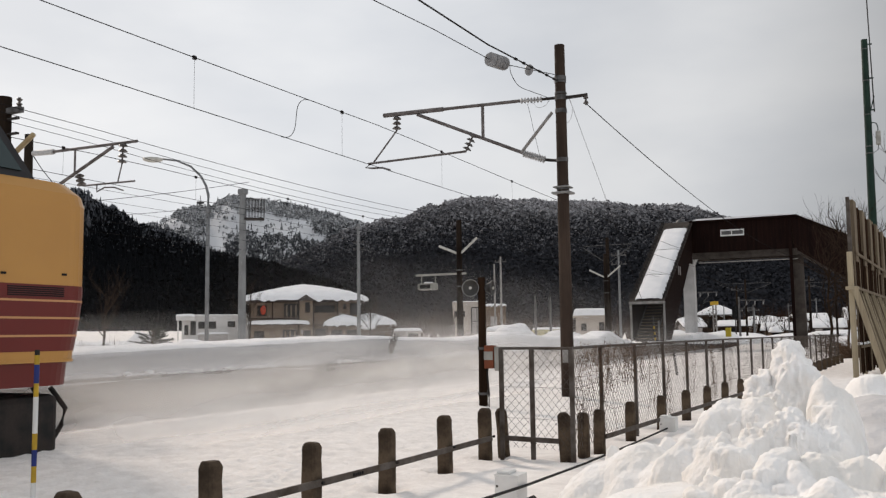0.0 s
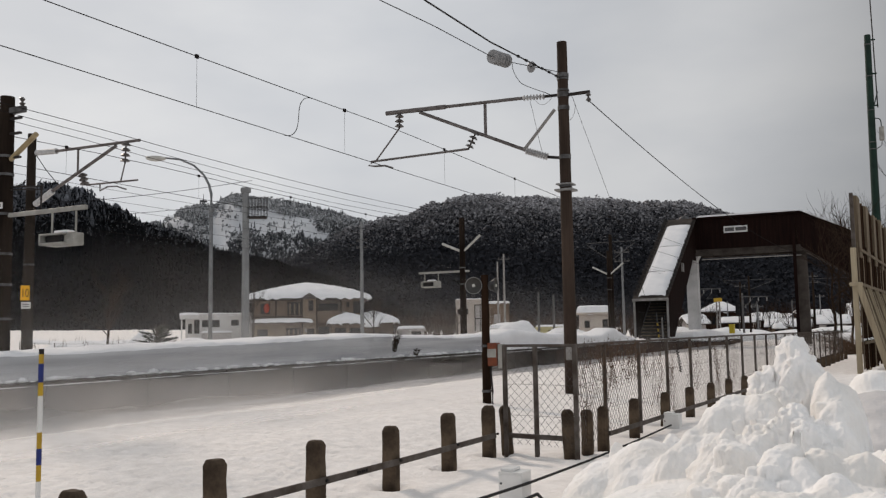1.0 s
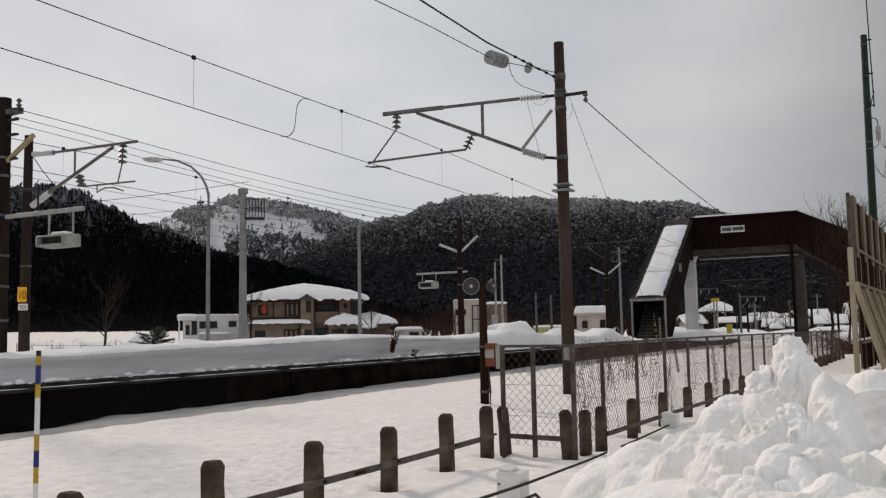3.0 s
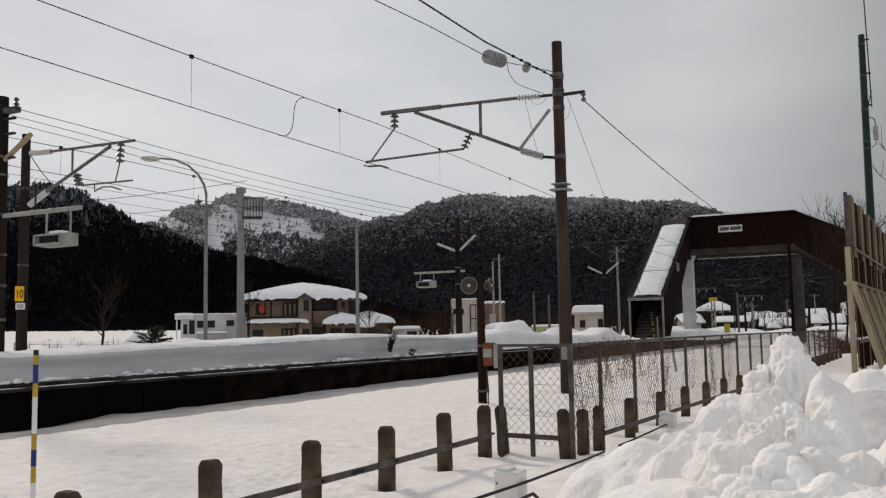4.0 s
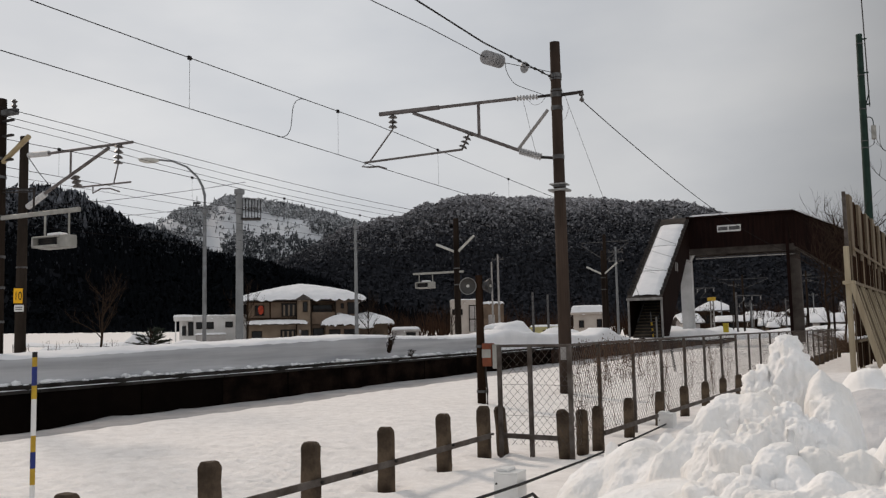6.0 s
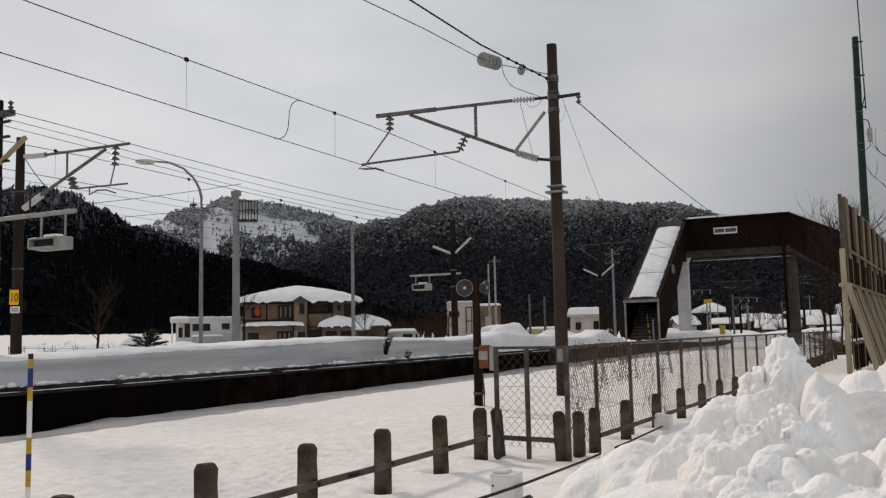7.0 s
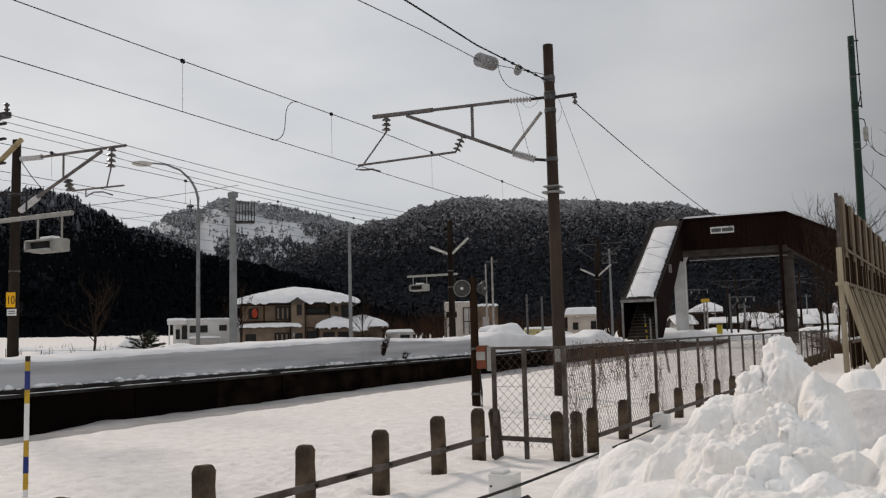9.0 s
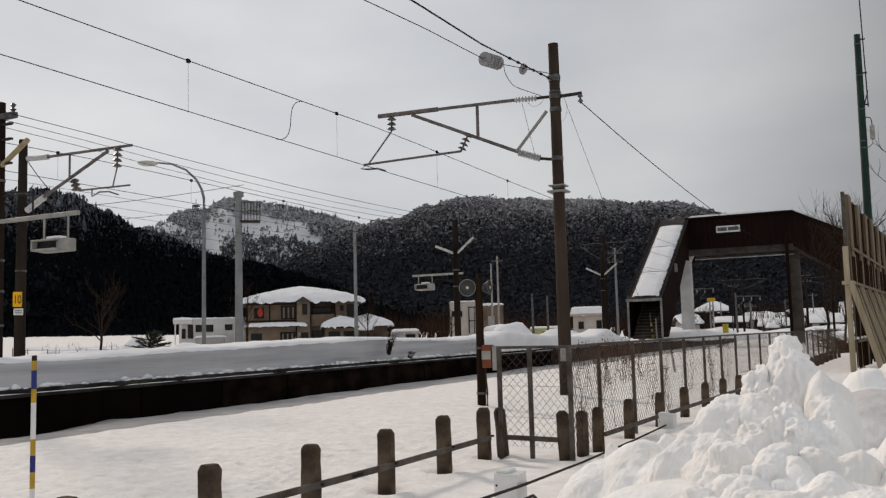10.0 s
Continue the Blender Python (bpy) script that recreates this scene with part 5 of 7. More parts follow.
def loudspeaker_pole():
    x, y, z = -6.13, 13.7, -1.3
    p = thing("loudspeaker_pole", x, y, z, "dark wooden pole with two grey horn loudspeakers", "pole")
    pole(p, 0.075, 0.06, 0, 2.24, WOOD_BROWN, (1.05, 0.3))
    for s, dx in ((-1, -0.17), (1, 0.04)):
        aim = Vector((0.30 if s < 0 else 0.99, -1.0 if s < 0 else 0.1, 0.0)).normalized()
        q = aim.to_track_quat("Z", "Y")
        k = 0.9 if s > 0 else 1.0
        c = Vector((dx, -0.03 if s < 0 else 0.05, 2.06))

        def bell(prof):
            bm = bm_new()
            rings = [[bm.verts.new(c + q @ Vector((math.cos(i * math.pi / 12) * r * k, math.sin(i * math.pi / 12) * r * k, d * k))) for i in range(24)] for d, r in prof]
            for a, b in zip(rings, rings[1:]):
                for i in range(24):
                    j = (i + 1) % 24
                    bm.faces.new((a[i], a[j], b[j], b[i]))
            bm.faces.new(rings[0][::-1])
            bm.faces.new(rings[-1])
            return bm

        h = part("horn", bell(((-0.18, 0.05), (-0.1, 0.055), (-0.02, 0.06), (0.06, 0.085), (0.12, 0.125), (0.15, 0.145), (0.156, 0.144), (0.15, 0.135), (0.145, 0.133))), HORN_GREY if s < 0 else STEEL_GREY, p, "grey flared horn", True)
        part("throat", bell(((0.146, 0.134), (0.148, 0.132), (0.10, 0.108), (0.05, 0.075), (0.0, 0.05))), HORN_DARK, h, "dark inner flare", True)
        bm = bm_new()
        rod(bm, c + aim * 0.1, c + aim * 0.155, 0.02, 0.026, 10)
        part("driver_cone", bm, LAMP_TUBE, h)
    bm = bm_new()
    tube(bm, [(0.1, 0, 0.05), (0.105, 0, 0.3), (0.09, -0.02, 0.6), (0.1, -0.03, 0.75)], 0.018)
    part("conduit", bm, STEEL_DARK, p)
    bm = bm_new()
    box(bm, 0.075, -0.12, 0.72, 0.24, 0.04, 1.10, 0.012)
    c = part("switch_box", bm, RED, p, "red and white control box")
    bm = bm_new()
    box(bm, 0.075, -0.126, 0.86, 0.235, -0.115, 1.0, 0.004)
    part("white_band", bm, WHITE_GREY, c)
    bm = bm_new()
    box(bm, 0.25, -0.1, 0.68, 0.34, 0.02, 1.08, 0.012)
    part("junction_box", bm, WHITE_GREY, p)


loudspeaker_pole()


def coiled_cable():
    bm = bm_new()
    pts = []
    for i in range(97):
        t = i / 96
        a = 2 * math.pi * 8 * t
        pts.append((-2.755 + 0.018 * math.cos(a), 12.76 + 0.19 * t + 0.018 * math.sin(a), -0.31 - 0.32 * t))
    tube(bm, pts, 0.007, 5)
    solid("coiled_cable", bm, CABLE, "black coiled cable hanging on the fence", "cable")


coiled_cable()


def snow_stake():
    s = thing("snow_stake", -5.75, 4.65, -1.25, "banded yellow, blue and white snow depth stake", "stake")
    marks = ((1.13, 1.17, STEEL_DARK), (1.06, 1.13, YELLOW), (0.92, 1.06, BLUE), (0.82, 0.92, YELLOW), (0.55, 0.82, WHITE_PAINT),
             (0.43, 0.55, YELLOW), (0.31, 0.43, BLUE), (0.19, 0.31, YELLOW), (-0.1, 0.19, WHITE_PAINT))
    for a, b, mat in marks:
        bm = bm_new()
        rod(bm, (0, 0, a), (0, 0, b), 0.0185 + (0.001 if mat is BLUE else 0), None, 12)
        part("band", bm, mat, s)


snow_stake()


def white_box(x, y, z, w, h):
    b = thing("junction_box", x, y, z - h, "small white utility box in the snow with loose lid", "utility box")
    bm = bm_new()
    box(bm, -w / 2, -w / 2, -0.2, w / 2, w / 2, h - 0.03, 0.008)
    c = part("case", bm, WHITE_PAINT, b)
    bm = bm_new()
    box(bm, -w * 0.5, -w * 0.5, h - 0.032, w * 0.5, w * 0.5, h - 0.016, 0.004)
    box(bm, -w * 0.46, -w * 0.4, h - 0.018, w * 0.1, w * 0.4, h + 0.006, 0.01)
    part("lid", bm, WHITE_PAINT, b)
    bm = bm_new()
    rod(bm, (-w * 0.38, -w / 2 - 0.004, h - 0.1), (-w * 0.38, -w / 2 + 0.004, h - 0.1), 0.008)
    part("bolt", bm, STEEL_DARK, c)


white_box(-2.53, 6.12, -1.0, 0.185, 0.3)
white_box(-2.6, 11.6, -1.08, 0.2, 0.2)


def ropes():
    bm = bm_new()
    tube(bm, [(-2.1, 2.5, -0.85), (-2.3, 4.9, -1.01), (-2.42, 6.14, -1.1), (-2.55, 7.88, -1.19), (-2.6, 9.86, -1.23), (-2.6, 11.9, -1.23)], 0.011, 8)
    solid("rope", bm, CABLE, "black rope strung low over the snow", "rope")
    bm = bm_new()
    tube(bm, [(-2.28, 5.5, -1.13), (-2.35, 6.1, -1.17), (-2.38, 6.3, -1.25)], 0.012, 8)
    solid("rope", bm, CABLE, "black rope end sinking into the snow", "rope")


ropes()


# ---- timber snow fence and the green radio pole ----
def board_fence():
    f = thing("timber_snow_fence", -0.80, 24.4, -1.2, "tall weathered timber snow fence with diagonal braces", "fence", rz=-4.0)
    rng = random.Random(12)

    def beam(name, x0, y0, z0, x1, y1, z1, mat, bevel=0.008, label=""):
        bm = bm_new()
        box(bm, x0, y0, z0, x1, y1, z1, bevel)
        return part(name, bm, mat, f, label)

    def brace(name, y, top, reach, w, mat):
        bm = bm_new()
        a, b = Vector((0.08, y, top)), Vector((reach, y, -0.35))
        vs = []
        for p in (a, b):
            vs.append([bm.verts.new(p + Vector(o)) for o in ((-w, -w * 0.7, 0), (w, -w * 0.7, 0), (w, w * 0.7, 0), (-w, w * 0.7, 0))])
        for i in range(4):
            bm.faces.new((vs[0][i], vs[0][(i + 1) % 4], vs[1][(i + 1) % 4], vs[1][i]))
        bm.faces.new(vs[0][::-1])
        bm.faces.new(vs[1])
        bmesh.ops.recalc_face_normals(bm, faces=bm.faces)
        part(name, bm, mat, f)

    for k in range(8):
        y = 2.1 * k
        beam("post", -0.075, y - 0.06, -0.3, 0.055, y + 0.06, 3.12 - 0.03 * (k % 2), WOOD_PALE, 0.012)
        beam("post_extension", -0.045, y + 0.065, 2.0, 0.045, y + 0.13, 4.52 - 0.03 * (k % 3), WOOD_BOARD if k else STEEL_FENCE, 0.008)
        beam("batten", 0.02, y + 0.2, 2.9, 0.12, y + 0.85, 4.46 - 0.03 * (k % 3), WOOD_BOARD)
        beam("batten", 0.03, y + 1.25, 3.0, 0.11, y + 1.7, 4.36 - 0.04 * (k % 2), WOOD_BROWN)
        for j in range(7):
            yy = y + 0.15 + 0.28 * j
            # most boards are coloured dark in place of dark gaps between the struts
            beam("board", 0.06, yy, 0.04 + 0.1 * rng.random(), 0.085 + 0.01 * (j % 2), yy + 0.17, 3.2 + 0.1 * rng.random(), WOOD_BROWN if (j + k) % 4 else WOOD_BOARD, 0.005)
        brace("brace", y - 0.1, 2.2, 0.74, 0.07, WOOD_PALE)
        for j in range(1, 6):
            brace("strut", y - 0.1 + 0.35 * j, 2.12 + 0.05 * (j % 2), 0.70 + 0.03 * (j % 3), 0.026, WOOD_PALE if j % 3 == 1 else WOOD_BOARD)
    for z, w in ((0.75, 0.035), (2.2, 0.04), (3.08, 0.04)):
        beam("rail", 0.125, 0.1, z - w, 0.155, 16.5, z + w, WOOD_BOARD)
    beam("collar", -0.13, -0.16, 2.16, 0.16, 0.1, 2.25, WOOD_PALE, 0.02)
    for k in range(3):
        bm = bm_new()
        box(bm, -0.05, 0.2 + 1.0 * k, 0.78, 0.1, 0.8 + 1.0 * k, 0.86, 0.03)
        part("snow_cap", bm, SNOW, f)


board_fence()


def green_pole():
    g = thing("radio_pole", -0.47, 42, -1.2, "dark green steel pole with whip aerial and small box", "pole")
    g.matrix_world = pose(-0.47, 42, -1.2, 0, 0.54, 0)
    pole(g, 0.19, 0.13, 0, 13.73, STEEL_GREEN, (13.3, 11.9, 10.4, 9.0, 8.7))
    bar(g, "aerial", (0.27, 0, 10.5), (0.14, 0, 17.4), 0.025, STEEL_DARK)
    for z in (13.5, 12.0, 10.6):
        bar(g, "bracket", (0.0, 0, z), (0.3, 0, z), 0.035, STEEL_GREEN)
    bar(g, "bracket", (0.13, 0, 10.6), (0.29, 0, 11.2), 0.022, STEEL_GREEN)
    bm = bm_new()
    box(bm, 0.27, -0.12, 9.05, 0.47, 0.12, 9.65, 0.04)
    part("equipment_box", bm, WHITE_GREY, g)
    bm = bm_new()
    tube(bm, flowing([(0.12, 0, 10.05), (0.3, 0, 10.0), (0.36, 0, 9.85), (0.37, 0, 9.65)]), 0.022)
    part("conduit", bm, STEEL_GREEN, g)
    bm = bm_new()
    tube(bm, flowing([(0.37, 0, 9.05), (0.34, 0, 8.85), (0.13, 0, 8.7)]), 0.014)
    part("lead", bm, STEEL_DARK, g)


green_pole()


# ---- ploughed snow heap ----
# swells of the heap: middle x, y, top, half widths x, y, foot, squareness, crumbling
SWELLS = (
    (1.15, 5.7, -0.80, 1.7, 2.6, -1.26, 2.0, 0.1), (-0.75, 4.9, -0.93, 1.2, 1.5, -1.3, 2.0, 0.1), (-0.10, 9.6, -0.66, 1.1, 3.2, -1.25, 2.0, 0.05), (1.1, 8.2, -0.74, 1.6, 2.6, -1.25, 2.0, 0.05),
    (-0.22, 10.9, -0.50, 0.42, 0.5, -0.9, 2.0, 0.3), (0.14, 11.0, -0.37, 0.45, 0.6, -0.9, 2.0, 0.6), (-0.55, 8.6, -0.72, 0.7, 1.0, -1.25, 2.0, 0.2), (-0.40, 5.65, -0.76, 0.75, 1.4, -1.15, 2.4, 0.15))
TOWER = (
    (-0.68, 6.92, -0.09, 0.135, 0.24, -0.42, 2.6, 1.0), (-0.61, 6.80, -0.17, 0.14, 0.22, -0.45, 2.6, 1.0), (-0.83, 6.84, -0.285, 0.12, 0.22, -0.62, 2.5, 1.0),
    (-0.56, 6.78, -0.30, 0.19, 0.28, -0.62, 2.6, 1.0), (-0.70, 6.70, -0.42, 0.23, 0.32, -0.75, 2.5, 1.0), (-0.53, 7.1, -0.27, 0.10, 0.2, -0.6, 2.4, 0.4),
    (-0.66, 6.48, -0.53, 0.17, 0.2, -0.75, 2.2, 0.9), (-0.88, 6.72, -0.40, 0.10, 0.18, -0.66, 2.2, 1.0))
PEAK = (
    (-0.41, 6.38, -0.30, 0.11, 0.26, -0.52, 1.6, 0.15), (-0.36, 6.36, -0.37, 0.15, 0.28, -0.70, 2.4, 0.15), (-0.295, 6.34, -0.44, 0.11, 0.26, -0.80, 2.8, 0.15),
    (-0.36, 6.10, -0.47, 0.13, 0.2, -0.72, 2.4, 0.2), (-0.36, 5.86, -0.585, 0.15, 0.18, -0.82, 2.6, 0.35), (-0.30, 5.82, -0.62, 0.08, 0.18, -0.86, 2.6, 0.4))
LEDGE = (
    (-0.95, 6.36, -0.47, 0.26, 0.34, -0.85, 2.8, 0.22), (-1.10, 6.22, -0.53, 0.17, 0.26, -0.92, 2.4, 0.22), (-0.80, 6.30, -0.455, 0.16, 0.3, -0.82, 3.0, 0.22),
    (-1.06, 5.98, -0.68, 0.20, 0.24, -0.92, 2.4, 0.18), (-1.20, 6.02, -0.64, 0.18, 0.26, -1.0, 2.0, 0.18), (-1.27, 5.86, -0.75, 0.2, 0.26, -1.05, 2.0, 0.25),
    (-1.36, 6.55, -0.76, 0.13, 0.14, -1.0, 2.2, 0.2), (-1.50, 6.62, -0.78, 0.10, 0.12, -1.05, 2.2, 0.2))
MIDDLE = (
    (-0.58, 5.92, -0.495, 0.15, 0.22, -0.72, 2.2, 0.8), (-0.70, 5.82, -0.57, 0.17, 0.22, -0.78, 2.3, 0.8), (-0.80, 5.74, -0.64, 0.14, 0.2, -0.82, 2.2, 0.5),
    (-0.95, 5.74, -0.66, 0.11, 0.14, -0.82, 2.2, 0.4), (-0.50, 5.74, -0.58, 0.15, 0.18, -0.79, 2.6, 0.8), (-1.0, 5.60, -0.74, 0.16, 0.2, -0.9, 2.2, 0.3))
FOOT = (
    (-0.84, 5.38, -0.69, 0.17, 0.24, -0.92, 2.2, 0.25), (-0.90, 5.10, -0.81, 0.18, 0.22, -1.0, 2.0, 0.25), (-0.60, 5.12, -0.66, 0.17, 0.24, -0.90, 2.2, 0.15),
    (-0.68, 4.90, -0.77, 0.2, 0.22, -0.95, 2.0, 0.25), (-0.46, 5.02, -0.69, 0.14, 0.2, -0.88, 2.0, 0.15), (-0.38, 5.24, -0.665, 0.15, 0.18, -0.84, 2.2, 0.25),
    (-0.20, 5.22, -0.68, 0.15, 0.18, -0.84, 2.2, 0.15), (-0.30, 4.80, -0.725, 0.2, 0.26, -0.92, 2.0, 0.25), (-0.50, 4.60, -0.80, 0.26, 0.26, -0.98, 2.0, 0.2),
    (-0.10, 4.45, -0.74, 0.34, 0.4, -1.0, 2.0, 0.2))
MOUND = (
    (-1.62, 6.42, -0.79, 0.42, 0.6, -1.18, 1.8, 0.1), (-1.90, 6.38, -0.93, 0.34, 0.5, -1.2, 1.8, 0.15), (-1.38, 6.2, -0.85, 0.36, 0.5, -1.14, 1.8, 0.1),
    (-2.0, 6.98, -0.90, 0.09, 0.11, -1.2, 2.2, 0.4), (-1.9, 6.9, -0.98, 0.12, 0.12, -1.2, 2.2, 0.4), (0.03, 5.55, -0.605, 0.16, 0.22, -0.85, 2.0, 0.15), (0.12, 5.2, -0.64, 0.26, 0.4, -0.95, 2.0, 0.15),
    (-1.15, 5.35, -0.90, 0.75, 0.8, -1.2, 2.0, 0.05))
# hollows under the crumbling blocks: x, y, width, depth
HOLLOWS = ((-0.505, 5.50, 0.040, 0.10), (-0.44, 5.52, 0.035, 0.08), (-0.30, 5.56, 0.05, 0.07), (-0.22, 5.56, 0.045, 0.06), (-1.19, 6.0, 0.05, 0.07), (-0.62, 5.46, 0.05, 0.05), (-0.70, 6.42, 0.05, 0.06), (-0.86, 6.56, 0.04, 0.06))


def snow_heap():
    forms = SWELLS + TOWER + PEAK + LEDGE + MIDDLE + FOOT + MOUND
    angles = np.concatenate([np.arange(-23.0, 4.0, 0.065), np.arange(4.0, 40.0, 1.0)])
    dist, d = [], 2.6
    while d < 12.5:
        dist.append(d)
        d *= 1.0019 if 4.1 < d < 7.4 else 1.006
    A, D = np.meshgrid(np.radians(angles), np.array(dist))
    X, Y = D * np.sin(A), D * np.cos(A)
    rows, cols = X.shape
    wx, wy = np.empty_like(X), np.empty_like(X)
    for i in range(rows):
        for j in range(cols):
            v = noise.noise_vector(Vector((X[i, j] * 5.0, Y[i, j] * 5.0, 0.3)))
            u = noise.noise_vector(Vector((X[i, j] * 14.0, Y[i, j] * 14.0, 2.3)))
            wx[i, j], wy[i, j] = 0.035 * v.x + 0.012 * u.x, 0.035 * v.y + 0.012 * u.y
    U, V = X + wx, Y + wy
    k = 0.022
    total = np.exp(np.full_like(X, -1.6 + 1.0) / k)
    rough = total * 0.05
    for cx, cy, top, rx, ry, foot, p, crumble in forms:
        rho = (np.abs((U - cx) / rx) ** p + np.abs((V - cy) / ry) ** p)
        z = np.where(rho < 1, foot + (top - foot) * np.clip(1 - rho, 0, 1) ** (0.95 if p < 2.1 else 0.75 if p < 2.3 else 0.6), foot - 2.0 * np.minimum(rho - 1, 1))
        e = np.exp((z + 1.0) / k)
        total += e
        rough += e * crumble
    Z, rough = k * np.log(total) - 1.0, rough / total
    rng = random.Random(9)
    for q in range(80):
        cx, cy, r = rng.uniform(-1.0, 0.15), rng.uniform(4.3, 5.75), 0.02 + 0.08 * rng.random() ** 2
        if q % 3 == 0:
            cx, cy, r = rng.uniform(-1.1, -0.4), rng.uniform(5.5, 6.1), rng.uniform(0.02, 0.05)
        near = (U - cx) ** 2 + (V - cy) ** 2
        seat = Z.flat[near.argmin()] - 0.15 * r
        dome = seat + r * rng.uniform(0.5, 0.85) * np.sqrt(np.clip(1 - near / r ** 2, 0, 1)) - np.where(near > r * r, 3.0, 0)
        Z = np.maximum(Z, dome) + 0.006 * np.log1p(np.exp(-np.abs(Z - dome) / 0.006))
    for cx, cy, w, depth in HOLLOWS:
        Z -= depth * np.exp(-((U - cx) ** 2 + (V - cy) ** 2) / w ** 2)
    co = np.stack([X, Y, Z], 2)
    n = np.cross(np.gradient(co, axis=1), np.gradient(co, axis=0))
    n /= np.linalg.norm(n, axis=2)[:, :, None]
    push = np.empty_like(X)
    for i in range(rows):
        for j in range(cols):
            p, r = Vector(co[i, j]), rough[i, j]
            lump = noise.noise(p * 9.0)
            chunk = abs(noise.noise(p * 17.0 + Vector((4, 0, 0))))
            grain = noise.noise(p * 42.0)
            wide = noise.noise(p * 4.2 + Vector((0, 7, 0)))
            push[i, j] = 0.012 * wide + 0.010 * lump + r * (0.034 * lump + 0.052 * (0.25 - chunk) + 0.018 * grain) + 0.004 * grain
    co = co + n * push[:, :, None]
    faces = [(i * cols + j, i * cols + j + 1, (i + 1) * cols + j + 1, (i + 1) * cols + j) for i in range(rows - 1) for j in range(cols - 1)]
    me = bpy.data.meshes.new("ploughed_snow")
    me.from_pydata(co.reshape(-1, 3).tolist(), [], faces)
    me.materials.append(SNOW_HEAP)
    me.materials.append(SNOW_SHADED)
    # the field behind the peak has its shade painted in as greyer snow
    flat = ((D > 6.75) & (X > -0.62 + 0.05 * (D - 6.75)) & (D < 10.2 + 0.6 * wx / 0.035) & (Z < -0.6))[:-1, :-1]
    me.polygons.foreach_set("material_index", flat.astype(np.int32).ravel())
    me.polygons.foreach_set("use_smooth", [True] * len(me.polygons))
    tagged(new("ploughed_snow", me), "lumpy heap of ploughed snow with a crumbling block on top", "snow heap")


snow_heap()


# ---- beyond the station ----
def street_lamp():
    s = thing("street_lamp", -26.45, 29.94, -1.3, "tall grey street lamp with curved arm", "street lamp")
    bm = bm_new()
    u = Vector((-0.72, -0.69, 0)) * 1.0
    pts = [(0, 0, 0), (0, 0, 4), (0, 0, 6.9), (0.0, 0, 7.5)]
    for s_, z in ((0.1, 7.9), (0.32, 8.32), (0.76, 8.74), (1.35, 8.97), (2.0, 9.02)):
        c = u * s_
        pts.append((c.x, c.y, z))
    tube(bm, pts, [0.09, 0.085, 0.075, 0.065, 0.055, 0.05, 0.045, 0.04, 0.04], 10)
    part("post", bm, LAMP_POST, s, smooth=True)
    bm = bm_new()
    e = Vector(pts[-1])
    geo = bmesh.ops.create_icosphere(bm, subdivisions=2, radius=1.0)["verts"]
    q = u.to_track_quat("X", "Z")
    for v in geo:
        v.co = e + u * 0.35 + Vector((0, 0, -0.02)) + q @ Vector((v.co.x * 0.45, v.co.y * 0.15, v.co.z * (0.1 if v.co.z > 0 else 0.16)))
    part("lamp_head", bm, LAMP_TUBE, s, smooth=True)
    bm = bm_new()
    box(bm, -0.02, -0.15, 6.7, 0.16, 0.05, 6.95, 0.02)
    part("bracket", bm, LAMP_POST, s)


street_lamp()


def siren_tower():
    s = thing("siren_tower", -36.77, 44.87, -1.3, "grey concrete pole with caged service platform on top", "tower")
    pole(s, 0.26, 0.2, 0, 10.4, CONCRETE_GREY, (), 18)
    bm = bm_new()
    box(bm, -0.25, -0.25, 10.4, 0.25, 0.25, 10.75, 0.06)
    part("siren_head", bm, CONCRETE_GREY, s)
    u = Vector((0.77, 0.64, 0))
    bm = bm_new()
    box(bm, 0.1, -0.3, 8.75, 1.35, 0.3, 8.87)
    for v in bm.verts:
        v.co = Vector((v.co.x * 0.77 - v.co.y * 0.64, v.co.x * 0.64 + v.co.y * 0.77, v.co.z))
    deck = part("deck", bm, STEEL_DARK, s)
    for k in range(7):
        for w in (-0.28, 0.28):
            c = u * (0.2 + 0.19 * k) + Vector((-0.64, 0.77, 0)) * w
            bar(deck, "rail_post", (c.x, c.y, 8.85), (c.x, c.y, 10.1), 0.02, STEEL_DARK, 5)
    for z in (10.1, 9.5):
        for w in (-0.28, 0.28):
            a, b = u * 0.2 + Vector((-0.64, 0.77, 0)) * w, u * 1.35 + Vector((-0.64, 0.77, 0)) * w
            bar(deck, "hand_rail", (a.x, a.y, z), (b.x, b.y, z), 0.02, STEEL_DARK, 5)


siren_tower()


def utility_pole(x, y, top, r, arms, label, mat=CONCRETE_GREY):
    z = ground_z(x, y) - 0.2
    p = thing("utility_pole", x, y, z, label, "utility pole", "utility poles")
    pole(p, r, r * 0.7, 0, top - z, mat, (), 10)
    for dz in arms:
        bm = bm_new()
        box(bm, -0.6, -0.05, top - z - dz - 0.05, 0.6, 0.05, top - z - dz + 0.05)
        a = part("cross_arm", bm, STEEL_GREY, p)
        for k in (-0.52, -0.2, 0.2, 0.52):
            insulator(a, (k, 0, top - z - dz + 0.05), (k, 0, top - z - dz + 0.2), 2, 0.05, PORCELAIN_BROWN)


utility_pole(-47.7, 76.3, 11.2, 0.2, (1.9, 2.6), "pale concrete utility pole with cross arms")
utility_pole(-33.0, 78.3, 7.3, 0.12, (0.5,), "thin grey utility pole behind the station", PIPE_PALE)
utility_pole(-31.6, 73.5, 6.2, 0.1, (), "thin grey pole behind the station", PIPE_PALE)
utility_pole(-26.85, 71.1, 3.2, 0.12, (), "short thin grey pole beyond the platform", STEEL_GREY)
utility_pole(-25.65, 71.5, 3.0, 0.12, (), "short thin grey pole beyond the platform", STEEL_GREY)
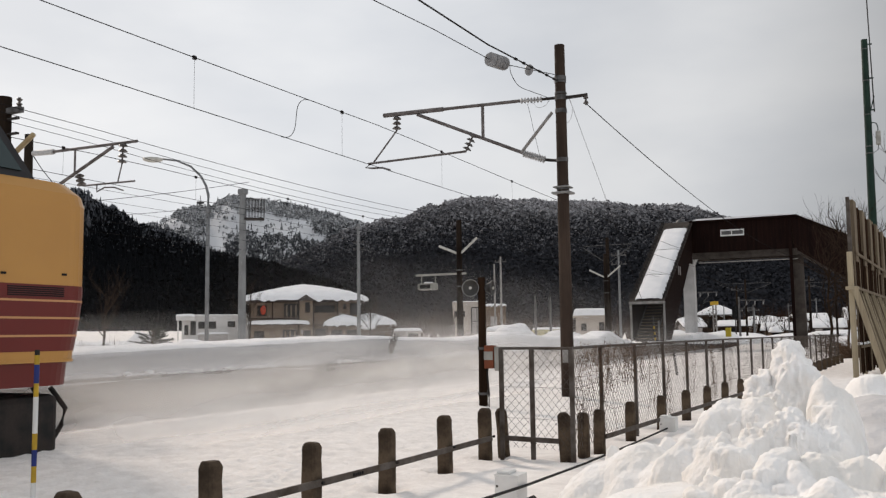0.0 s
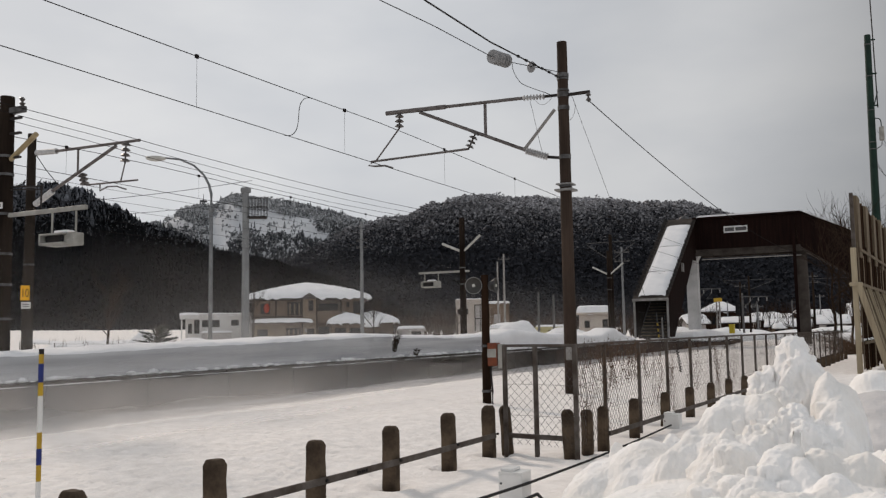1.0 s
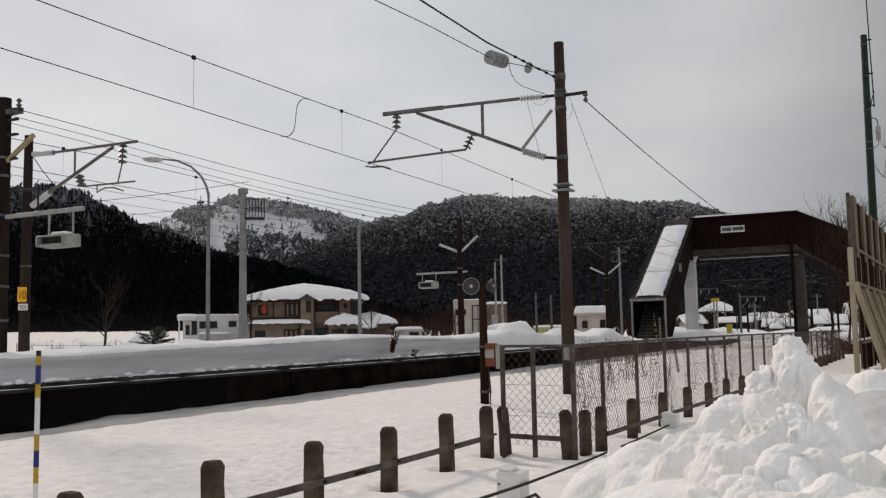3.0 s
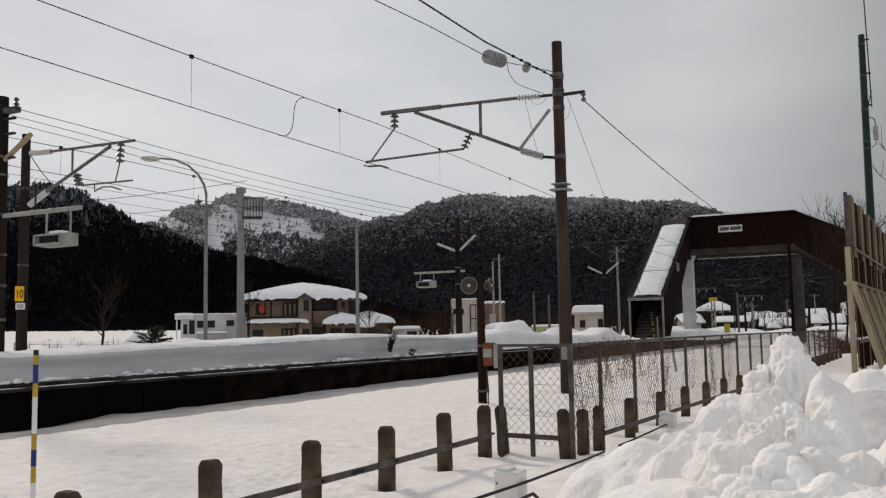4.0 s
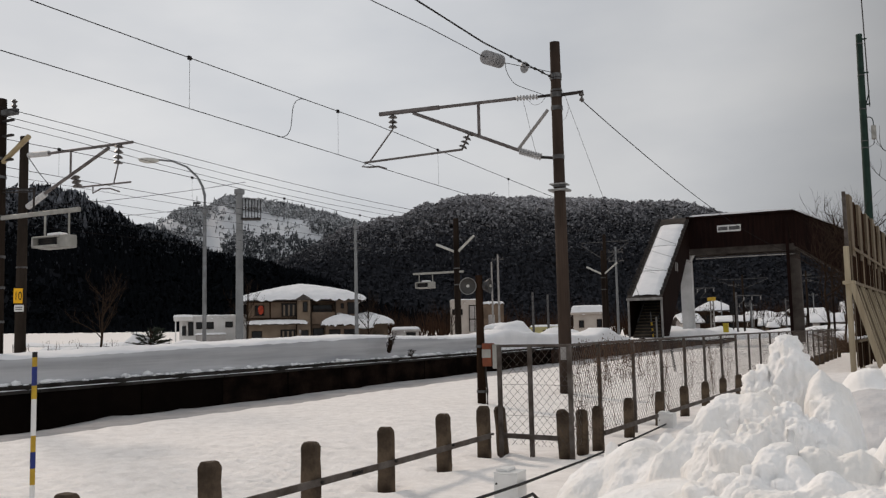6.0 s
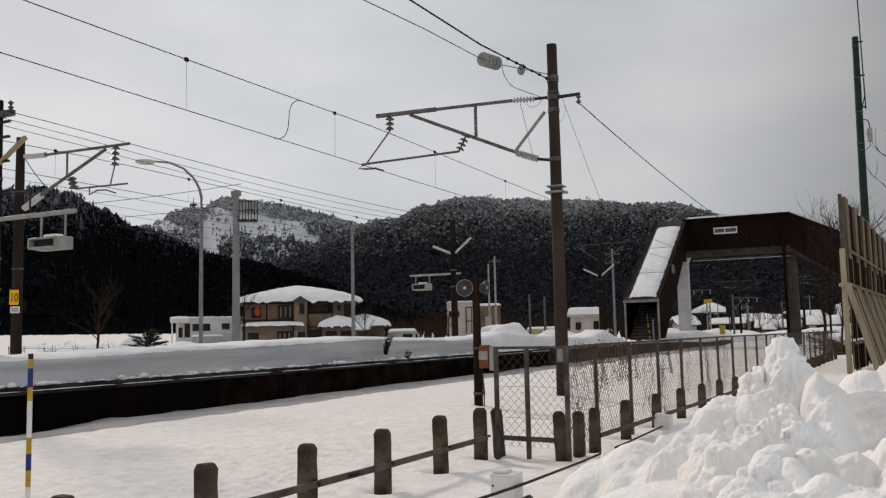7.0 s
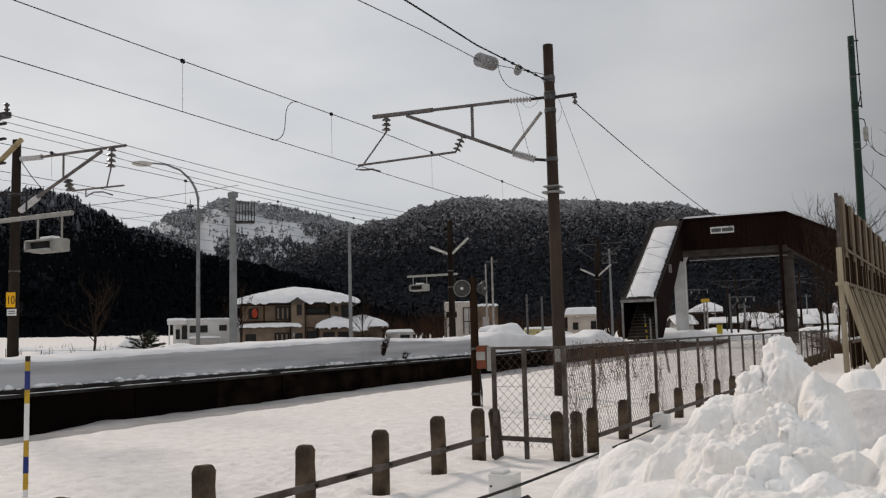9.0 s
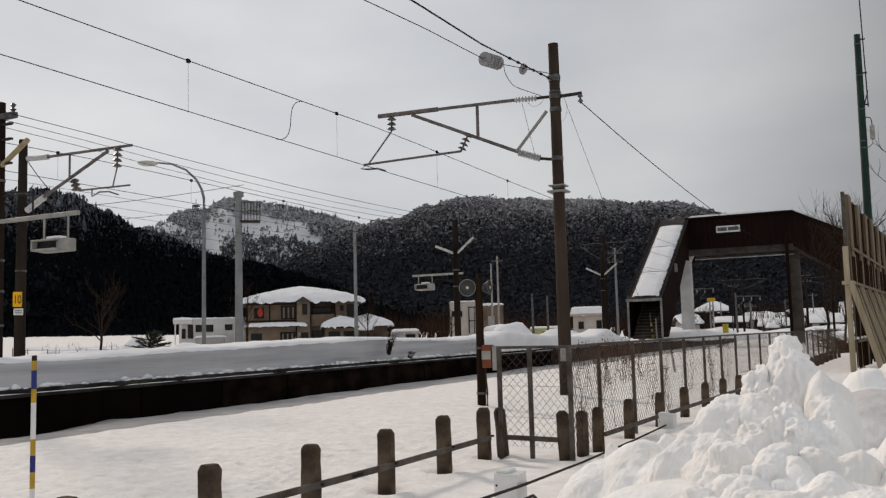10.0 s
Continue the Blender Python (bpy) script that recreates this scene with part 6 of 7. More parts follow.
utility_pole(-18.53, 67.5, 6.3, 0.11, (0.4, 1.1), "thin grey utility pole with stacked arms")
utility_pole(-8.2, 112, 6.2, 0.15, (0.5, 1.2), "thin dark utility pole by the houses", WOOD_DARK)
utility_pole(-15.2, 104, 5.0, 0.14, (0.5,), "thin dark utility pole by the houses", WOOD_DARK)


def far_catenary(x, y, s):
    m = thing("catenary_mast", x, y, -1.3, "distant dark overhead-line mast with V arms", "mast")
    pole(m, 0.11, 0.09, 0, 6.3, WOOD_DARK)
    for k in (-1, 1):
        bar(m, "arm", (0, 0, 5.9), (k * s, 0, 5.9), 0.022, STEEL_GREY, 6)
        bar(m, "arm", (0, 0, 4.9), (k * s, 0, 5.8), 0.022, STEEL_GREY, 6)


far_catenary(-13.25, 46.1, 1.3)
far_catenary(-12.6, 92.0, 2.4)
far_catenary(-4.6, 95.0, 2.4)


def window(parent, x0, x1, z0, z1, y=0.0, mullions=1):
    bm = bm_new()
    box(bm, x0 - 0.07, y - 0.06, z0 - 0.07, x1 + 0.07, y + 0.02, z1 + 0.07)
    w = part("window", bm, WOOD_DARK, parent)
    n = mullions + 1
    for k in range(n):
        bm = bm_new()
        a = x0 + (x1 - x0) * k / n
        b = x0 + (x1 - x0) * (k + 1) / n
        box(bm, a + 0.03, y - 0.075, z0, b - 0.03, y - 0.055, z1)
        part("pane", bm, GLASS, w)
    return w


def hip_roof(bm, x0, x1, y0, y1, z, rise, over):
    a, b, c, d = x0 - over, x1 + over, y0 - over, y1 + over
    i = min((b - a), (d - c)) * 0.42
    low = [bm.verts.new(p) for p in ((a, c, z), (b, c, z), (b, d, z), (a, d, z))]
    base = [bm.verts.new((v.co.x, v.co.y, z - 0.18)) for v in low]
    ym = (c + d) / 2
    top = [bm.verts.new((a + i, ym, z + rise)), bm.verts.new((b - i, ym, z + rise))]
    bm.faces.new((low[0], low[1], top[1], top[0]))
    bm.faces.new((low[1], low[2], top[1]))
    bm.faces.new((low[2], low[3], top[0], top[1]))
    bm.faces.new((low[3], low[0], top[0]))
    for k in range(4):
        j = (k + 1) % 4
        bm.faces.new((base[k], base[j], low[j], low[k]))
    bm.faces.new(base[::-1])
    bmesh.ops.recalc_face_normals(bm, faces=bm.faces)
    return bm


def snow_roof(x0, x1, y0, y1, z, rise, thick, seed, n=24):
    """A soft snow load: a rounded, slightly drooping cushion over a roof."""
    bm = bm_new()
    rows = []
    for i in range(n + 1):
        row = []
        for j in range(n + 1):
            u, v = i / n * 2 - 1, j / n * 2 - 1
            m = max(abs(u), abs(v))
            e = min(1.0, 0.25 * min(x1 - x0, y1 - y0))
            h = rise * (1 - m ** 1.25) + thick * (1 - m ** 8) ** 0.5 + 0.08 * e * noise.noise(Vector((u * 4, v * 4, seed))) + 0.05 * e * noise.noise(Vector((u * 11, v * 11, seed)))
            if m > 0.999:
                h = -0.05 - 0.55 * e * abs(noise.noise(Vector((u * 7, v * 7, seed))))
            row.append(bm.verts.new(((x0 + x1) / 2 + u * (x1 - x0) / 2, (y0 + y1) / 2 + v * (y1 - y0) / 2, z + h)))
        rows.append(row)
    for a, b in zip(rows, rows[1:]):
        for j in range(n):
            bm.faces.new((a[j], b[j], b[j + 1], a[j + 1]))
    return bm


RED_REFLECTION = material("red_window_reflection", (0.45, 0.06, 0.03), 0.9, (0.3, 0.05, 0.03), 4.0)


def lookout_tower():
    t = thing("lookout_tower", -1290.0, 1436.0, 268.0, "small dark tower on the crest of the far hill", "tower")
    for x, y in ((-3, -3), (3, -3), (3, 3), (-3, 3)):
        bar(t, "leg", (x, y, 0), (x * 0.5, y * 0.5, 14), 0.9, STEEL_GREY, 6)
    bm = bm_new()
    box(bm, -5.5, -5.5, 13, 5.5, 5.5, 17, 0.4)
    part("cabin", bm, STEEL_GREY, t)
    bar(t, "mast", (0, 0, 17), (0, 0, 30), 0.7, STEEL_GREY, 6)


lookout_tower()


def curtained(parent, x0, x1, z0, z1, y):
    """A window with pale curtains drawn part of the way behind dark sashes."""
    w = window(parent, x0, x1, z0, z1, y, 2)
    for f in (0.16, 0.5, 0.84):
        bm = bm_new()
        c = x0 + (x1 - x0) * f
        box(bm, c - 0.09, y - 0.08, z0 + 0.05, c + 0.09, y - 0.074, z1 - 0.12)
        part("curtain", bm, STUCCO_PALE, w)


def tan_house():
    az = -35.5
    d = 100
    x, y = d * math.sin(radians(az)), d * math.cos(radians(az))
    gz = ground_z(x, y) - 0.1
    h = thing("house", x, y, gz, "two-storey tan stucco house with deep snow on hip roof", "house", rz=-az)
    Z = -gz

    def block(name, x0, y0, z0, x1, y1, z1, mat, label="", parent=h, bevel=0.0):
        bm = bm_new()
        box(bm, x0, y0, z0, x1, y1, z1, bevel)
        return part(name, bm, mat, parent, label)

    block("wall", -5.9, 0, -0.5, 1.0, 8, Z + 3.85, STUCCO)
    block("wall", 3.7, 0, -0.5, 6.2, 8, Z + 3.85, STUCCO)
    block("wall", 1.0, 1.6, -0.5, 3.7, 8, Z + 3.85, STUCCO)
    block("wall_bay", -0.5, -0.9, -0.5, 1.0, -0.01, Z + 3.85, STUCCO_PALE)
    block("wall_porch", -5.75, -0.7, -0.5, -0.52, -0.01, Z + 1.3, STUCCO_PALE)
    block("balcony_front", 1.02, -0.6, Z + 1.2, 3.72, -0.45, Z + 2.5, STUCCO)
    block("balcony_floor", 1.02, -0.45, Z + 1.2, 3.68, 1.6, Z + 1.35, WOOD_DARK)
    block("wall_below", 1.02, -0.2, -0.5, 3.68, 0.2, Z + 1.18, STUCCO)
    for k in range(9):
        bar(h, "baluster", (1.15 + 0.31 * k, -0.52, Z + 2.5), (1.15 + 0.31 * k, -0.52, Z + 2.75), 0.025, WOOD_DARK, 5)
    block("hand_rail", 1.02, -0.57, Z + 2.75, 3.72, -0.47, Z + 2.82, WOOD_DARK)
    for x_ in (-0.52, 1.05, 3.75, 6.22):
        bar(h, "downpipe", (x_, -0.12 if x_ > 1.5 else -0.95, 0), (x_, -0.12 if x_ > 1.5 else -0.95, Z + 3.85), 0.06, WOOD_DARK, 6)
    part("roof", hip_roof(bm_new(), -5.9, 6.2, 0, 8, Z + 4.0, 0.95, 0.8), ROOF_DARK, h)
    bm = bm_new()
    pts = [(-0.75, 3.85), (1.25, 3.85), (0.25, 4.5)]
    a = [bm.verts.new((px_, -1.35, Z + pz_)) for px_, pz_ in pts]
    c = [bm.verts.new((px_, 0.5, Z + pz_)) for px_, pz_ in pts]
    bm.faces.new(a)
    bm.faces.new(c[::-1])
    for i in range(3):
        bm.faces.new((a[(i + 1) % 3], a[i], c[i], c[(i + 1) % 3]))
    bmesh.ops.recalc_face_normals(bm, faces=bm.faces)
    part("bay_gable", bm, ROOF_DARK, h)
    part("roof_snow", snow_roof(-6.75, 7.15, -1.0, 8.9, Z + 4.0, 1.5, 0.42, 1.0, 56), SNOW, h, "thick smooth cushion of snow", True)
    block("porch_roof", -6.0, -1.5, Z + 1.2, 0.6, -0.02, Z + 1.36, ROOF_DARK)
    part("porch_snow", snow_roof(-6.1, 0.7, -1.6, 0.0, Z + 1.36, 0.1, 0.3, 4.0, 36), SNOW, h, "ragged strip of snow", True)
    block("wall_annex", 2.6, -3.0, -0.5, 6.3, -0.25, Z + 1.2, STUCCO)
    part("annex_snow", snow_roof(2.1, 6.8, -3.5, 0.0, Z + 1.15, 0.75, 0.36, 2.0, 36), SNOW, h, "thick sagging snow", True)
    block("wall_annex", 6.25, 0.2, -0.5, 9.6, 4.5, Z + 1.2, STUCCO)
    part("annex_snow", snow_roof(4.6, 10.2, -1.5, 5.2, Z + 1.2, 1.0, 0.32, 3.0, 36), SNOW, h, "thick sagging snow", True)
    for x0_, x1_, y_, z_ in ((-5.93, -0.55, -0.03, 1.85), (-5.93, -0.55, -0.03, 3.68), (3.72, 6.23, -0.03, 1.85), (2.58, 6.32, -3.03, 0.95)):
        block("trim_board", x0_, y_, Z + z_, x1_, y_ + 0.05, Z + z_ + 0.14, WOOD_BROWN)
    for x_ in (-5.9, -3.4, 6.15):
        block("corner_board", x_ - 0.08, -0.035, -0.3, x_ + 0.08, 0.01, Z + 3.7, WOOD_BROWN)
    block("air_unit", 3.9, -0.45, Z + 1.95, 4.4, -0.04, Z + 2.4, STUCCO_GREY, "pale box", h, 0.03)
    block("meter_box", -0.3, -1.0, Z + 0.2, -0.05, -0.91, Z + 0.6, STUCCO_GREY)
    curtained(h, -2.1, -0.62, Z + 2.15, Z + 3.5, -0.005)
    window(h, 0.22, 0.62, Z + 2.6, Z + 3.6, -0.905, 0)
    window(h, -5.0, -4.1, Z + 2.3, Z + 3.3, -0.005)
    window(h, 1.3, 3.4, Z + 1.4, Z + 3.3, 1.595, 2)
    window(h, 5.16, 6.0, Z + 2.3, Z + 3.5, -0.005)
    window(h, 4.4, 4.65, Z + 2.95, Z + 3.4, -0.005, 0)
    curtained(h, -2.2, -0.72, Z - 0.4, Z + 0.6, -0.705)
    window(h, 0.0, 0.7, Z - 0.6, Z + 0.5, -0.905, 1)
    window(h, -5.3, -4.3, Z - 0.6, Z + 0.5, -0.705, 1)
    window(h, 3.0, 4.1, Z - 0.5, Z + 0.5, -3.005, 2)
    window(h, 4.6, 5.8, Z - 0.5, Z + 0.5, -3.005, 2)
    window(h, 1.3, 2.4, Z - 0.6, Z + 0.7, -0.205, 1)
    # a red blob before the glass paints the reflection in this window
    bm = bm_new()
    geo = bmesh.ops.create_icosphere(bm, subdivisions=2, radius=0.4)["verts"]
    for v in geo:
        v.co = Vector((-4.4 + v.co.x * 0.8, -0.5 + v.co.y * 0.3, Z + 2.85 + v.co.z * 1.3 * (1 + 0.3 * v.co.x)))
    part("window_reflection", bm, RED_REFLECTION, h, "red-orange reflection at the window")


tan_house()


def plain_building(name, az, d, x0, x1, depth, top, mat, label, wins, snow=0.22, gable=0.0, base=None, overhang=0.35):
    x, y = d * math.sin(radians(az)), d * math.cos(radians(az))
    gz = (ground_z(x, y) if base is None else base) - 0.1
    h = thing(name, x, y, gz, label, "building", rz=-az)
    Z = -gz
    bm = bm_new()
    box(bm, x0, 0, -0.5, x1, depth, Z + top)
    part("wall", bm, mat, h)
    bm = bm_new()
    box(bm, x0 - overhang, -overhang, Z + top, x1 + overhang, depth + overhang, Z + top + 0.18)
    part("roof", bm, mat if overhang < 0.4 else ROOF_DARK, h)
    part("roof_snow", snow_roof(x0 - overhang, x1 + overhang, -overhang, depth + overhang, Z + top + 0.16, gable, snow, x0), SNOW, h, "even layer of snow", True)
    for a, b, c, e in wins:
        window(h, a, b, Z + c, Z + e, -0.005, 1 if b - a > 0.8 else 0)
    return h


b = plain_building("white_building", -42.2, 104, -1.35, 6.4, 6, 2.25, STUCCO_WHITE, "low white flat-roofed building with covered entrance",
                   [(0.5, 2.3, 1.0, 1.66), (3.7, 4.4, 1.15, 1.66), (4.85, 5.3, 1.15, 1.66), (-1.1, -0.7, 0.3, 1.27), (-0.35, 0.1, 0.3, 1.7)], 0.12, overhang=0.06)
gz_ = -b.matrix_world.translation.z
bm = bm_new()
box(bm, -1.95, -1.6, gz_ + 1.85, 0.05, -0.01, gz_ + 2.4, 0.03)
part("entrance_canopy", bm, STUCCO_WHITE, b)
part("canopy_snow", snow_roof(-2.0, 0.1, -1.65, 0.0, gz_ + 2.38, 0.05, 0.14, 6), SNOW, b, "", True)
for x_ in (-1.8, -1.2):
    bm = bm_new()
    box(bm, x_, -1.5, -0.4, x_ + 0.14, -1.36, gz_ + 1.85)
    part("canopy_post", bm, STUCCO_WHITE, b)
bm = bm_new()
box(bm, 0.4, -2.6, -0.4, 3.6, -2.5, gz_ + 0.35)
part("low_wall", bm, STUCCO_GREY, b)
part("wall_snow", snow_roof(0.3, 3.7, -2.75, -2.35, gz_ + 0.35, 0.0, 0.14, 8), SNOW, b, "", True)
b = plain_building("white_building", -25.3, 98, -1.2, 2.3, 5, 3.3, PLASTER_BEIGE, "tall pale beige box-shaped building behind the platform",
                   [(-0.9, -0.7, 1.9, 2.4), (-0.1, 0.1, 1.9, 2.4)], 0.12, overhang=0.02)
gz_ = -b.matrix_world.translation.z
bm = bm_new()
for x0_, z0_, x1_, z1_ in ((0.85, 0.0, 0.95, 2.9), (2.0, 0.0, 2.1, 2.9), (0.95, 2.8, 2.0, 2.9), (0.95, 1.3, 2.0, 1.4), (1.45, 0.0, 1.52, 2.8)):
    box(bm, x0_, -0.1, gz_ + z0_, x1_, 0.0, gz_ + z1_)
door_ = part("door_frame", bm, WOOD_DARK, b)
for z0_, z1_ in ((0.0, 1.3), (1.4, 2.8)):
    bm = bm_new()
    box(bm, 0.95, -0.05, gz_ + z0_, 2.0, -0.02, gz_ + z1_)
    part("pane", bm, STUCCO_GREY, door_, "pale frosted pane")
bm = bm_new()
box(bm, 2.3, 0.4, 0.0, 4.7, 5, 4.5)
part("side_wing", bm, STUCCO, b)
part("wing_snow", snow_roof(2.3, 4.8, 0.3, 5.1, 4.5, 0.05, 0.15, 2), SNOW, b, "", True)
bm = bm_new()
box(bm, 3.0, 0.33, 2.2, 3.7, 0.41, 3.2)
part("shutter", bm, STUCCO_GREY, b)
plain_building("house", -16.9, 92, -2.0, 1.0, 4, 1.5, PLASTER_BEIGE, "small beige house under thick roof snow", [(-1.4, -1.0, 0.2, 0.8), (0.4, 0.8, 0.2, 0.9)], 0.75, overhang=0.3)


def gable_house(az, d, w, deep, eave, rise, mat, label, wins, turn=0.0, snow=0.35, foot=None):
    """A house with a pitched roof, its ridge across the view, and one thick drooping sheet of snow on each slope."""
    x, y = d * math.sin(radians(az)), d * math.cos(radians(az))
    gz = (ground_z(x, y) if foot is None else foot) - 0.1
    h = thing("house", x, y, gz, label, "house", "distant houses", rz=-az + turn)
    Z, o = -gz, 0.55
    bm = bm_new()
    pts = [(0, -0.5), (deep, -0.5), (deep, Z + eave), (deep / 2, Z + eave + rise * 0.96), (0, Z + eave)]
    a = [bm.verts.new((-w / 2, py_, pz_)) for py_, pz_ in pts]
    c = [bm.verts.new((w / 2, py_, pz_)) for py_, pz_ in pts]
    bm.faces.new(a[::-1])
    bm.faces.new(c)
    for i in range(5):
        bm.faces.new((a[i], a[(i + 1) % 5], c[(i + 1) % 5], c[i]))
    bmesh.ops.recalc_face_normals(bm, faces=bm.faces)
    part("wall", bm, mat, h)
    slope = rise / (deep / 2)
    for near in (1, -1):
        for name, lift, thick, m in (("roof", 0.0, 0.12, ROOF_DARK), ("roof_snow", 0.12, snow, SNOW)):
            bm = bm_new()
            rows = []
            for i in range(15):
                t = i / 14
                yy = (-o + (deep / 2 + o) * t) if near > 0 else (deep + o - (deep / 2 + o) * t)
                zz = Z + eave + rise - slope * (deep / 2 + o) * (1 - t) + lift
                row = []
                for j in range(25):
                    u = j / 24
                    top = thick
                    if m is SNOW:
                        edge = min(1.0, 0.25 + 5 * t, 0.2 + 9 * min(u, 1 - u))
                        top = thick * math.sqrt(edge) * (1 + 0.4 * noise.noise(Vector((u * 5 + az, t * 3, d)))) - (0.25 * abs(noise.noise(Vector((u * 14, az, 1)))) if i == 0 else 0)
                    row.append((bm.verts.new((-w / 2 - o + (w + 2 * o) * u, yy, zz)), bm.verts.new((-w / 2 - o + (w + 2 * o) * u, yy, zz + top))))
                rows.append(row)
            for p, q in zip(rows, rows[1:]):
                for j in range(24):
                    bm.faces.new((p[j][1], p[j + 1][1], q[j + 1][1], q[j][1]))
                    bm.faces.new((q[j][0], q[j + 1][0], p[j + 1][0], p[j][0]))
                for j in (0, 24):
                    bm.faces.new((p[j][0], p[j][1], q[j][1], q[j][0]))
            for j in range(24):
                bm.faces.new((rows[0][j][0], rows[0][j + 1][0], rows[0][j + 1][1], rows[0][j][1]))
            bmesh.ops.recalc_face_normals(bm, faces=bm.faces)
            part(name, bm, m, h, "", m is SNOW)
    for x0_, x1_, z0_, z1_ in wins:
        window(h, x0_, x1_, Z + z0_, Z + z1_, -0.005, 1 if x1_ - x0_ > 0.8 else 0)
    return h


plain_building("house", -9.5, 130, -2.4, 2.3, 6, 2.0, WOOD_BROWN, "brown timber house with a broad snowy hipped roof", [(-1.7, -0.7, 0.4, 1.5), (0.3, 1.3, 0.4, 1.5)], 0.18, 1.35, overhang=0.5)
gable_house(-8.55, 110, 3.0, 2.4, 0.55, 0.4, WOOD_BROWN, "low brown shed with a thin snowy roof", [(-0.8, 0.2, -0.6, 0.2)], -6, 0.14)
gable_house(-10.9, 122, 2.2, 3.0, 0.6, 0.7, STUCCO_GREY, "small grey house wall under snowy roof", [(-0.6, 0.0, -0.3, 0.4)], 20)
gable_house(-6.2, 150, 6.6, 5.0, 0.9, 0.6, STUCCO_GREY, "long grey house under a snowy pitched roof", [(-2.6, -1.6, -0.3, 0.7), (-0.8, 0.4, -0.3, 0.7), (1.4, 2.4, -0.3, 0.7)], 8)
gable_house(-5.7, 134, 5.2, 3.0, 0.0, 0.65, STUCCO, "low tan house half sunk behind drifts", [(-1.6, -0.4, -0.9, -0.2), (0.6, 1.6, -0.9, -0.2)], -4, 0.3)
gable_house(-4.0, 146, 4.8, 5.0, 1.3, 0.7, ROOF_DARK, "dark house under a snowy pitched roof", [(-1.0, 0.2, 0.0, 0.9), (1.0, 1.8, 0.0, 0.9)], 12)
gable_house(-3.2, 132, 3.4, 3.0, 0.3, 0.7, STUCCO_GREY, "low grey shed under deep snow", [(-0.8, 0.2, -0.6, 0.0)], 2)
gable_house(-7.1, 172, 4.2, 5.0, 1.4, 0.7, STUCCO_GREY, "pale far house under a snowy roof", [(-1.2, -0.2, 0.2, 1.1)], -10)
gable_house(-0.9, 160, 7.2, 6.0, 1.6, 1.6, STUCCO, "low snowy house behind the trees", [(-1.0, 0.0, 0, 1.0)], 5)
gable_house(-12.9, 140, 4.0, 4.0, 0.6, 0.9, STUCCO_GREY, "low grey house beyond the platform end", [(-1.0, 0.0, -0.4, 0.4)], 10)
plain_building("shed", -20.2, 84, -1.0, 2.2, 2.5, 0.1, SIDING_YELLOW, "pale yellow shed roofed with snow", [(0.2, 0.8, -0.5, -0.1)], 0.2, overhang=0.1)
plain_building("shed", -22.6, 78, -1.6, 1.2, 2.5, 0.05, STUCCO_WHITE, "small white shed under heaped snow", [(-1.2, -0.4, -0.5, -0.1)], 0.3, 0.2, overhang=0.15)
plain_building("shed", -29.0, 96, -1.2, 1.6, 2.5, 0.2, STUCCO_GREY, "low shed beside the tan house, snow on top", [(0.3, 1.2, -0.5, 0.0)], 0.3, overhang=0.15)


def bare_tree(x, y, z, h, seed, label, r=0.09, spread=0.5):
    rng = random.Random(seed)
    t = thing("bare_tree", x, y, z, label, "tree", "bare trees")
    trunk, twigs = bm_new(), bm_new()
    tube(trunk, [(0, 0, -0.3), (0.03 * h, 0, 0.25 * h), (0.01 * h, 0.02 * h, 0.5 * h), (0.04 * h, 0, 0.8 * h)], [r, r * 0.8, r * 0.55, r * 0.25], 7)

    def grow(p, d, length, rad, depth):
        pts = [p]
        for k in range(4):
            d = (d + Vector((rng.uniform(-0.3, 0.3), rng.uniform(-0.3, 0.3), rng.uniform(-0.1, 0.25)))).normalized()
            p = p + d * length / 4
            pts.append(p)
        tube(twigs, pts, [rad, rad * 0.85, rad * 0.7, rad * 0.5, rad * 0.3], 4)
        if depth:
            for k in range(4):
                q = pts[rng.randint(1, 4)]
                grow(q, (d + Vector((rng.uniform(-1, 1), rng.uniform(-1, 1), rng.uniform(-0.3, 0.7)))).normalized(), length * 0.55, rad * 0.5, depth - 1)

    for k in range(11):
        f = rng.uniform(0.2, 0.8)
        a = rng.uniform(0, 2 * math.pi)
        grow(Vector((0.02 * h, 0, f * h)), Vector((math.cos(a) * spread, math.sin(a) * spread, 0.8)).normalized(), h * rng.uniform(0.25, 0.45), r * 0.35, 2)
    part("trunk", trunk, BARK, t)
    part("crown", twigs, BARK, t, "bare twigs")


bare_tree(-51.6, 47.3, -1.2, 5.6, 1, "small bare tree on the snowy field", 0.12)
bare_tree(-60.5, 75.0, -1.0, 6.2, 2, "bare garden tree before the tan house", 0.1)
bare_tree(-47.5, 78.0, -1.2, 4.6, 3, "bare bushy tree beside the tan house", 0.09)
bare_tree(-38.0, 78.0, -1.2, 4.0, 9, "bare brown bush beside the white building", 0.08, 0.8)
bare_tree(3.2, 44.0, -1.2, 6.5, 4, "bare tree behind the timber fence", 0.1)
bare_tree(2.7, 47.0, -1.2, 9.5, 5, "tall dark bare tree behind the timber fence", 0.17, 0.8)
bare_tree(-2.4, 42.0, -1.2, 5.0, 6, "bare brown tree before the footbridge", 0.08, 0.9)
bare_tree(-1.4, 46.0, -1.2, 6.4, 7, "bare brown tree before the footbridge", 0.1, 0.9)
bare_tree(-1.75, 48.0, -1.2, 6.0, 61, "dense bare brown tree before the footbridge", 0.07, 1.0)
bare_tree(-2.2, 55.0, -1.2, 7.0, 62, "dense bare brown tree before the footbridge", 0.07, 1.0)
bare_tree(-1.5, 43.0, -1.2, 4.6, 63, "dense bare brown tree before the footbridge", 0.05, 1.0)
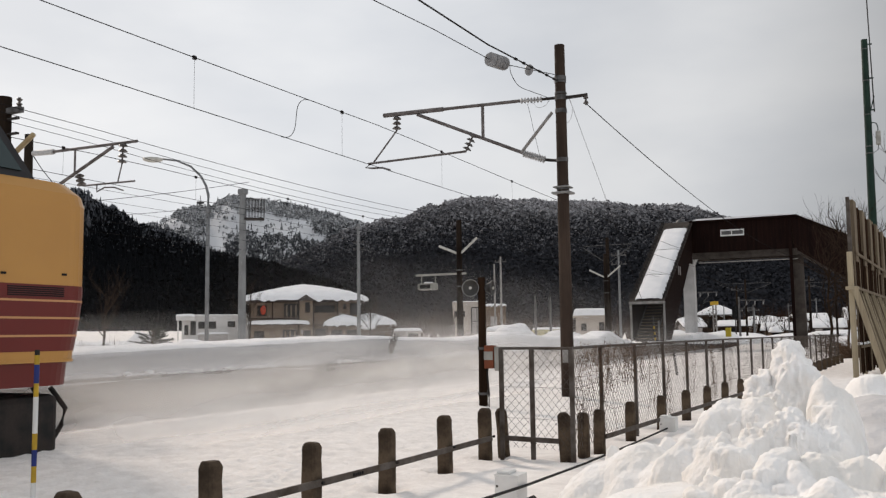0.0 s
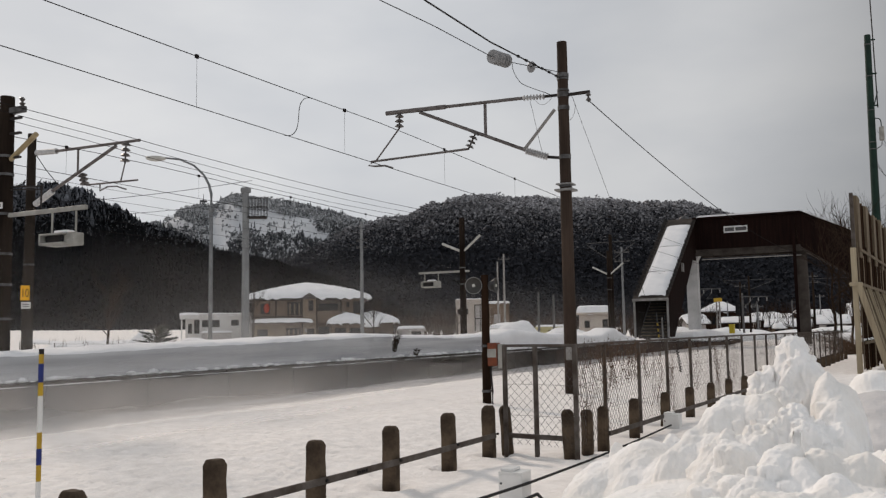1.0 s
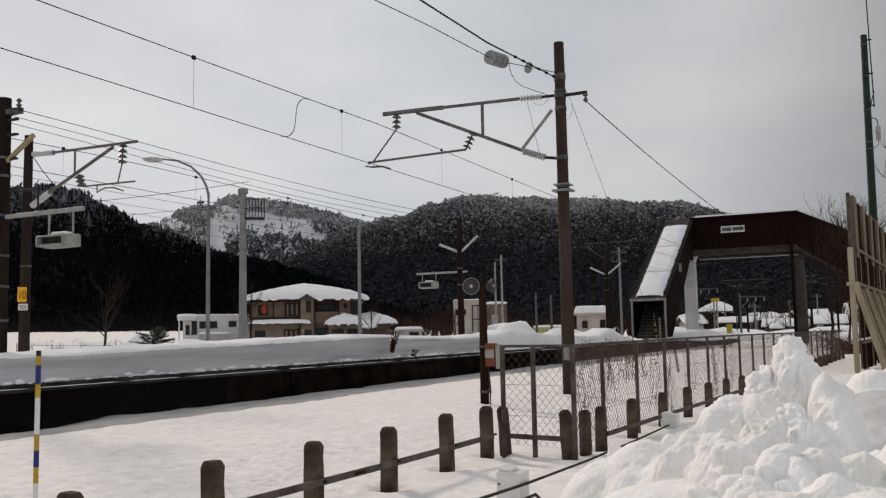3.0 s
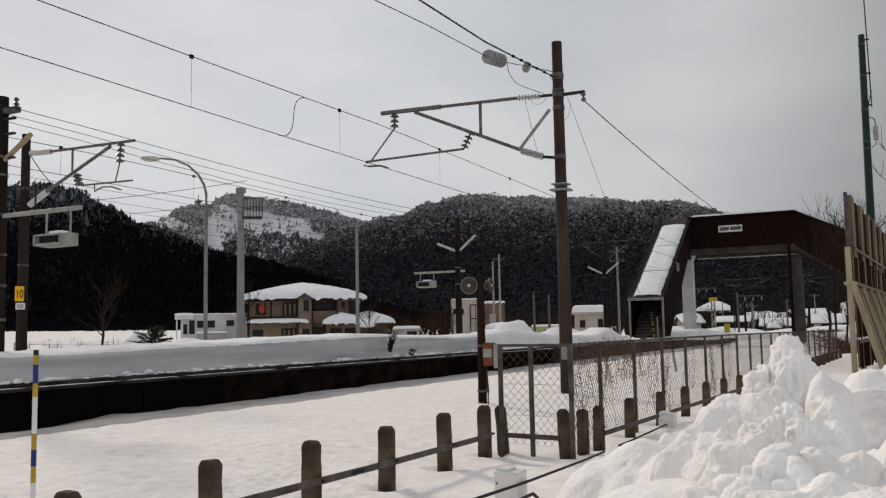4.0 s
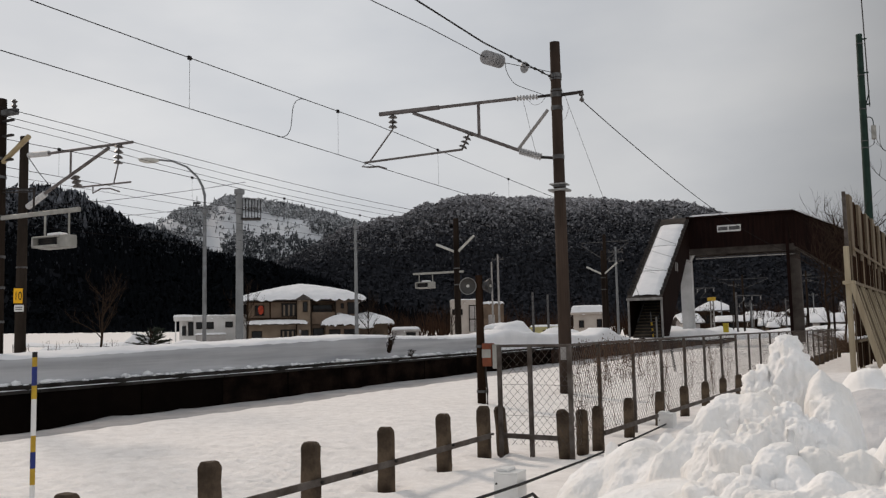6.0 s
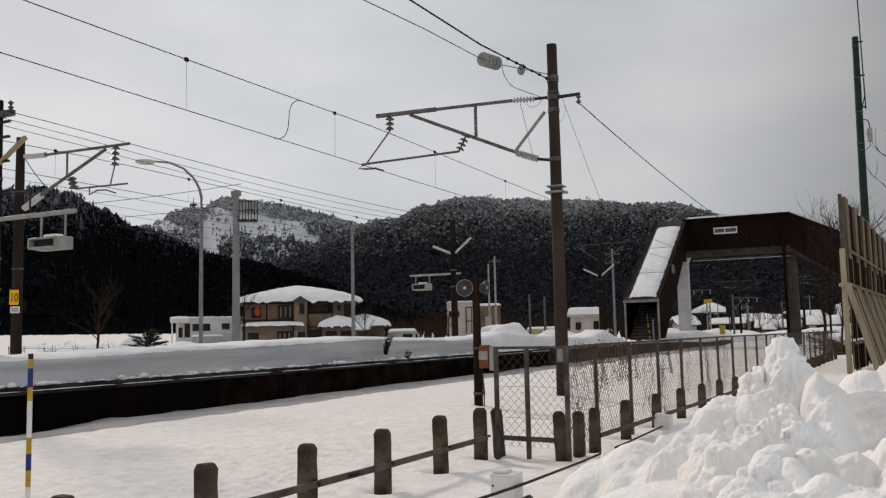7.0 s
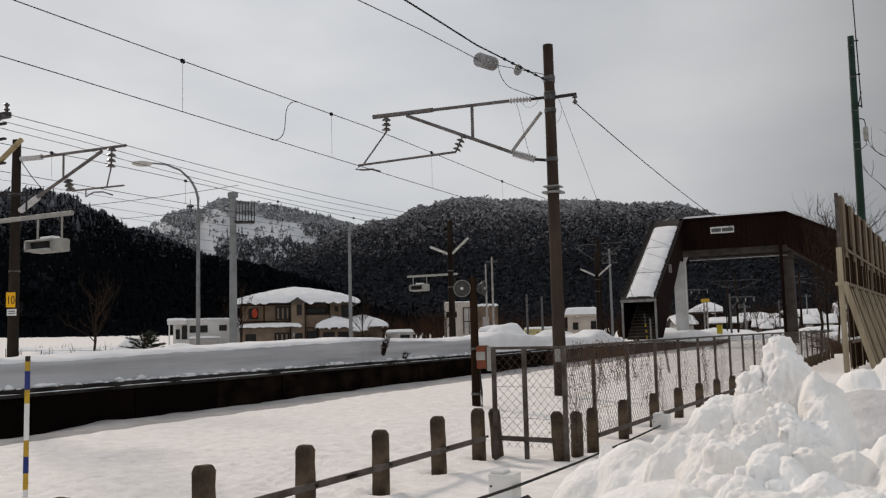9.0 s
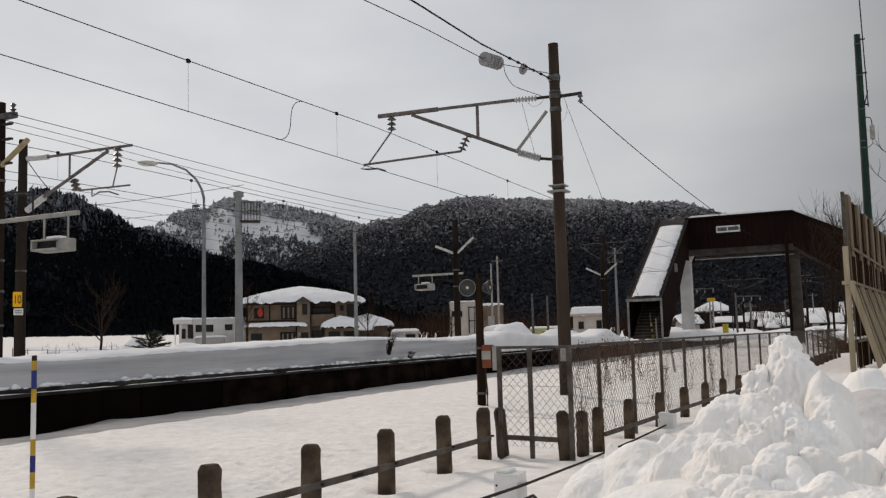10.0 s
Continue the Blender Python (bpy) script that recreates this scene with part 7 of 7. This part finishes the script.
bare_tree(-0.9, 54.0, -1.2, 7.0, 8, "bare tall tree rising by the footbridge", 0.1, 0.6)


def shrub(name, x, y, z, w, h, seed, mat, label, snow=False):
    rng = random.Random(seed)
    s = thing(name, x, y, z, label, "shrub")
    bm = bm_new()
    for k in range(150):
        a = rng.uniform(0, 2 * math.pi)
        d = Vector((math.cos(a), math.sin(a), rng.uniform(0.1, 1.0))).normalized()
        p = Vector((rng.uniform(-w, w) * 0.5, rng.uniform(-w, w) * 0.35, 0.0))
        tube(bm, [p, p + d * h * 0.5, p + d * h * rng.uniform(0.7, 1.0) + Vector((0, 0, -0.1 * h))], [0.010, 0.012, 0.005] if name == "thicket" else [0.014, 0.03, 0.006], 4)
    part("crown", bm, mat, s)
    if snow:
        bm = bm_new()
        geo = bmesh.ops.create_icosphere(bm, subdivisions=3, radius=1.0)["verts"]
        for v in geo:
            k = 1 + 0.3 * noise.noise(v.co * 1.7 + Vector((seed, 0, 0)))
            v.co = Vector((v.co.x * w * 0.5 * k, v.co.y * w * 0.45 * k, h * 0.76 + v.co.z * (0.36 if v.co.z > 0 else 0.08) * h * k))
        part("snow_cap", bm, SNOW, s, "", True)


def bank_twigs(x, y, z, h, seed, count, label):
    """A bare little bush leaning out of the bank face, with bits of snow caught in it."""
    rng = random.Random(seed)
    s = thing("dead_shrub", x, y, z, label, "shrub")
    bm, caught = bm_new(), bm_new()
    for k in range(count):
        lean = Vector((rng.uniform(0.05, 0.3), rng.uniform(-0.3, 0.3), 1.0)).normalized()
        p = Vector((rng.uniform(-0.02, 0.04), rng.uniform(-0.08, 0.08), rng.uniform(0, 0.15) * h))
        q = p + lean * h * rng.uniform(0.45, 1.0)
        m = p.lerp(q, 0.5) + Vector((rng.uniform(-0.03, 0.03), rng.uniform(-0.05, 0.05), 0))
        tube(bm, [p, m, q], [0.009, 0.007, 0.003], 4)
        for w in range(4):
            o = m.lerp(q, rng.random())
            tube(bm, [o, o + Vector((rng.uniform(-0.05, 0.08), rng.uniform(-0.12, 0.12), rng.uniform(-0.02, 0.08)))], [0.006, 0.003], 4)
        if rng.random() < 0.35:
            geo = bmesh.ops.create_icosphere(caught, subdivisions=1, radius=rng.uniform(0.015, 0.035))["verts"]
            for v in geo:
                v.co = v.co * rng.uniform(0.7, 1.2) + m.lerp(q, 0.6)
    part("branches", bm, BARK, s)
    tagged(part("caught_snow", caught, SNOW, s, "", True), kind="stuff")


bank_twigs(-11.3, 19.55, -0.5, 0.5, 1, 34, "dead brown twigs sticking out of the snow bank")
bank_twigs(-11.22, 20.55, -0.62, 0.16, 2, 24, "low dark twigs poking from the snow bank")


def pine(x, y, z, w, h, seed, label):
    """A squat pine: whorls of rising limbs, each set with sprays of needles."""
    rng = random.Random(seed)
    s = thing("pine_bush", x, y, z, label, "shrub")
    limbs, sprays = bm_new(), bm_new()
    tube(limbs, [(0, 0, 0), (0.05, 0, h * 0.5), (0, 0, h)], [0.08, 0.06, 0.02], 6)
    for k in range(46):
        t = rng.uniform(0.35, 1.0)
        a = rng.uniform(0, 2 * math.pi)
        out = Vector((math.cos(a), math.sin(a), 0)) * w * 0.5 * (1.15 - 0.6 * t) * rng.uniform(0.6, 1.1)
        p = Vector((0, 0, h * t * 0.85))
        q = p + out + Vector((0, 0, h * rng.uniform(0.02, 0.2)))
        tube(limbs, [p, p.lerp(q, 0.5) - Vector((0, 0, 0.04)), q], [0.03, 0.02, 0.008], 4)
        for n_ in range(26):
            o = p.lerp(q, rng.uniform(0.3, 1.0))
            d = (out.normalized() + Vector((rng.uniform(-1, 1), rng.uniform(-1, 1), rng.uniform(0.0, 0.9)))).normalized()
            tube(sprays, [o, o + d * rng.uniform(0.1, 0.26)], [0.028, 0.008], 4)
    part("limbs", limbs, BARK, s)
    part("needles", sprays, NEEDLES, s)


pine(-44.25, 44.8, -1.0, 3.1, 1.75, 3, "dark low pine half buried in snow")
pine(-45.3, 45.2, -1.1, 1.6, 1.3, 4, "dark low pine bowed under snow")
shrub("round_bush", -48.97, 80.2, -0.9, 1.5, 2.1, 5, NEEDLES, "rounded garden bush capped with snow", True)


shrub("thicket", -1.6, 45.0, -1.3, 0.8, 2.2, 71, VINE, "tangled brown thicket beside the timber fence")
shrub("thicket", -1.3, 41.0, -1.3, 0.6, 1.6, 72, VINE, "tangled brown thicket beside the timber fence")


def dry_weeds():
    rng = random.Random(8)
    bm = bm_new()
    for k in range(150):
        a, d = radians(rng.choice((rng.uniform(-53, -43.5), rng.uniform(-53, -43.5), rng.uniform(-28, -24), rng.uniform(-14, 0)))), rng.uniform(48, 120)
        x, y = d * math.sin(a), d * math.cos(a)
        for w in range(rng.choice((1, 3, 9))):
            xx, yy = x + rng.uniform(-0.5, 0.5), y + rng.uniform(-0.5, 0.5)
            z = ground_z(xx, yy)
            h = (0.15 + 0.7 * rng.random() ** 2.5) * d / 80
            tube(bm, [(xx, yy, z - 0.05), (xx + rng.uniform(-0.1, 0.1), yy, z + h * 0.6), (xx + rng.uniform(-0.3, 0.3), yy, z + h)], [0.022, 0.018, 0.008], 3)
    solid("dry_weeds", bm, VINE, "dry brown weed stalks standing in the snow", "weeds", "stuff")


dry_weeds()


def field_fence():
    """A run of thin stakes and one wire across the snowy field."""
    f = thing("field_fence", -58.0, 52.0, -1.2, "thin stakes and wire crossing the snowy field", "fence")
    spots = [(-9.0 + 2.6 * k, 1.1 * k + 0.3 * (k % 2)) for k in range(10)]
    for k, (x, y) in enumerate(spots):
        z = ground_z(-58 + x, 52 + y) + 1.2
        bar(f, "stake", (x, y, z - 0.2), (x + 0.05 * (k % 3 - 1), y, z + 0.85 - 0.12 * (k % 3)), 0.035, WOOD_DARK, 6)
    for (x0, y0), (x1, y1) in zip(spots, spots[1:]):
        bar(f, "wire", (x0, y0, ground_z(-58 + x0, 52 + y0) + 1.85), (x1, y1, ground_z(-58 + x1, 52 + y1) + 1.85), 0.012, WIRE, 4)


field_fence()

for k in range(7):
    a_, d_ = radians(-12.6 + 1.75 * k), 98 + 9 * ((k * 5) % 7)
    utility_pole(d_ * math.sin(a_), d_ * math.cos(a_), 1.6 + 0.9 * ((k * 3) % 4), 0.09, (0.3,) if k % 2 else (), "thin grey pole among the distant houses")
for k in range(9):
    a_, d_ = radians(-13.4 + 1.45 * k), 86 + 7 * ((k * 4) % 9)
    x_, y_ = d_ * math.sin(a_), d_ * math.cos(a_)
    shrub("round_bush", x_, y_, ground_z(x_, y_), 1.0 + 0.3 * (k % 3), 1.0 + 0.35 * ((k * 2) % 3), 50 + k, BARK, "brown garden bush weighed down by snow", k % 3 != 1)


for k, (x_, y_, h_) in enumerate(((-17.5, 98, 3.2), (-13.0, 110, 3.8), (-9.6, 96, 2.6), (-6.4, 118, 4.6), (-3.6, 104, 3.6), (-2.2, 88, 5.2), (-20.5, 105, 3.4), (-31.0, 93, 3.0), (-66, 84, 2.4))):
    bare_tree(x_, y_, -1.3, h_, 30 + k, "bare brown tree among the distant houses", 0.07, 0.7)


def drift(x, y, w, d_, h, seed):
    bm = bm_new()
    geo = bmesh.ops.create_icosphere(bm, subdivisions=3, radius=1.0)["verts"]
    for v in geo:
        k = 1 + 0.25 * noise.noise(v.co * 1.5 + Vector((seed, 0, 0))) + 0.12 * noise.noise(v.co * 4 + Vector((seed, 0, 0)))
        v.co = Vector((x + v.co.x * w * k, y + v.co.y * d_ * k, -1.2 + v.co.z * h * k))
    solid("snow_mound", bm, SNOW, "rounded mound of shovelled snow", "snow mound", group="snow mounds", smooth=True)


for k, (x_, y_, w_, d_, h_) in enumerate(((-45.3, 44.9, 1.25, 0.9, 1.55), (-20, 92, 3, 2, 1.2), (-15, 100, 4, 2, 0.9), (-8.5, 90, 3, 2, 0.8), (-5.0, 100, 4, 2, 1.1), (-10.8, 82, 2.2, 2, 0.7), (-24.5, 70, 2.4, 1.5, 1.25), (-21.5, 66, 2, 1.5, 1.0), (-43.0, 47.5, 2.4, 1.2, 0.95), (-29.5, 72, 2.6, 1.5, 1.8), (-13.2, 80, 2.2, 1.5, 1.05), (-54, 72, 3.0, 1.5, 0.8), (-3.0, 76, 2.5, 2, 0.6))):
    drift(x_, y_, w_, d_, h_, k * 3.7)


rng_f = random.Random(17)
for k in range(12):
    a_, r_ = radians(-51 + 0.62 * k + rng_f.uniform(-0.3, 0.3)), rng_f.uniform(84, 128)
    x_, y_ = r_ * math.sin(a_), r_ * math.cos(a_)
    drift(x_, y_, rng_f.uniform(1.6, 4.5), rng_f.uniform(1, 2), 1.2 + ground_z(x_, y_) + rng_f.uniform(0.25, 0.6), 40 + k * 2.3)


def crossing_post():
    d, a_ = 100.0, radians(-9.65)
    p = thing("crossing_post", d * math.sin(a_), d * math.cos(a_), -1.2, "white level-crossing post with a yellow board on top", "post")
    for k, (dx, w) in enumerate(((-0.16, 0.07), (0.16, 0.07))):
        bm = bm_new()
        box(bm, dx - w, -0.07, 0, dx + w, 0.07, 3.9, 0.01)
        part("leg", bm, PIPE_PALE, p)
    for k in range(6):
        bm = bm_new()
        box(bm, -0.2, -0.06, 0.9 + 0.5 * k, 0.2, 0.06, 1.0 + 0.5 * k)
        part("rung", bm, PIPE_PALE, p)
    bm = bm_new()
    box(bm, -0.42, -0.1, 3.9, 0.42, 0.1, 4.3, 0.03)
    part("board", bm, YELLOW, p, "faded yellow board")


def colour_signal():
    d, a_ = 90.0, radians(-8.44)
    p = thing("railway_signal", d * math.sin(a_), d * math.cos(a_), -1.2, "black colour-light railway signal on a thin mast", "signal")
    bar(p, "mast", (0, 0, 0), (0, 0, 2.6), 0.06, STEEL_DARK)
    bm = bm_new()
    box(bm, -0.3, -0.06, 2.3, 0.3, 0.0, 3.55, 0.1)
    plate = part("backing_plate", bm, BLACK, p)
    for k in range(3):
        bm = bm_new()
        rod(bm, (0, -0.3, 2.6 + 0.33 * k), (0, -0.06, 2.6 + 0.33 * k), 0.13, 0.12, 12)
        hood = part("lamp_hood", bm, BLACK, plate)
        bm = bm_new()
        rod(bm, (0, -0.11, 2.6 + 0.33 * k), (0, -0.09, 2.6 + 0.33 * k), 0.09, None, 12)
        part("lens", bm, GLASS, hood)


def portal_mast(az, d, top, reach, label):
    a_ = radians(az)
    p = thing("catenary_mast", d * math.sin(a_), d * math.cos(a_), -1.2, label, "mast", "distant masts")
    pole(p, 0.1, 0.08, 0, top + 1.2, STEEL_GREY, (), 8)
    z = top + 0.9
    bar(p, "beam", (0, 0, z), (reach, 0, z - 0.05), 0.05, STEEL_GREY, 6)
    bar(p, "brace", (0, 0, z - 1.1), (reach * 0.45, 0, z - 0.06), 0.03, STEEL_GREY, 6)
    for f in (0.3, 0.62, 0.95):
        insulator(p, (reach * f, 0, z - 0.1), (reach * f, 0, z - 0.45), 3, 0.07, PORCELAIN_GREY)
    bar(p, "drop_rod", (reach * 0.62, 0, z - 0.45), (reach * 0.4, 0, z - 1.0), 0.025, STEEL_GREY, 6)
    bar(p, "steady_arm", (reach * 0.4, 0, z - 1.0), (reach * 0.8, 0, z - 0.95), 0.02, STEEL_GREY, 6)


crossing_post()
colour_signal()
portal_mast(-8.2, 85, 3.0, 2.2, "distant grey mast with a bracket arm beyond the bridge")
portal_mast(-7.4, 110, 2.9, -2.0, "distant grey mast with a bracket arm beyond the bridge")
portal_mast(-10.9, 92, 4.1, 2.4, "distant grey mast with a bracket arm beyond the bridge")
portal_mast(-5.4, 125, 3.4, 2.2, "distant grey mast with a bracket arm beyond the bridge")


def far_cables():
    """Wires of the line beyond the bridge, low on the dark hillside."""
    for k, (x0, z0, x1, z1) in enumerate(((-13.2, 4.6, -13.0, 4.4), (-12.0, 4.1, -12.6, 4.0), (-11.2, 3.6, -9.6, 3.5), (-10.2, 3.9, -13.4, 3.4))):
        bm = bm_new()
        tube(bm, [(x0 + (x1 - x0) * i / 12, 66 + 60 * i / 12, z0 + (z1 - z0) * i / 12 - 0.5 * (1 - (i / 6 - 1) ** 2)) for i in range(13)], 0.012, 4)
        solid("overhead_cable", bm, WIRE, "thin far cable beyond the footbridge", "cable", group="overhead cables")


far_cables()


def yellow_bin():
    b = thing("grit_bin", -12.2, 78, -0.55, "dull yellow bin standing in snow under the bridge", "bin")
    bm = bm_new()
    box(bm, -0.2, -0.3, 0, 0.2, 0.3, 0.68, 0.05)
    part("body", bm, YELLOW_BIN, b)
    bm = bm_new()
    box(bm, -0.22, -0.33, 0.68, 0.22, 0.33, 0.76, 0.04)
    part("lid", bm, YELLOW_BIN, b)


yellow_bin()


# ---- the departing train ----
def train():
    t = thing("railcar", -9.5, 0, -1.65, "ochre and red diesel railcar leaving, tail end in view", "train")
    R = 1.65

    def shell(name, w, y0, y1, z0, z1, mat, bevel, parent=t, label=""):
        bm = bm_new()
        box(bm, -w, y0, z0 + R, w, y1, z1 + R, bevel)
        return part(name, bm, mat, parent, label, False)

    def nose(z):
        """How far the front leans back at a height."""
        return -0.02 - 0.16 * smooth(0.6, -0.6, z) - 0.12 * smooth(1.45, 1.75, z) ** 2

    def loft(name, z0, z1, grow, back, mat, parent=t, label="", steps=8, crown=0.0):
        """A band of the body: straight sides, rounded front corners, following the lean of the front."""
        bm = bm_new()
        rings = []
        for i in range(steps + 1):
            z = z0 + (z1 - z0) * i / steps
            inset = crown * smooth(z1 - 0.2, z1, z) ** 2
            w, f = 1.44 + grow - inset, nose(z) + grow - inset * 0.6
            plan = [(-w, back)]
            for k in range(9):
                a = math.pi / 2 * k / 8
                plan.append((-w + 0.42 - 0.42 * math.cos(a), f - 0.42 + 0.42 * math.sin(a)))
            for k in range(9):
                a = math.pi / 2 * (1 - k / 8)
                plan.append((w - 0.42 + 0.42 * math.cos(a), f - 0.42 + 0.42 * math.sin(a)))
            plan.append((w, back))
            rings.append([bm.verts.new((x, y, z + R)) for x, y in plan])
        n = len(rings[0])
        for a, c in zip(rings, rings[1:]):
            for i in range(n):
                j = (i + 1) % n
                bm.faces.new((a[j], a[i], c[i], c[j]))
        bm.faces.new(rings[0])
        bm.faces.new(rings[-1][::-1])
        bmesh.ops.recalc_face_normals(bm, faces=bm.faces)
        return part(name, bm, mat, parent, label, False)

    body = loft("body", -0.22, 1.72, 0.0, -20, TRAIN_OCHRE, crown=0.1, steps=16)
    loft("red_panel", -0.13, 0.42, 0.005, -1.4, TRAIN_RED, body, "dull red panel")
    loft("red_panel", 0.42, 0.58, 0.005, -3.2, TRAIN_RED, body, "dull red panel")
    for z in (0.41, 0.225, 0.035):
        loft("stripe", z - 0.011, z + 0.011, 0.009, -1.4, TRAIN_STRIPE, body, steps=1)
    loft("skirt", -0.5, -0.22, -0.03, -4.6, TRAIN_RED, body, "dull red skirt")
    loft("sill_band", -0.25, -0.22, 0.012, -20, TRAIN_OCHRE, body, steps=1)
    for k in range(5):
        bm = bm_new()
        z = 0.455 + 0.022 * k + R
        box(bm, 1.44, -1.2, z, 1.452, -0.5, z + 0.012)
        part("grille_slat", bm, BLACK, body)
    for y, z in ((-0.5, 0.70), (-1.25, 0.68)):
        bm = bm_new()
        box(bm, 1.43, y - 0.03, z + R - 0.012, 1.452, y + 0.03, z + R + 0.012)
        part("latch", bm, BLACK, body)
    # cab with raked window above the nose, then the roof
    bm = bm_new()
    near = [(-1.36, -0.8, 1.66), (1.36, -0.8, 1.66), (1.12, -1.3, 2.5), (-1.12, -1.3, 2.5)]
    far = [(-1.38, -4.2, 1.66), (1.38, -4.2, 1.66), (1.12, -4.2, 2.5), (-1.12, -4.2, 2.5)]
    a = [bm.verts.new((x, y, z + R)) for x, y, z in near]
    c = [bm.verts.new((x, y, z + R)) for x, y, z in far]
    bm.faces.new(a)
    bm.faces.new(c[::-1])
    for i in range(4):
        j = (i + 1) % 4
        bm.faces.new((a[j], a[i], c[i], c[j]))
    bmesh.ops.recalc_face_normals(bm, faces=bm.faces)
    cab = part("cab", bm, TRAIN_GREY, t, "dark grey cab surround")
    bm = bm_new()
    for q in ([(1.335, -1.0, 1.78), (1.335, -1.7, 1.78), (1.16, -1.7, 2.36), (1.16, -1.35, 2.36)], [(-1.15, -0.87, 1.78), (1.15, -0.87, 1.78), (1.0, -1.21, 2.36), (-1.0, -1.21, 2.36)]):
        n = (Vector(q[1]) - Vector(q[0])).cross(Vector(q[3]) - Vector(q[0])).normalized() * 0.02
        if n.x < -0.1 or (abs(n.x) < 0.015 and n.y < 0):
            n = -n
        va = [bm.verts.new(Vector(p) + n + Vector((0, 0, R))) for p in q]
        vb = [bm.verts.new(Vector(p) - n + Vector((0, 0, R))) for p in q]
        bm.faces.new(va)
        bm.faces.new(vb[::-1])
        for i in range(4):
            j = (i + 1) % 4
            bm.faces.new((va[j], va[i], vb[i], vb[j]))
    part("windscreen", bm, TRAIN_GLASS, cab, "greenish raked glass")
    shell("upper_body", 1.40, -20, -4.2, 1.6, 2.2, TRAIN_OCHRE, 0.08)
    shell("roof", 1.3, -20, -4.2, 2.2, 2.5, TRAIN_GREY, 0.14)
    for k in range(7):
        bm = bm_new()
        y = -6.2 - 1.9 * k
        box(bm, 1.395, y - 0.7, 1.05 + R, 1.45, y + 0.7, 1.75 + R, 0.02)
        part("side_window", bm, GLASS, body)
    for y in (-2.4, -16.8):
        bogie = bm_new()
        box(bogie, -1.0, y - 1.5, 0.35, 1.0, y + 1.5, 0.75, 0.05)
        bg = part("bogie", bogie, STEEL_DARK, t)
        for dy in (-1.05, 1.05):
            for x in (-0.58, 0.58):
                bm = bm_new()
                rod(bm, (x - 0.06, y + dy, 0.43), (x + 0.06, y + dy, 0.43), 0.43, None, 20)
                part("wheel", bm, STEEL_DARK, bg)
    bm = bm_new()
    box(bm, -0.12, -0.9, 0.75, 0.12, 0.25, 1.0, 0.03)
    box(bm, -0.3, -0.1, 0.45, -0.1, 0.15, 0.9, 0.04)
    for x in (0.55, 0.85, -0.6):
        tube(bm, [(x, -0.15, 1.1), (x + 0.06, 0.02, 0.85), (x - 0.04, 0.05, 0.65), (x, -0.1, 0.5)], 0.03)
    part("coupler", bm, STEEL_DARK, t, "grimy coupler and hoses")
    bm = bm_new()
    box(bm, -1.25, -4.6, 0.3, 1.25, -0.35, 1.05, 0.08)
    part("underframe", bm, STEEL_DARK, t, "snow-caked underframe")
    return t


RAILCAR = train()


# ---- snow dust raised by the train ----
def dust_sheet(parent, x, y0, y1, z0, z1, mat, seed):
    """One billowed veil of the drift, curling as it rises."""
    bm = bm_new()
    rows = []
    for i in range(49):
        y = y0 + (y1 - y0) * i / 48
        row = []
        for j in range(9):
            t = j / 8
            dx = 0.5 * noise.noise(Vector((y * 0.18, t * 1.5, seed))) + 0.35 * t * t
            top = z1 + 0.35 * noise.noise(Vector((y * 0.22, seed, 3)))
            row.append(bm.verts.new((x + dx, y, z0 + (top - z0) * t)))
        rows.append(row)
    for a, c in zip(rows, rows[1:]):
        for j in range(8):
            bm.faces.new((a[j], a[j + 1], c[j + 1], c[j]))
    return part("veil", bm, mat, parent, "", True)


DUST = []
for k, (x, y0, y1, z0, z1) in enumerate(((-10.4, 6.6, 62, -1.4, 0.35), (-9.3, 6.8, 58, -1.4, 0.0), (-8.1, 7.0, 52, -1.4, -0.45), (-6.9, 7.2, 44, -1.4, -0.85))):
    d = tagged(new("snow_dust"), "low white drift of snow dust raised behind the train", "snow dust", "snow dust", "stuff")
    dust_sheet(d, x, y0, y1, z0, z1, MIST_LOW[k], 2.0 + k)
    DUST.append((d, 13.0 - 1.5 * k, (1.5, 1.2, 0.9, 0.7)[k]))
for k, (x, y0, y1, z0, z1) in enumerate(((-11.2, 6.0, 70, -1.0, 2.0), (-15.5, 8.0, 90, -1.0, 3.2))):
    d = tagged(new("snow_dust"), "thin high haze of snow dust trailing the train", "snow dust", "snow dust", "stuff")
    dust_sheet(d, x, y0, y1, z0, z1, MIST_HIGH[k], 7.0 + k)
    DUST.append((d, 10.0, 0.85))


def motions():
    rows = [(k / 30, pose(-9.5, 7.33 - 26.0 * k / 30, -1.65)) for k in range(0, 13)]
    rows += [(s, pose(-9.5, 7.33 - 26.0 * s, -1.65)) for s in (0.5, 0.75, 1.0, 1.5, 2, 3, 4, 5, 6, 7, 8, 9, 10)]
    walk(RAILCAR, rows)
    # the dust is drawn along after the train, slows and settles into the snow
    for d, speed, fall in DUST:
        rows = []
        for s in (0, 0.1, 0.25, 0.5, 0.75, 1.0, 1.25, 1.5, 1.75, 2.0, 2.3, 2.7, 3.2, 4, 6, 8, 10):
            rows.append((s, pose(0, -speed * s, -fall * (0.2 * s + 0.26 * s * s))))
        walk(d, rows)


motions()
